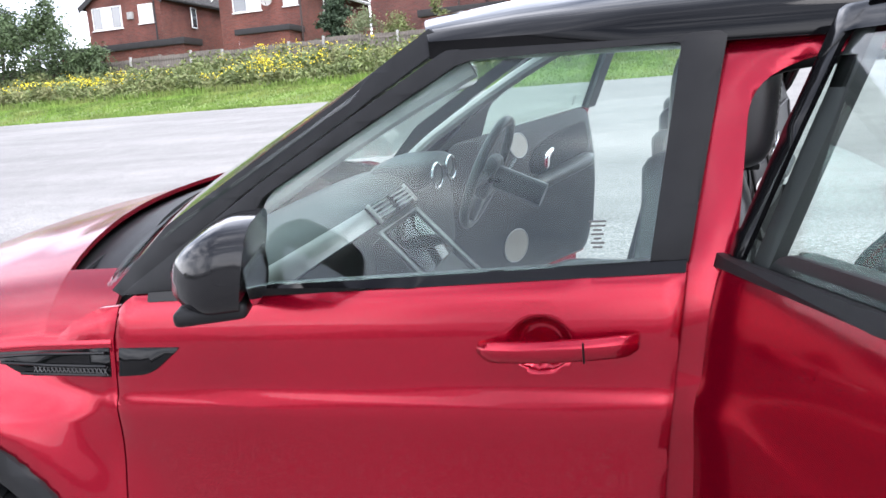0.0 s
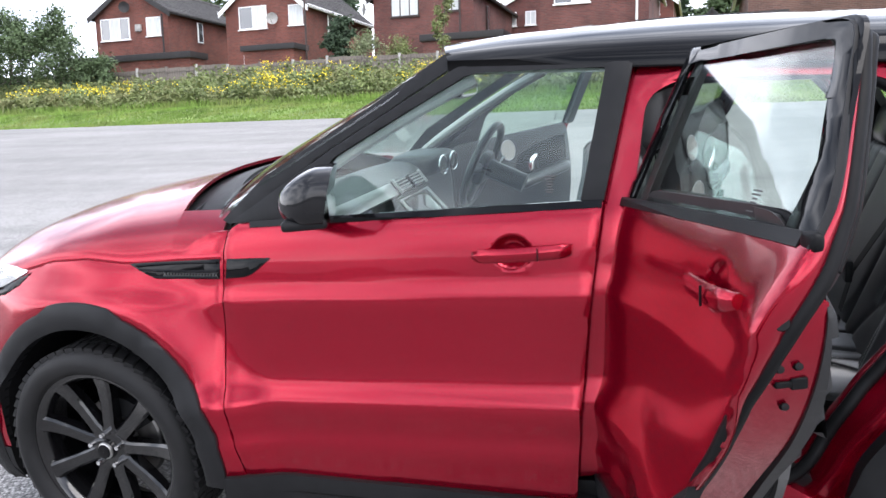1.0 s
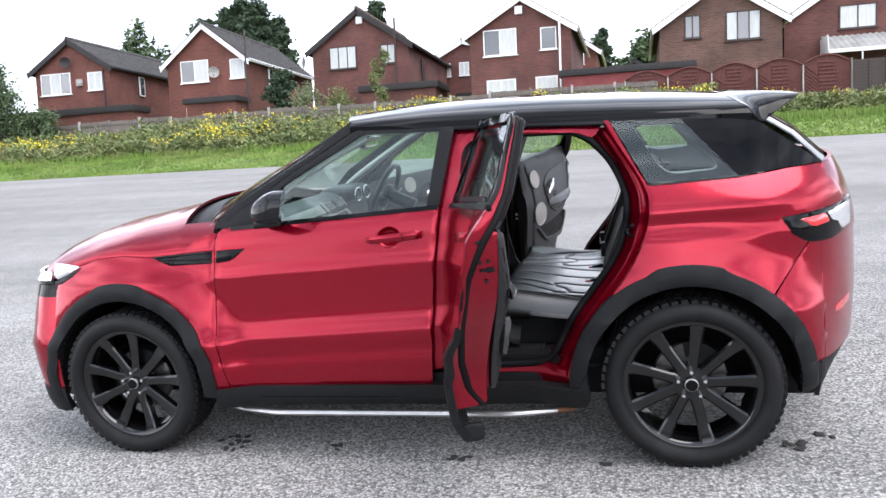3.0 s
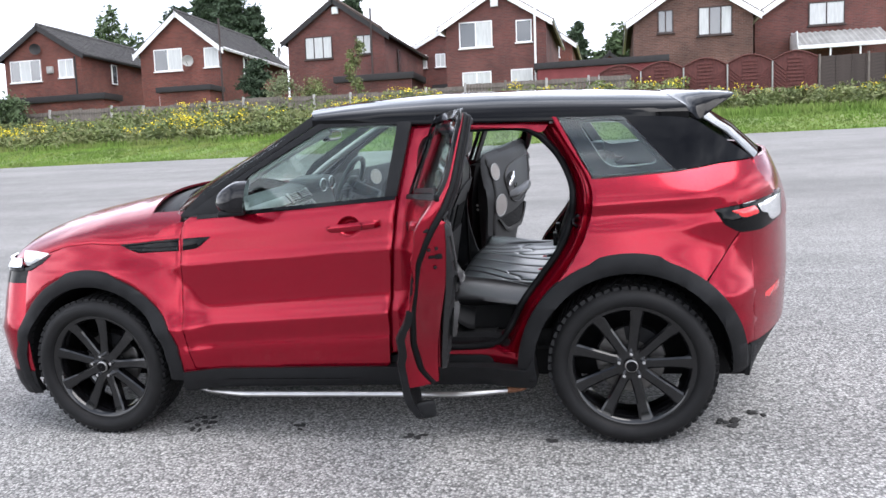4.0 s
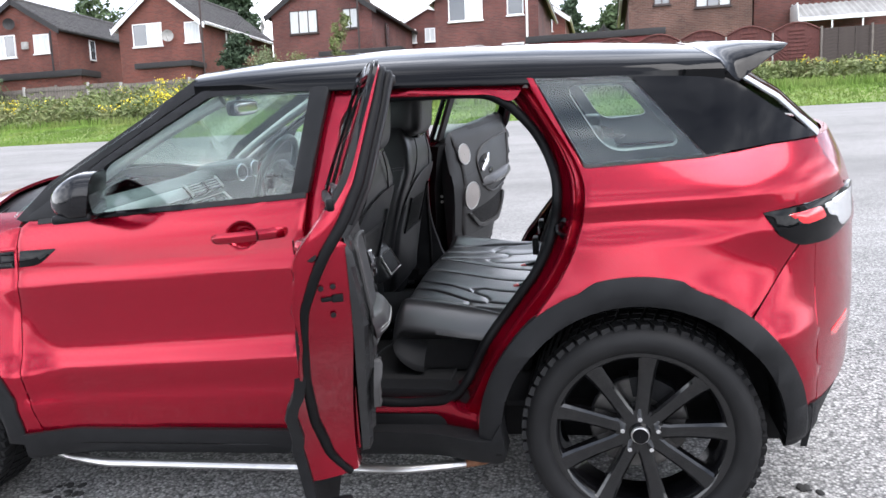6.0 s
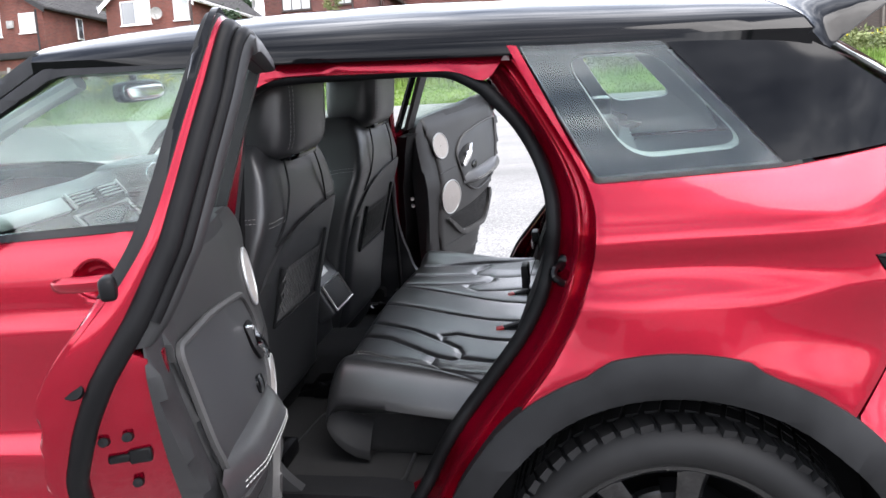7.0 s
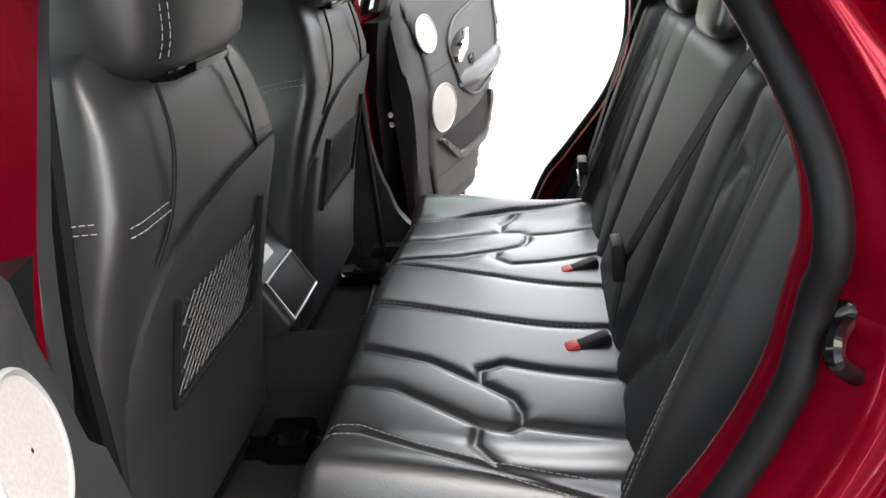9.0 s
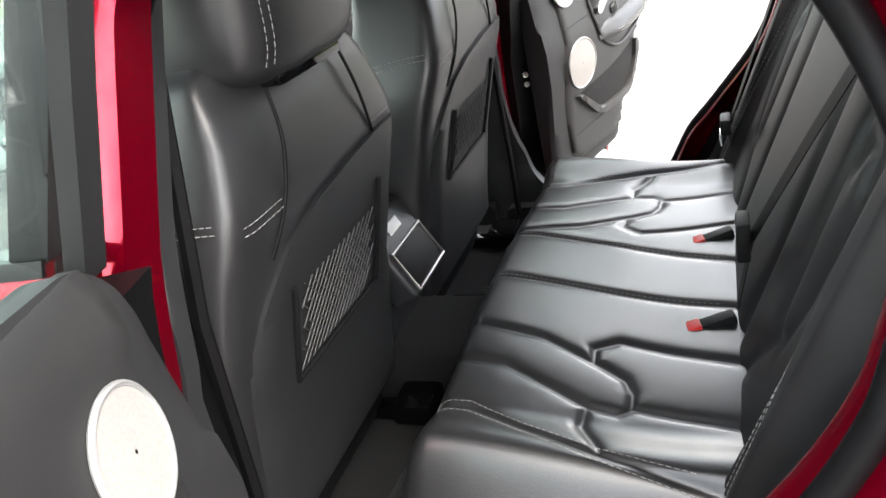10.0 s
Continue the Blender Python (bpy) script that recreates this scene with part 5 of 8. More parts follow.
    on_car(side_part("a_pillar", outline((0.50, 1.112), (0.528, 1.100), (0.846, 1.307), (1.046, 1.418), (1.228, 1.522), (1.185, 1.548), (1.0, 1.436), (0.825, 1.340), (0.63, 1.232)), BLACK_PLASTIC, car, s, "black windscreen pillar", off=-0.004, thick=0.03))
    for x in AXLES:
        build_wheel(x, s)


# bonnet, wings' top, windscreen, roof
def bonnet_line(x):
    return float(np.interp(x, [-0.75, -0.6, -0.42, -0.30, -0.15, 0.0, 0.17, 0.34, 0.515, 0.6], [0.84, 0.87, 0.90, 0.95, 0.988, 1.0, 0.988, 0.998, 1.007, 1.04]))


def bonnet_top(x):
    return float(np.interp(x, [-0.75, -0.73, -0.66, -0.53, -0.39, 0.0, 0.16, 0.45], [0.90, 0.945, 1.0, 1.055, 1.095, 1.155, 1.175, 1.21]))


def plan_width(x, z):
    w = half_width(max(x, -0.36), z)
    if x < -0.36:
        t = (-0.36 - x) / 0.39
        w *= max(0.0, 1 - t ** 2.4) ** 0.42
    return w


def section(x, lo, hi, w, n=28, p=2.6, q=0.62, back=0.0):
    pts = []
    for i in range(n + 1):
        a = -math.pi / 2 + math.pi * i / n
        u = math.sin(a)
        v = w * (abs(u) ** 0.9) * (1 if u > 0 else -1)
        z = lo + (hi - lo) * max(0.0, 1 - abs(v / w) ** p) ** q
        pts.append((x - back * (1 - abs(v / w) ** 2), v, z))
    return pts


xs = [-0.746, -0.742, -0.73, -0.71, -0.67, -0.60, -0.53, -0.45, -0.36] + [-0.30 + 0.05 * i for i in range(13)] + [0.33]
rows = [section(x, bonnet_line(x), bonnet_top(x), plan_width(x, bonnet_line(x)) + 0.001, back=0.0 if x < 0.1 else (x - 0.1) * 0.75) for x in xs]
on_car(part("bonnet", shell(rows, (0, 0, -0.012)), RED, car, "clamshell bonnet in dark red metallic paint"))
for s in (-1, 1):
    rows = []
    for x in [0.325, 0.36, 0.40, 0.44, 0.48, 0.505]:
        sec = section(x, bonnet_line(x), bonnet_top(0.33) - 0.002, plan_width(x, bonnet_line(x)) + 0.001, n=60, back=0.172)
        keep = [q for q in sec if s * q[1] > 0.60]
        rows.append([(q[0], q[1], q[2]) for q in (keep if s < 0 else list(reversed(keep)))][:16])
    k = min(len(r) for r in rows)
    on_car(part("wing_top", shell([r[:k] for r in rows], (0, 0, -0.012)), RED, car))
rows = [section(x, 1.04, 1.135 + 0.03 * t, 0.69, back=0.20) for t, x in enumerate((0.22, 0.34, 0.48))]
on_car(part("scuttle", shell(rows, (0, 0, -0.01)), BLACK_PLASTIC, car, "black plastic scuttle panel"))
for v in (-0.35, 0.25):
    bm = bmesh.new()
    tube(bm, [(0.24, v, 1.13), (0.27, v - 0.15, 1.122), (0.30, v - 0.30, 1.10)], [0.010, 0.008, 0.006], 6)
    on_car(part("wiper", bm, RUBBER, car, "black wiper arm"))
SCREEN = [(0.0, 0.48, 1.13, 0.735), (0.3, 0.66, 1.245, 0.71), (0.6, 0.85, 1.350, 0.675), (0.85, 1.03, 1.45, 0.635), (1.0, 1.18, 1.54, 0.592)]
rows = [section(x + 0.0, z - 0.01, z + 0.05, w, back=0.20 - 0.13 * t, p=2, q=1.0) for t, x, z, w in SCREEN]
g = on_car(part("windscreen", shell(rows, (0.004, 0, -0.005)), GLASS_SCREEN, car, "raked windscreen"))
g.visible_shadow = False
XR = [1.19, 1.205, 1.24, 1.35, 1.55, 1.8, 2.1, 2.4, 2.65, 2.78, 2.86]


def roof_edge(x):
    return float(np.interp(x, [1.1, 1.22, 1.7, 2.36, 2.8, 2.95], [1.530, 1.524, 1.504, 1.474, 1.452, 1.44]))


def roof_top(x):
    return float(np.interp(x, [1.08, 1.2, 1.35, 1.6, 1.9, 2.3, 2.8, 2.95], [1.565, 1.588, 1.603, 1.612, 1.610, 1.592, 1.552, 1.535]))


rows = []
for x in XR:
    lo, hi, w = roof_edge(x), roof_top(x), half_width(x, roof_edge(x)) + 0.004
    us = [-1 + 2 * i / 40 for i in range(41)]
    us = [math.copysign(abs(u) ** 0.6, u) for u in us]
    rows.append([(x - 0.13 * max(0.0, 1 - (x - 1.19) / 0.3) * (1 - u * u) + 0.08 * abs(u) ** 6 * smooth01((x - 2.65) / 0.21), w * u, lo + (hi - lo) * (0.52 * (1 - abs(u) ** 7) ** 0.55 + 0.48 * (1 - u * u))) for u in us])
on_car(part("roof", shell(rows, (0, 0, -0.03)), BLACK_GLOSS, car, "glossy black roof"))
rows = [section(x, roof_edge(x) - 0.03, roof_top(x) - 0.05, half_width(x, roof_edge(x)) - 0.03, p=2.4, q=0.55) for x in XR]
on_car(part("headliner", shell(rows, (0, 0, -0.01)), HEADLINER, car, "pale grey headliner"))
# roof spoiler
rows = []
for x, lo, hi, w in ((2.862, 0, 0, 0), (2.90, 1.436, 1.549, 0.574), (2.95, 1.412, 1.545, 0.566), (2.985, 1.404, 1.541, 0.557), (3.02, 1.424, 1.537, 0.546), (3.06, 1.452, 1.532, 0.532), (3.10, 1.478, 1.527, 0.514), (3.135, 1.495, 1.521, 0.494), (3.15, 1.505, 1.514, 0.486)):
    if not w:
        lo, hi, w = roof_edge(x), roof_top(x) + 0.001, half_width(x, roof_edge(x)) + 0.005
    flat = smooth01((x - 2.86) / 0.2)
    rows.append([(x + 0.002 + 0.08 * abs(u) ** 6 * max(0.0, 1 - (x - 2.862) / 0.14), w * u, lo + (hi - lo) * ((0.52 + 0.40 * flat) * (1 - abs(u) ** 7) ** 0.55 + (0.48 - 0.40 * flat) * (1 - u * u))) for u in us])
on_car(part("roof_spoiler", shell(rows, (-0.012, 0, -0.012)), BLACK_GLOSS, car, "glossy black roof spoiler", 30))


# nose and tail
def nose(z0, z1, length, name, mat, label, x0=-0.42, a0=0, a1=180, off=0.0, n=40, m=8):
    rows = []
    for j in range(m + 1):
        z = z0 + (z1 - z0) * j / m
        L = length(z)
        row = []
        for i in range(n + 1):
            a = radians(a0 + (a1 - a0) * i / n)
            c, sn = math.cos(a), math.sin(a)
            w = half_width(x0, z) + off
            row.append((x0 - (L + off) * abs(sn) ** 0.75, -w * abs(c) ** 0.55 * (1 if c > 0 else -1), z))
        rows.append(row)
    on_car(part(name, shell(rows, (0.02, 0, 0)), mat, car, label))


nose(0.34, 0.80, lambda z: 0.315 - 0.7 * (z - 0.6) ** 2, "front_bumper", RED, "front bumper in dark red metallic paint")
nose(0.20, 0.34, lambda z: 0.25 + 0.18 * (z - 0.2), "bumper_valance", BLACK_PLASTIC, "black plastic lower bumper", off=0.004)
nose(0.80, 0.86, lambda z: 0.29 - 0.3 * (z - 0.8), "grille", BLACK_GLOSS, "black front grille band")
for a0, a1 in ((4, 62), (118, 176)):
    nose(0.865, 0.925, lambda z: 0.285 - 0.5 * (z - 0.85), "headlamp", BLACK_GLOSS, "slim clear headlamp with a dark lower edge", a0=a0, a1=a1, off=0.004, n=16)
for a0, a1 in ((6, 50), (130, 174)):
    nose(0.882, 0.926, lambda z: 0.285 - 0.5 * (z - 0.85), "daylight_strip", LAMP_CLEAR, "clear lamp strip", a0=a0, a1=a1, off=0.009, n=16, m=3)


def tail(z0, z1, length, name, mat, label, x0=2.98, a0=0, a1=180, off=0.0, n=44, m=8, wmin=0.0):
    rows = []
    for j in range(m + 1):
        z = z0 + (z1 - z0) * j / m
        L = length(z)
        row = []
        for i in range(n + 1):
            a = radians(a0 + (a1 - a0) * i / n)
            x = x0 + (3.466 - x0) * math.sin(a)
            row.append((x0 + (x - x0) * L + off * 0.7, -(half_width(x, z) + off) * (1 if a < math.pi / 2 else -1), z))
        rows.append(row)
    return on_car(part(name, shell(rows, (-0.02, 0, 0)), mat, car, label))


tail(0.44, 0.93, lambda z: 1.0 - 0.6 * (z - 0.75) ** 2, "rear_bumper", RED, "rear bumper in dark red metallic paint", x0=3.19)
for s in (-1, 1):
    on_car(side_part("bumper_corner", outline((3.205, 0.928), (3.135, 0.926), (3.065, 0.838), (2.988, 0.742), *arc(2.66, HUB_Z, 0.49, 48, 9, 16), (3.205, 0.437)), RED, car, s, step=0.03))
    on_car(side_part("bumper_foot", outline((3.145, 0.43), (3.20, 0.435), (3.20, 0.35, 0.02), (3.13, 0.305, 0.02), (3.085, 0.31), (3.10, 0.34), (3.14, 0.36)), BLACK_PLASTIC, car, s, off=0.004, thick=0.06, step=0.03))
    on_car(side_part("rear_reflector", outline((3.25, 0.60, 0.008), (3.34, 0.62, 0.008), (3.34, 0.655, 0.008), (3.25, 0.635, 0.008)), LAMP_RED, car, s, "red bumper reflector", off=0.004, thick=0.01, step=0.03))
tail(0.27, 0.44, lambda z: 0.35 + 3.4 * (z - 0.27), "rear_valance", BLACK_PLASTIC, "black plastic lower rear bumper", x0=3.17, off=0.003)
tail(0.925, 1.225, lambda z: 1.0 - 2.1 * (z - 0.925) ** 1.6, "tailgate", RED, "tailgate in dark red metallic paint", x0=3.15, a0=18, a1=162)
for s in (-1, 1):
    lamp = on_car(side_part("tail_lamp", outline((3.02, 1.035), (3.18, 1.045), (3.355, 1.068, 0.01), (3.36, 0.95, 0.015), (3.24, 0.918, 0.02), (3.13, 0.922, 0.03), (3.065, 0.965)), BLACK_GLOSS, car, s, "wrap-round tail lamp with red and clear lenses", off=0.006, thick=0.03, step=0.02))
    side_part("red_lens", outline((3.09, 1.022), (3.205, 1.032, 0.01), (3.225, 0.992, 0.01), (3.15, 0.982, 0.01)), LAMP_RED, lamp, s, off=0.009, thick=0.008, step=0.02)
    side_part("clear_lens", outline((3.21, 1.035, 0.01), (3.345, 1.055, 0.01), (3.35, 0.955, 0.01), (3.29, 0.940, 0.01), (3.265, 0.985, 0.01), (3.235, 0.995)), LAMP_CLEAR, lamp, s, off=0.009, thick=0.008, step=0.02)
rows = [section(x, z, z + 0.02, w, p=2, q=1) for x, z, w in ((2.95, 1.445, 0.53), (3.10, 1.345, 0.56), (3.22, 1.225, 0.58))]
on_car(part("rear_screen", shell([[(a + 0.10 * (1 - (b / 0.58) ** 2), b, c) for a, b, c in r] for r in rows], (-0.004, 0, -0.004)), GLASS_REAR, car, "dark tinted rear window"))
on_car(boxed("underbody", (-0.55, 3.2, -0.62, 0.62, 0.22, 0.40), RUBBER, car, "black underbody", 0.03))
for s in (-1, 1):
    on_car(boxed("side_sill", (0.50, 2.2, min(s * 0.60, s * 0.80), max(s * 0.60, s * 0.80), 0.25, 0.40), RUBBER, car, "", 0.02))


# ---- the cabin ----
def padded(name, dims, mat, parent, label="", p=5.0, cuts=9, m=None, deform=None):
    return part(name, soft(bmesh.new(), dims, p, cuts, m, deform), mat, parent, label, 60)


def seat_back_x(z):
    return float(np.interp(z, [0.45, 0.6, 0.8, 0.95, 1.1, 1.2, 1.26], [1.585, 1.605, 1.645, 1.69, 1.742, 1.748, 1.735]))


def build_front_seat(c):
    seat = empty("front_seat", Matrix.Identity(4), "", "")
    for k in ("label", "category"):
        if k in seat:
            del seat[k]
    seat.parent = car
    seat.matrix_basis = CAR.copy()
    tagged(seat, "black leather front seat with hard back shell")

    def bend(x, y, z):
        zz = 0.885 + z
        t = (z + 0.40) / 0.80
        w = 1.0 - 0.27 * smooth01((t - 0.62) / 0.38) if t > 0.62 else 1.0
        side = 0.035 * smooth01((abs(y) - 0.14) / 0.1) if x < 0 else 0
        return (seat_back_x(zz) - 0.095 + x * (1 - 0.25 * smooth01((t - 0.7) / 0.3)) - side, c + y * w, zz)
    back = padded("backrest", (0.095, 0.275, 0.40), LEATHER_MATT, seat, "black leather backrest", 9, 19, None, bend)

    # hard shell on the back, arched at the top
    def shell_top(v):
        return float(np.interp(v, [-0.26, -0.24, -0.20, -0.14, -0.06, 0.05, 0.15, 0.23, 0.26], [0.80, 0.875, 0.96, 1.02, 1.05, 1.068, 1.077, 1.078, 1.06]))

    pts = [(-0.245, 0.53), (0.245, 0.53)] + [(0.255 - 0.51 * i / 30, shell_top(0.255 - 0.51 * i / 30)) for i in range(31)]
    edge = lambda v: 0.012 - 0.022 * smooth01((abs(v) - 0.20) / 0.055)
    bm = skin(pts, lambda a, b: (seat_back_x(b) + edge(a), c + a, b), lambda a, b: (seat_back_x(b) + edge(a) - 0.03, c + a, b), 0.03, 0.004)
    shellp = part("back_shell", bm, TRIM, seat, "hard plastic back shell")
    # map net in its frame
    q = [(-0.13, 0.80), (0.135, 0.80), (0.135, 0.945), (-0.13, 0.945)]
    bm = skin(outline(*[(a, b, 0.012) for a, b in q]), lambda a, b: (seat_back_x(b) + 0.013, c + a, b), lambda a, b: (seat_back_x(b) + 0.002, c + a, b), 0.05, 0.002)
    net = part("net_pocket", bm, CARPET, shellp, "elastic map net")
    bm = bmesh.new()
    for i in range(-8, 18):
        for sg in (1, -1):
            a0 = -0.13 + 0.018 * i
            p0 = [(a0 + t * 0.145 * 0.9 * sg + (0.13 if sg < 0 else 0), 0.80 + 0.145 * t) for t in (0, 0.25, 0.5, 0.75, 1)]
            p0 = [pt for pt in p0 if -0.13 <= pt[0] <= 0.135]
            if len(p0) > 1:
                tube(bm, [(seat_back_x(b) + 0.017, c + a, b) for a, b in p0], 0.0013, 4)
    part("net", bm, TRIM_GREY, net)
    bm = bmesh.new()
    tube(bm, [(seat_back_x(b) + 0.017, c + a, b) for a, b in ((-0.14, 0.955), (-0.14, 0.79), (0.145, 0.79), (0.145, 0.99))], 0.005, 8)
    part("net_frame", bm, BLACK_PLASTIC, net)
    # headrest with posts
    hx = 1.690
    hd = padded("headrest", (0.098, 0.158, 0.118), LEATHER_MATT, seat, "black leather headrest", 4.2, 11, Matrix.Translation((hx, c, 1.348)), lambda x, y, z: (x + 0.10 * z - 0.22 * y * y, y * (1.02 - 0.35 * max(0, z)), z))
    for v in (-0.055, 0.055):
        bm = bmesh.new()
        tube(bm, [(hx + 0.01, c + v, 1.18), (hx + 0.0, c + v, 1.28)], 0.007, 8)
        part("headrest_post", bm, BLACK_GLOSS, hd)
    # stitched seams
    for dz in (0.0, 0.011):
        for sg in (-1, 1):
            bm = stitches([(seat_back_x(1.09) - 0.185 + 0.16 * i / 10, c + sg * 0.2535, 1.082 + dz + 0.02 * math.sin(math.pi * i / 20)) for i in range(11)])
            part("stitching", bm, STITCH, back)
            part("stitching", stitches([(seat_back_x(1.08) + 0.001 - 0.03 * smooth01((i - 5) / 5) ** 2, c + sg * (0.142 + 0.112 * i / 10), 1.082 + dz) for i in range(11)]), STITCH, back)
    for v in (-0.118, -0.106, 0.106, 0.118):
        vv = v / 1.02
        bm = stitches([(hx + 0.0985 * (1 - (abs(vv) / 0.158) ** 4.2 - (abs(z0) / 0.118) ** 4.2) ** (1 / 4.2) + 0.10 * z0 - 0.22 * vv * vv, c + v * (1 - 0.34 * max(0, z0)), 1.348 + z0) for z0 in [-0.088 + 0.0176 * i for i in range(11)]])
        part("stitching", bm, STITCH, hd)
    boxed("headrest_plate", (hx - 0.01, hx + 0.062, c - 0.085, c + 0.085, 1.226, 1.244), BLACK_GLOSS, hd, "", 0.006)
    for v, w in ((-0.20, 0.05), (0.20, 0.05)):
        boxed("rail_cover", (1.60, 1.69, c + v - w, c + v + w, 0.425, 0.475), BLACK_GLOSS, seat, "", 0.012)
    for v0, v1 in ((-0.20, -0.155), (0.20, 0.155)):
        bm = bmesh.new()
        tube(bm, smooth_path([(seat_back_x(1.02) + 0.0005, c + v0 * 0.86, 1.02), (seat_back_x(1.08) + 0.0005, c + v0 * 0.70, 1.08), (seat_back_x(1.16) - 0.001, c + v0 * 0.56, 1.16), (seat_back_x(1.23) - 0.006, c + v0 * 0.50, 1.23)]), 0.0026, 6)
        part("seam", bm, RUBBER, back)
    # cushion
    padded("cushion", (0.25, 0.25, 0.085), LEATHER_MATT, seat, "black leather seat cushion", 5, 9, Matrix.Translation((1.36, c, 0.62)), lambda x, y, z: (x, y, z + 0.03 * smooth01((abs(y) - 0.15) / 0.1) - 0.05 * x))
    boxed("seat_base", (1.15, 1.56, c - 0.22, c + 0.22, 0.43, 0.55), BLACK_PLASTIC, seat, bevel=0.03)
    for v in (-0.19, 0.19):
        boxed("seat_rail", (1.05, 1.66, c + v - 0.02, c + v + 0.02, 0.42, 0.45), BLACK_GLOSS, seat, bevel=0.005)
    return seat


for c in (-0.36, 0.36):
    build_front_seat(c)


# rear bench: seams drawn as lines on the cushion, (x, v)
FINGER = [(1.80, -0.205), (1.83, -0.211), (1.96, -0.242), (2.07, -0.305), (2.11, -0.333), (2.124, -0.365), (2.124, -0.403), (2.105, -0.417), (2.055, -0.409), (1.98, -0.369), (1.905, -0.330), (1.80, -0.318)]
PANEL_A = [(2.054, -0.297), (2.052, -0.255), (2.093, -0.228), (2.29, -0.272)]
PANEL_B = [(2.124, -0.400), (2.29, -0.428)]
PANEL_C = [(2.055, -0.409), (2.052, -0.456), (2.09, -0.52)]
ROLL = [(1.80, -0.455), (1.87, -0.452), (1.965, -0.492), (2.08, -0.53), (2.29, -0.575)]
LINES = []
for sgn in (-1, 1):
    for ln in (FINGER, PANEL_A, PANEL_B, PANEL_C, ROLL):
        LINES.append([(x, v if sgn < 0 else -v - 0.04) for x, v in ln])
C_LINES = [[(1.79, -0.03), (1.86, -0.036), (2.04, -0.066), (2.29, -0.105)], [(1.79, 0.155), (1.86, 0.15), (2.06, 0.122), (2.29, 0.068)]]


def seam_distance(lines, x, v):
    best = 9.0
    for ln in lines:
        for (x0, v0), (x1, v1) in zip(ln, ln[1:]):
            dx, dv = x1 - x0, v1 - v0
            t = min(1.0, max(0.0, ((x - x0) * dx + (v - v0) * dv) / (dx * dx + dv * dv + 1e-12)))
            d = (x - x0 - dx * t) ** 2 + (v - v0 - dv * t) ** 2
            best = min(best, d)
    return math.sqrt(best)


def bench_top(x, v):
    return float(bench_heights(np.array([x]), np.array([v]))[0])


def ease(t):
    t = np.clip(t, 0, 1)
    return t * t * (3 - 2 * t)


def bench_heights(x, v):
    """Cushion heights at arrays of places: a soft crown in each sewn panel and a thin groove at each seam."""
    z = 0.672 - 0.042 * ease((x - 1.80) / 0.5 * 1.2)
    z = z - 0.035 * np.clip((1.84 - x) / 0.04, 0, 1) ** 2.2
    side = np.clip((np.abs(v) - 0.545) / 0.075, 0, 1)
    z = z - 0.055 * side ** 2 + 0.022 * ease((np.abs(v) - 0.44) / 0.10) * (1 - side)
    d = seam_distances(LINES + C_LINES, x, v)
    z = z + 0.008 * d * d / (d * d + 0.0085 ** 2)
    return z + 0.0008 * np.sin(13 * x + 7 * v) * np.sin(17 * v - 5 * x)


def seam_distances(lines, x, v):
    best = np.full(x.shape, 9.0)
    for ln in lines:
        for (x0, v0), (x1, v1) in zip(ln, ln[1:]):
            dx, dv = x1 - x0, v1 - v0
            t = np.clip(((x - x0) * dx + (v - v0) * dv) / (dx * dx + dv * dv + 1e-12), 0, 1)
            best = np.minimum(best, (x - x0 - dx * t) ** 2 + (v - v0 - dv * t) ** 2)
    return np.sqrt(best)


def on_bench(x, v, up=0.0012):
    return (x + 0.02 * math.sin(6.2 * v * v) * (1 - (x - 1.80) / 0.52), v, bench_top(x, v) + up)


bench = empty("rear_bench", Matrix.Identity(4), "", "")
for k in ("label", "category"):
    if k in bench:
        del bench[k]
tagged(bench, "black leather three-place rear bench")
bench.parent = car
bench.matrix_basis = CAR.copy()
nx, nv = 150, 360
rows = []
for i in range(nx + 1):
    x = 1.80 + 0.52 * i / nx
    vs = np.linspace(-0.62, 0.62, nv + 1)
    zs = bench_heights(np.full(nv + 1, x), vs)
    rows.append([(x + 0.02 * math.sin(3.1 * v * v * 2) * (1 - i / nx), float(v), float(z)) for v, z in zip(vs, zs)])
front = []
for dz, dx in ((0.125, 0.10), (0.118, 0.065), (0.10, 0.035), (0.08, 0.014), (0.05, -0.004), (0.035, -0.008), (0.018, -0.008)):
    front.append([(p[0] + dx, p[1] * (1 - 0.02 * dz), p[2] - dz) for p in rows[0]])
def with_sides(rows):
    full = []
    for r in rows:
        a, b = r[0], r[-1]
        lo = min(0.55, a[2] - 0.03)
        full.append([(a[0], a[1] * 0.80, lo - 0.01), (a[0], a[1] * 0.90, lo), (a[0], a[1] * 0.972, (a[2] + lo) / 2), (a[0], a[1] * 1.004, a[2] - 0.02)] + r + [(b[0], b[1] * 1.004, b[2] - 0.02), (b[0], b[1] * 0.972, (b[2] + lo) / 2), (b[0], b[1] * 0.90, lo), (b[0], b[1] * 0.80, lo - 0.01)])
    bm = grid(full)
    bmesh.ops.recalc_face_normals(bm, faces=bm.faces)
    return bm


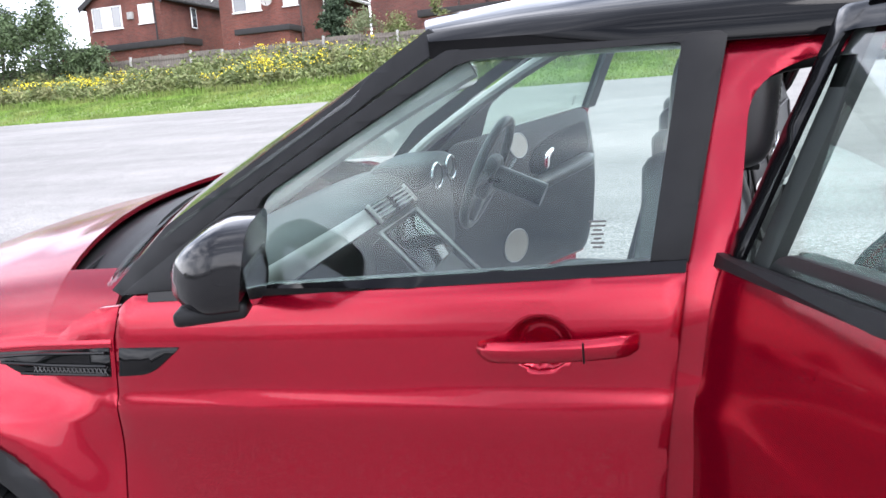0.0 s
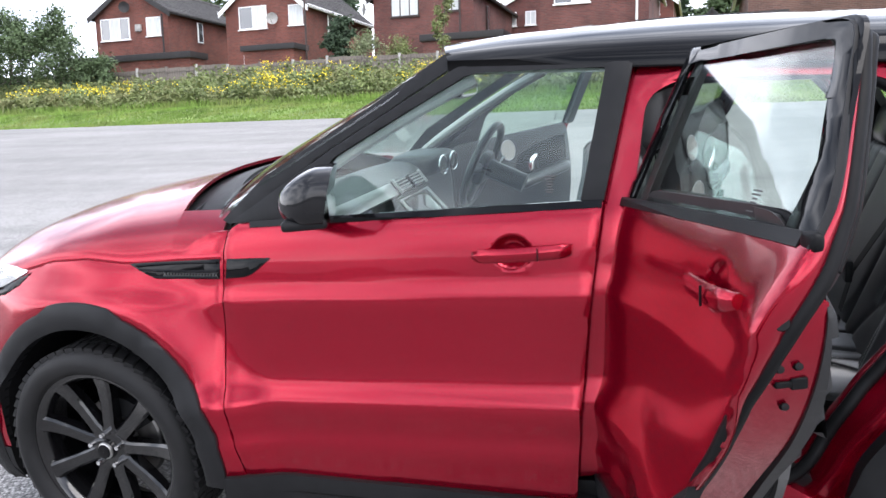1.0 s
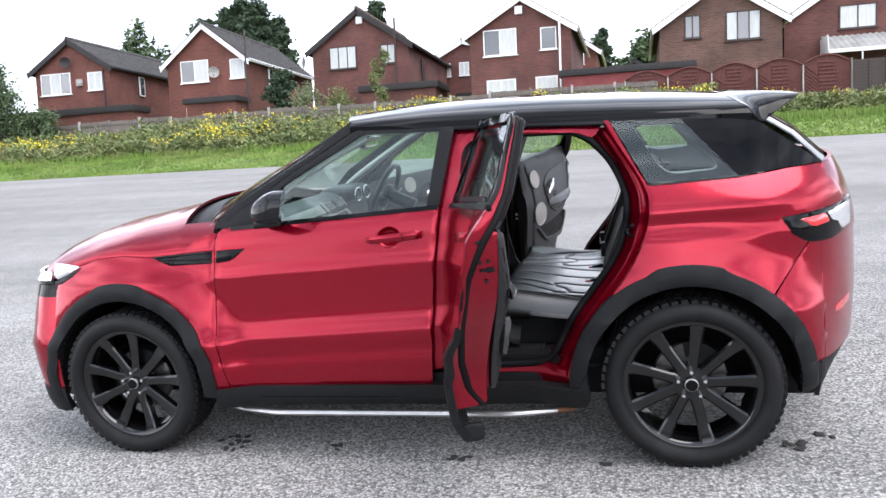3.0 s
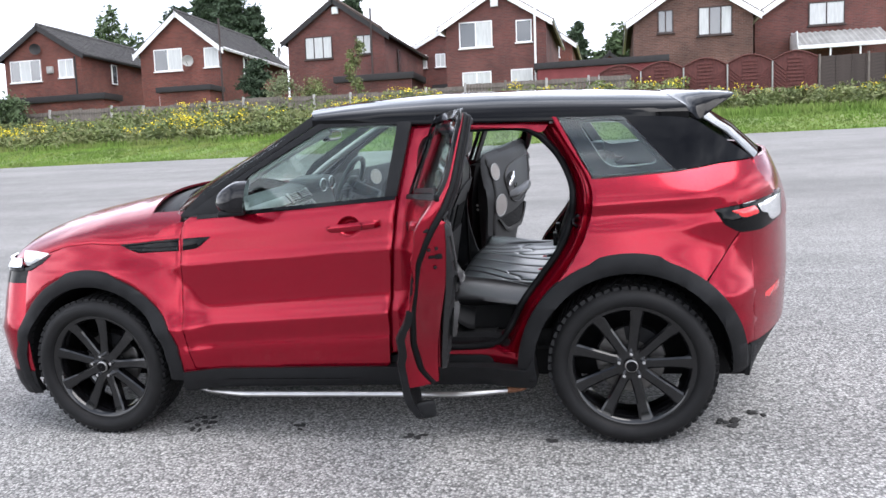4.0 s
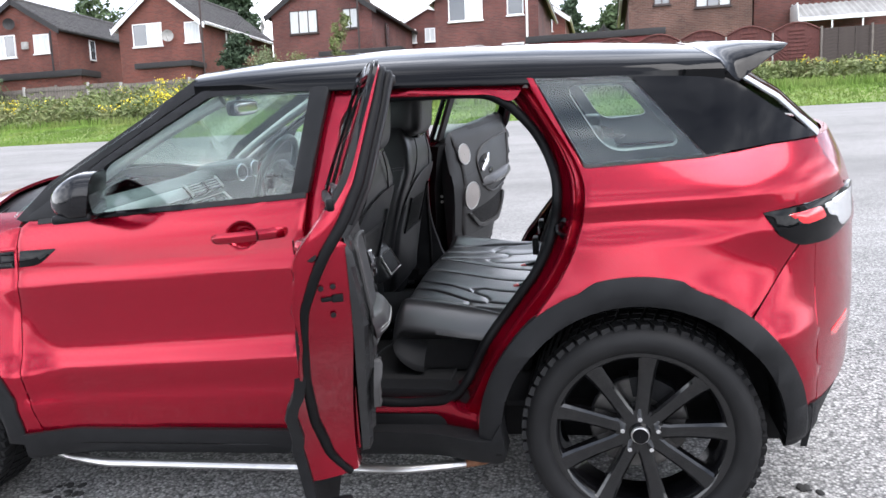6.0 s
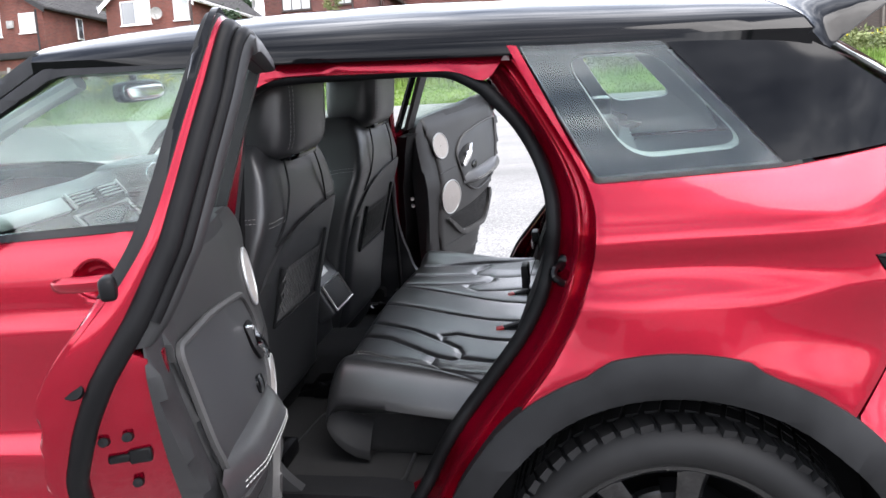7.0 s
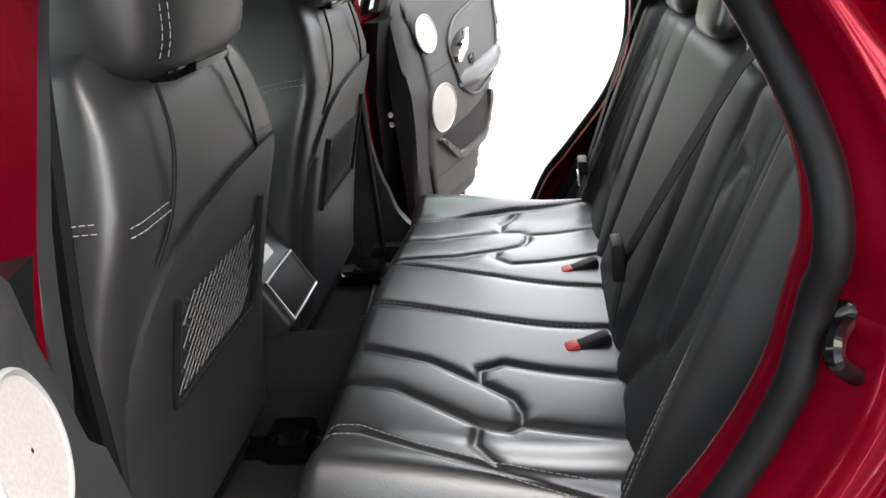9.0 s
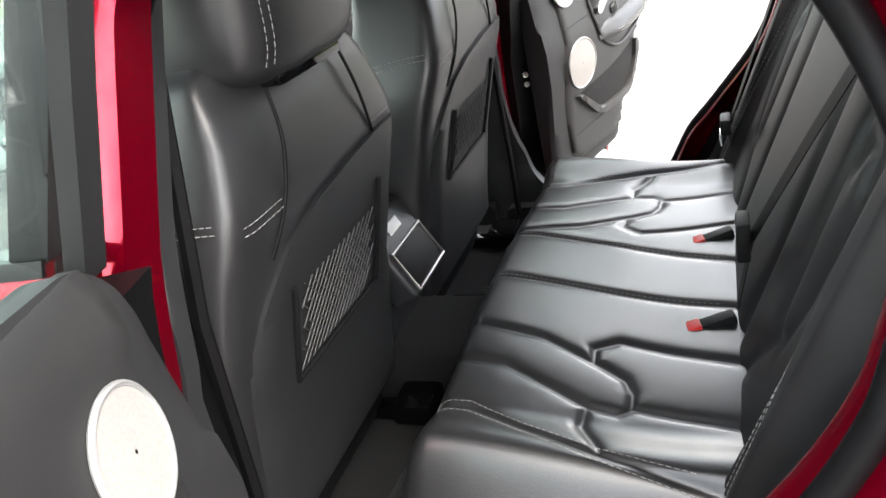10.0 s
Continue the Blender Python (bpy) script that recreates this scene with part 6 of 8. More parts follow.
bm = with_sides([front[-1]] + rows)
cushion = part("cushion", bm, LEATHER, bench, "black leather cushion with sewn panels", 70)
# front face takes the darker leather in place of shade under the edge
part("cushion_front", with_sides(front), LEATHER_SHADED, bench, "leather front of the cushion, coloured darker for its shade", 70)
for sgn in (-1, 1):
    for off in (-0.013, 0.013):
        ln = [(x, (v - off) if sgn < 0 else -(v - off) - 0.04) for x, v in ROLL]
        fine = []
        for (x0, v0), (x1, v1) in zip(ln, ln[1:]):
            fine += [(x0 + (x1 - x0) * k / 8, v0 + (v1 - v0) * k / 8) for k in range(8)]
        part("stitching", stitches([on_bench(x, v) for x, v in fine if x < 2.25]), STITCH, cushion)
    ln = C_LINES[0 if sgn < 0 else 1]
    fine = []
    for (x0, v0), (x1, v1) in zip(ln, ln[1:]):
        fine += [(x0 + (x1 - x0) * k / 8, v0 + (v1 - v0) * k / 8) for k in range(8)]
    for off in (-0.006, 0.006):
        part("stitching", stitches([on_bench(x, v + off) for x, v in fine]), STITCH, cushion)
boxed("bench_base", (1.87, 2.30, -0.56, 0.56, 0.42, 0.57), CARPET, bench, "black carpeted bench base", 0.03, 3)
# piping along the front edge
for dz in (0.035, 0.048):
    part("stitching", stitches([(1.795 + 0.02 * math.sin(3.1 * v * v * 2), v, bench_top(1.80, v) - dz) for v in [-0.60 + 1.20 * k / 60 for k in range(61)]]), STITCH, cushion)

# backrest, leaning back
B_LINES = []
for sgn in (-1, 1):
    B_LINES += [[(sgn * 0.575, 0.0), (sgn * 0.55, 0.22), (sgn * 0.50, 0.55)], [(sgn * 0.455, 0.53), (sgn * 0.44, 0.24), (sgn * 0.415, 0.155), (sgn * 0.385, 0.14), (sgn * 0.36, 0.17), (sgn * 0.345, 0.30), (sgn * 0.335, 0.53)], [(sgn * 0.385, 0.14), (sgn * 0.33, 0.07), (sgn * 0.29, 0.0)], [(sgn * 0.435, 0.40), (sgn * 0.42, 0.435), (sgn * 0.385, 0.435), (sgn * 0.37, 0.40)], [(sgn * 0.20, 0.0), (sgn * 0.195, 0.3), (sgn * 0.185, 0.58)]]


def back_point(v, h):
    d = seam_distance(B_LINES, v, h)
    out = 0.011 * d * d / (d * d + 0.016 ** 2)
    out += 0.035 * smooth01((abs(v) - 0.50) / 0.06) * (1 - smooth01((abs(v) - 0.60) / 0.05)) * (1 - 0.5 * h)
    top = smooth01((h - 0.50) / 0.07)
    out -= 0.05 * top ** 2
    out -= 0.06 * smooth01((abs(v) - 0.60) / 0.06)
    return (2.295 + 0.36 * h - out, v, 0.625 + 0.95 * h)


rows = [[back_point(-0.66 + 1.32 * k / 260, 0.57 * i / 70) for k in range(261)] for i in range(71)]
bm = shell(rows, (0.10, 0, -0.02))
backrest = part("backrest", bm, LEATHER_BACK, bench, "black leather backrest with sewn panels", 60)
for sgn in (-1, 1):
    for off in (0.007, -0.007):
        pts = []
        for (v0, h0), (v1, h1) in zip(B_LINES[0], B_LINES[0][1:]):
            pts += [(v0 + (v1 - v0) * k / 10, h0 + (h1 - h0) * k / 10) for k in range(10)]
        part("stitching", stitches([tuple(Vector(back_point(-sgn * v + off, h)) + Vector((-0.0015, 0, 0))) for v, h in pts]), STITCH, backrest)
    hr = padded("headrest", (0.05, 0.115, 0.07), LEATHER, bench, "black leather headrest", 4, 9, Matrix.Translation((2.525, sgn * 0.36, 1.205)), lambda x, y, z: (x + 0.2 * z, y, z))
padded("headrest", (0.05, 0.10, 0.05), LEATHER, bench, "black leather headrest", 4, 9, Matrix.Translation((2.52, 0.0, 1.185)), lambda x, y, z: (x + 0.2 * z, y, z))


# buckles and belts
def ribbon(pts, w, t=0.0016, flat=(0, 1, 0)):
    rows = []
    for p in pts:
        a = Vector(p) - Vector(flat) * w / 2
        b = Vector(p) + Vector(flat) * w / 2
        rows.append([a, b])
    return shell(rows, (-t, 0, 0))


for v in (-0.160, 0.165):
    bk = boxed("belt_buckle", (2.215, 2.285, v - 0.015, v + 0.015, 0.620, 0.643), BLACK_PLASTIC, bench, "black belt buckle with red button", bevel=0.008, m=Matrix.Translation((2.25, v, 0.65)) @ Matrix.Rotation(radians(-14), 4, "Y") @ Matrix.Rotation(radians(14), 4, "Z") @ Matrix.Translation((-2.25, -v, -0.645)))
    boxed("buckle_button", (2.200, 2.226, v - 0.0155, v + 0.0155, 0.622, 0.645), RED_PLASTIC, bk, "red release button", bevel=0.005, m=Matrix.Translation((2.25, v, 0.65)) @ Matrix.Rotation(radians(-14), 4, "Y") @ Matrix.Rotation(radians(14), 4, "Z") @ Matrix.Translation((-2.25, -v, -0.645)))
belt_pts = [(2.292, -0.13, 0.66), (2.318, -0.15, 0.80), (2.355, -0.20, 0.90), (2.40, -0.265, 1.02), (2.452, -0.335, 1.15), (2.50, -0.36, 1.21)]
b = part("seat_belt", ribbon(belt_pts, 0.047), RUBBER, bench, "black webbing seat belt")
boxed("belt_tongue", (2.292, 2.314, -0.180, -0.120, 0.765, 0.835), BLACK_PLASTIC, b, "belt tongue", bevel=0.006)
fb = part("seat_belt", ribbon([(2.30, 0.56, 0.62), (2.285, 0.555, 0.74), (2.33, 0.57, 0.86), (2.40, 0.59, 1.05), (2.48, 0.60, 1.25)], 0.047), RUBBER, bench, "black webbing seat belt")
boxed("belt_tongue", (2.265, 2.29, 0.525, 0.59, 0.725, 0.765), BLACK_PLASTIC, fb, bevel=0.006)
boxed("belt_clip", (2.262, 2.27, 0.535, 0.58, 0.695, 0.73), CHROME, fb, bevel=0.003)

# floor, tunnel, mats, side linings
on_car(boxed("floor_carpet", (0.45, 2.35, -0.74, 0.74, 0.40, 0.42), CARPET, car, "black carpet floor", 0.004))
bm = bmesh.new()
soft(bm, (0.75, 0.13, 0.13), 5, 7, Matrix.Translation((1.25, 0, 0.42)))
on_car(part("floor_tunnel", bm, CARPET, car))
for sgn in (-1, 1):
    mat_pts = outline((1.62, 0.12, 0.02), (1.70, 0.14, 0.02), (1.73, 0.22, 0.03), (1.68, 0.32, 0.03), (1.66, 0.55, 0.03), (1.70, 0.66, 0.03), (2.02, 0.66, 0.05), (2.02, 0.12, 0.05))
    bm = skin([(a, b) for a, b in mat_pts], lambda a, b: (a, sgn * b, 0.430), lambda a, b: (a, sgn * b, 0.421), 0.1, 0.0)
    mt = on_car(part("floor_mat", bm, CARPET, car, "black carpet mat with a bound edge"))
    bm = bmesh.new()
    tube(bm, [(a, sgn * b, 0.430) for a, b in mat_pts], 0.005, 6, True)
    part("mat_binding", bm, TRIM, mt)
    # trim between seat and rear opening
    pil = outline((2.20, 0.52), (2.40, 0.86, 0.1), (2.445, 1.08, 0.1), (2.36, 1.34), (2.28, 1.43), (2.41, 1.43), (2.54, 1.22), (2.64, 1.18), (2.64, 0.86), (2.50, 0.80), (2.37, 0.70), (2.28, 0.60))
    on_car(side_part("pillar_lining", pil, TRIM, car, sgn, "dark pillar lining", off=-0.150, thick=0.03))
    on_car(side_part("front_sill_lining", outline((0.62, 0.42), (0.62, 0.48, 0.02), (1.58, 0.48, 0.02), (1.58, 0.42)), BLACK_PLASTIC, car, sgn, off=-0.085, thick=0.08))
    on_car(side_part("sill_lining", outline((1.62, 0.42), (1.62, 0.47, 0.02), (2.12, 0.47, 0.02), (2.12, 0.42)), BLACK_PLASTIC, car, sgn, off=-0.085, thick=0.08))
    on_car(side_part("pillar_trim", outline((1.50, 0.42), (1.52, 0.55, 0.1), (1.60, 0.85, 0.2), (1.65, 1.15), (1.68, 1.46), (1.715, 1.44), (1.69, 1.15), (1.665, 0.80, 0.1), (1.71, 0.56, 0.1), (1.80, 0.47, 0.06), (1.84, 0.42)), TRIM, car, sgn, "dark pillar trim", off=-0.095, thick=0.03))
    bm = bmesh.new()
    tube(bm, [(1.685, sgn * 0.575, 1.30), (1.675, sgn * 0.645, 1.0), (1.665, sgn * 0.675, 0.62), (1.66, sgn * 0.675, 0.46)], 0.010, 6)
    on_car(part("pillar_belt", bm, RUBBER, car))
    # striker on the jamb
    lean = Matrix.Rotation(radians(-28), 4, "Y")
    bm = soft(bmesh.new(), (0.020, 0.012, 0.044), 3.2, 7, Matrix.Translation((2.460, sgn * 0.694, 0.985)) @ lean)
    soft(bm, (0.016, 0.014, 0.018), 2.6, 5, Matrix.Translation((2.472, sgn * 0.696, 0.950)) @ lean)
    st = on_car(part("striker_plate", bm, BLACK_GLOSS, car, "black door striker"))
    bm = bmesh.new()
    tube(bm, smooth_path([(2.474, sgn * 0.700, 0.965), (2.452, sgn * 0.726, 0.970), (2.428, sgn * 0.734, 0.990), (2.430, sgn * 0.722, 1.006), (2.448, sgn * 0.698, 1.008)], 4), 0.0085, 8)
    part("striker_loop", bm, BLACK_GLOSS, st)
    for z in (0.86, 0.83):
        bm = bmesh.new()
        spin(bm, [(0.0005, sgn * 0.006), (0.006, sgn * 0.005), (0.009, sgn * 0.0)], 10, centre=(1.725, sgn * 0.775, z))
        on_car(part("hinge_bolt", bm, STEEL, car))
on_car(boxed("bulkhead", (0.40, 0.45, -0.72, 0.72, 0.40, 1.05), CARPET, car, "", 0.01))
on_car(boxed("boot_floor", (2.50, 3.15, -0.60, 0.60, 0.42, 0.72), CARPET, car, "", 0.02))
on_car(boxed("parcel_shelf", (2.64, 3.10, -0.58, 0.58, 1.08, 1.10), TRIM, car, "", 0.008))

# dashboard
dash = on_car(padded("dashboard", (0.20, 0.72, 0.19), TRIM, car, "dark grey dashboard", 5, 13, Matrix.Translation((0.585, 0, 0.915)), lambda x, y, z: (x, y, z + 0.05 * smooth01((y - 0.1) / 0.15) * (1 if z > 0 else 0) * smooth01((x + 0.1) / 0.2) * (1 - smooth01((y - 0.55) / 0.1)))))
padded("instrument_hood", (0.11, 0.17, 0.05), TRIM, dash, "", 4, 7, Matrix.Translation((0.72, 0.37, 1.115)))
for v in (0.30, 0.44):
    bm = bmesh.new()
    tube(bm, [(0.835, v + 0.05 * math.cos(a), 1.11 + 0.04 * math.sin(a)) for a in [2 * math.pi * k / 28 for k in range(28)]], 0.004, 6, True)
    part("dial_ring", bm, CHROME, dash, "bright instrument ring")
VENT = Matrix.Translation((0.79, 0, 1.085)) @ Matrix.Rotation(radians(-38), 4, "Y")
for v in (-0.065, 0.075):
    vent = boxed("air_vent", (-0.02, 0.012, v - 0.058, v + 0.058, -0.03, 0.03), BLACK_GLOSS, dash, "", 0.008, m=VENT)
    for i in range(4):
        boxed("vent_slat", (0.008, 0.018, v - 0.05, v + 0.05, -0.020 + 0.0125 * i, -0.016 + 0.0125 * i), STEEL, vent, "", 0.001, m=VENT)
    boxed("vent_edge", (0.008, 0.02, v + (-0.063 if v < 0 else 0.055), v + (-0.055 if v < 0 else 0.063), -0.032, 0.032), STEEL, vent, "", 0.003, m=VENT)
TILTED = Matrix.Translation((0.85, 0, 1.0)) @ Matrix.Rotation(radians(-42), 4, "Y")
boxed("touch_screen", (-0.012, 0.004, -0.11, 0.11, -0.12, 0.045), BLACK_GLOSS, dash, "dark touch screen", 0.004, m=TILTED)
bm = bmesh.new()
tube(bm, [TILTED @ Vector((0.004, v, z)) for v, z in ((-0.135, -0.24), (-0.135, 0.055), (0.135, 0.055), (0.135, -0.24))], 0.0065, 8)
part("screen_bezel", bm, STEEL, dash, "bright metal bezel")
boxed("centre_stack", (-0.16, -0.014, -0.13, 0.13, -0.30, 0.05), TRIM, dash, "dark centre stack", 0.01, m=TILTED)
boxed("dash_trim_strip", (-0.012, 0.008, -0.68, -0.135, -0.028, 0.028), STEEL, dash, "satin metal strip", 0.006, m=VENT)
for sgn in (-1, 1):
    bm = bmesh.new()
    tube(bm, smooth_path([(0.58, sgn * 0.665, 1.10), (0.71, sgn * 0.635, 1.19), (0.90, sgn * 0.60, 1.30), (1.08, sgn * 0.56, 1.395), (1.24, sgn * 0.52, 1.47)]), 0.03, 10, squash=0.7)
    on_car(part("pillar_cover", bm, HEADLINER, car, "pale grey windscreen pillar cover"))
con = on_car(padded("centre_console", (0.38, 0.12, 0.17), TRIM, car, "black centre console with rear vents", 7, 7, Matrix.Translation((1.20, 0.0, 0.60)), lambda x, y, z: (x, y, z + (0.05 if z > 0 else 0) * smooth01((-x) / 0.3))))
RC = Matrix.Translation((1.612, 0.0, 0.745)) @ Matrix.Rotation(radians(-28), 4, "Y")
boxed("console_rear", (-0.06, 0.012, -0.088, 0.088, -0.10, 0.085), TRIM, con, "grey console rear panel", 0.014, 3, RC)
boxed("vent_pocket", (0.008, 0.016, -0.072, 0.072, -0.085, 0.0), RUBBER, con, "", 0.006, m=RC)
bm = bmesh.new()
tube(bm, [RC @ Vector((0.016, v, z)) for v, z in ((-0.075, -0.088), (0.075, -0.088), (0.075, 0.003), (-0.075, 0.003))], 0.004, 6, True)
part("pocket_rim", bm, STEEL, con)
boxed("switch_label", (0.010, 0.016, -0.03, 0.022, 0.03, 0.055), WHITE, con, "small white switch panel", 0.002, m=RC)
padded("console_lid", (0.13, 0.10, 0.035), LEATHER_MATT, con, "padded armrest lid", 5, 7, Matrix.Translation((1.44, 0.0, 0.83)))

# steering wheel
SW = Matrix.Translation((0.985, 0.37, 1.095)) @ Matrix.Rotation(radians(-65), 4, "Y")
bm = bmesh.new()
tube(bm, [(0.182 * math.cos(a), 0.182 * math.sin(a), 0) for a in [2 * math.pi * k / 48 for k in range(48)]], 0.0165, 12, True)
bmesh.ops.transform(bm, matrix=SW, verts=bm.verts)
wheel_s = on_car(part("steering_wheel", bm, LEATHER_MATT, car, "black leather steering wheel with bright spokes"))
bm = bmesh.new()
soft(bm, (0.075, 0.07, 0.025), 3.5, 7, SW @ Matrix.Translation((-0.01, 0, -0.01)))
part("wheel_boss", bm, TRIM, wheel_s)
for ang in (90, -90, 180):
    bm = bmesh.new()
    a = radians(ang)
    tube(bm, [SW @ Vector((0.06 * math.cos(a), 0.06 * math.sin(a), -0.004)), SW @ Vector((0.175 * math.cos(a), 0.175 * math.sin(a), 0.0))], [0.022, 0.013], 8)
    part("wheel_spoke", bm, STEEL if ang == 180 else TRIM, wheel_s)
bm = bmesh.new()
tube(bm, [SW @ Vector((0, 0, -0.02)), SW @ Vector((0, 0, -0.2))], 0.04, 10)
part("steering_column", bm, TRIM, wheel_s)
for sg in (-1, 1):
    bm = bmesh.new()
    tube(bm, [SW @ Vector((0, sg * 0.04, -0.05)), SW @ Vector((0.03, sg * 0.17, -0.045))], [0.008, 0.006], 8)
    part("column_stalk", bm, BLACK_GLOSS, wheel_s)
mirr = on_car(padded("interior_mirror", (0.02, 0.12, 0.035), BLACK_GLOSS, car, "black interior mirror", 4, 5, Matrix.Translation((1.04, 0.0, 1.43))))
bm = bmesh.new()
soft(bm, (0.004, 0.108, 0.028), 4, 5, Matrix.Translation((1.061, 0.0, 1.43)))
part("mirror_glass", bm, CHROME, mirr)
bm = bmesh.new()
tube(bm, [(1.03, 0, 1.45), (1.02, 0, 1.52)], 0.012, 8)
part("mirror_stem", bm, BLACK_PLASTIC, mirr)

# print on the window corners, as plain bars
for nm, x0, z0, n in (("front", 1.485, 1.215, 7), ("rear", 2.27, 1.235, 6)):
    for s in (-1, 1):
        door = [o for o in car.children if o.name.startswith(nm + "_door") and (o.data.vertices[0].co.y > 0) == (s > 0)][0]
        for i in range(n):
            w = (0.028, 0.026, 0.014, 0.020, 0.012, 0.022, 0.016)[i]
            bm = bmesh.new()
            box(bm, x0 - w / 2, x0 + w / 2, -0.0004, 0.0004, z0 - 0.0065 * i - 0.0014, z0 - 0.0065 * i + 0.0014)
            for v in bm.verts:
                v.co.y += s * (half_width(v.co.x, v.co.z) - 0.0105)
            part("window_print", bm, TRIM_GREY, door)


# the body is drawn 1.72 m wide over its tyres; ease it out to its full width
for ob in car.children_recursive:
    above = [p.name.split(".")[0] for p in (ob.parent, ob.parent.parent, ob.parent.parent.parent if ob.parent.parent else None) if p]
    if ob.type == "MESH" and "wheel" not in above and "rear_bench" not in above:
        ob.data.transform(Matrix.Diagonal((1, WIDE, 1, 1)))


# ---- houses ----
def build_house(name, x0, x1, y, zb, ze, za, depth, brick, roof_mat, label, windows=(), white_trim=True, apex=None, overhang=0.25, frame_mat=None):
    """A two-storey house with its gable towards the car park."""
    xa = (x0 + x1) / 2 if apex is None else apex
    h = empty(name, pose(xa, y, zb), label, "house")
    fm = frame_mat or WHITE
    X0, X1, Z, A = x0 - xa, x1 - xa, ze - zb, za - zb
    bm = bmesh.new()
    f = [bm.verts.new(p) for p in ((X0, 0, -1.5), (X1, 0, -1.5), (X1, 0, Z), (0, 0, A), (X0, 0, Z))]
    b = [bm.verts.new((v.co.x, depth, v.co.z)) for v in f]
    bm.faces.new(f), bm.faces.new(list(reversed(b)))
    for i in range(5):
        j = (i + 1) % 5
        bm.faces.new((f[j], f[i], b[i], b[j]))
    bmesh.ops.recalc_face_normals(bm, faces=bm.faces)
    part("wall", bm, brick, h, flat=True)
    slope = [((X0, Z), (0, A)), ((0, A), (X1, Z))]
    for k, (p, q) in enumerate(slope):
        bm = bmesh.new()
        d = Vector((q[0] - p[0], 0, q[1] - p[1]))
        L = d.length
        d.normalize()
        nrm = Vector((-d.z, 0, d.x))
        ex0, ex1 = (overhang * 1.6, 0.06) if k == 0 else (0.06, overhang * 1.6)
        n = max(6, int((L + ex0 + ex1) / 0.26))
        rows = []
        for i in range(n + 1):
            a = -ex0 + (L + ex0 + ex1) * i / n
            for lift in ((0.115, 0.15) if k == 0 else (0.15, 0.115)):
                o = Vector((p[0], 0, p[1])) + d * a + nrm * lift
                rows.append([(o.x, -overhang, o.z), (o.x, depth + overhang, o.z)])
        bm.free()
        bm = shell(rows, (0, 0, -0.05))
        part("roof", bm, roof_mat, h, flat=True)
        bm = bmesh.new()
        s0, s1 = Vector((p[0], 0, p[1])) - d * ex0, Vector((p[0], 0, p[1])) + d * (L + (ex1 if k else 0.02))
        for yy in (-overhang - 0.02,):
            vs = []
            for pt in (s0, s1):
                for dz in (-0.20, 0.10):
                    for y2 in (yy, yy + 0.03):
                        vs.append(bm.verts.new((pt.x, y2, pt.z + dz + 0.0)))
            for face in ((0, 1, 3, 2), (4, 6, 7, 5), (0, 2, 6, 4), (1, 5, 7, 3), (0, 4, 5, 1), (2, 3, 7, 6)):
                bm.faces.new([vs[t] for t in face])
        bmesh.ops.recalc_face_normals(bm, faces=bm.faces)
        part("bargeboard", bm, WHITE if white_trim else DARK_WOOD, h, flat=True)
        # gutter along the eave
        xe = (X0 - overhang * 1.3) if k == 0 else (X1 + overhang * 1.3)
        ob = boxed("gutter", (xe - 0.07, xe + 0.07, -overhang, depth, Z - 0.22, Z - 0.06), WHITE if white_trim else DARK_WOOD, h, bevel=0.02)
    bm = bmesh.new()
    tube(bm, [(0, -overhang, A + 0.15), (0, depth + overhang, A + 0.15)], 0.12, 8)
    part("ridge", bm, roof_mat, h)
    for w in windows:
        build_window(h, w[0] - xa, w[1] - xa, w[2] - zb, w[3] - zb, w[4] if len(w) > 4 else 2, fm, w[5] if len(w) > 5 else 0.5)
    return h


def build_window(h, x0, x1, z0, z1, lights, fm, curtain=0.5, y=0.0):
    """A casement window: frame, sill, panes and a curtain behind."""
    t = 0.055
    bm = bmesh.new()
    loops = []
    for yy, ins in ((y + 0.02, 0), (y - 0.05, 0), (y - 0.05, t), (y + 0.02, t)):
        loops.append([bm.verts.new(q) for q in ((x0 + ins, yy, z0 + ins), (x1 - ins, yy, z0 + ins), (x1 - ins, yy, z1 - ins), (x0 + ins, yy, z1 - ins))])
    for a, b in zip(loops, loops[1:]):
        for k in range(4):
            bm.faces.new((a[k], a[(k + 1) % 4], b[(k + 1) % 4], b[k]))
    bmesh.ops.recalc_face_normals(bm, faces=bm.faces)
    w = part("window", bm, fm, h, flat=True)
    for i in range(1, lights):
        xm = x0 + (x1 - x0) * i / lights
        boxed("mullion", (xm - t / 2, xm + t / 2, y - 0.048, y + 0.018, z0 + t, z1 - t), fm, w, bevel=0)
    boxed("window_sill", (x0 - 0.06, x1 + 0.06, y - 0.11, y + 0.0, z0 - 0.06, z0), fm, w, bevel=0.008)
    for i in range(lights):
        a = x0 + (x1 - x0) * i / lights + t / 2
        b = x0 + (x1 - x0) * (i + 1) / lights - t / 2
        boxed("pane", (a, b, y - 0.028, y - 0.022, z0 + t, z1 - t), CURTAIN if random.random() < curtain else PANE, w, bevel=0)


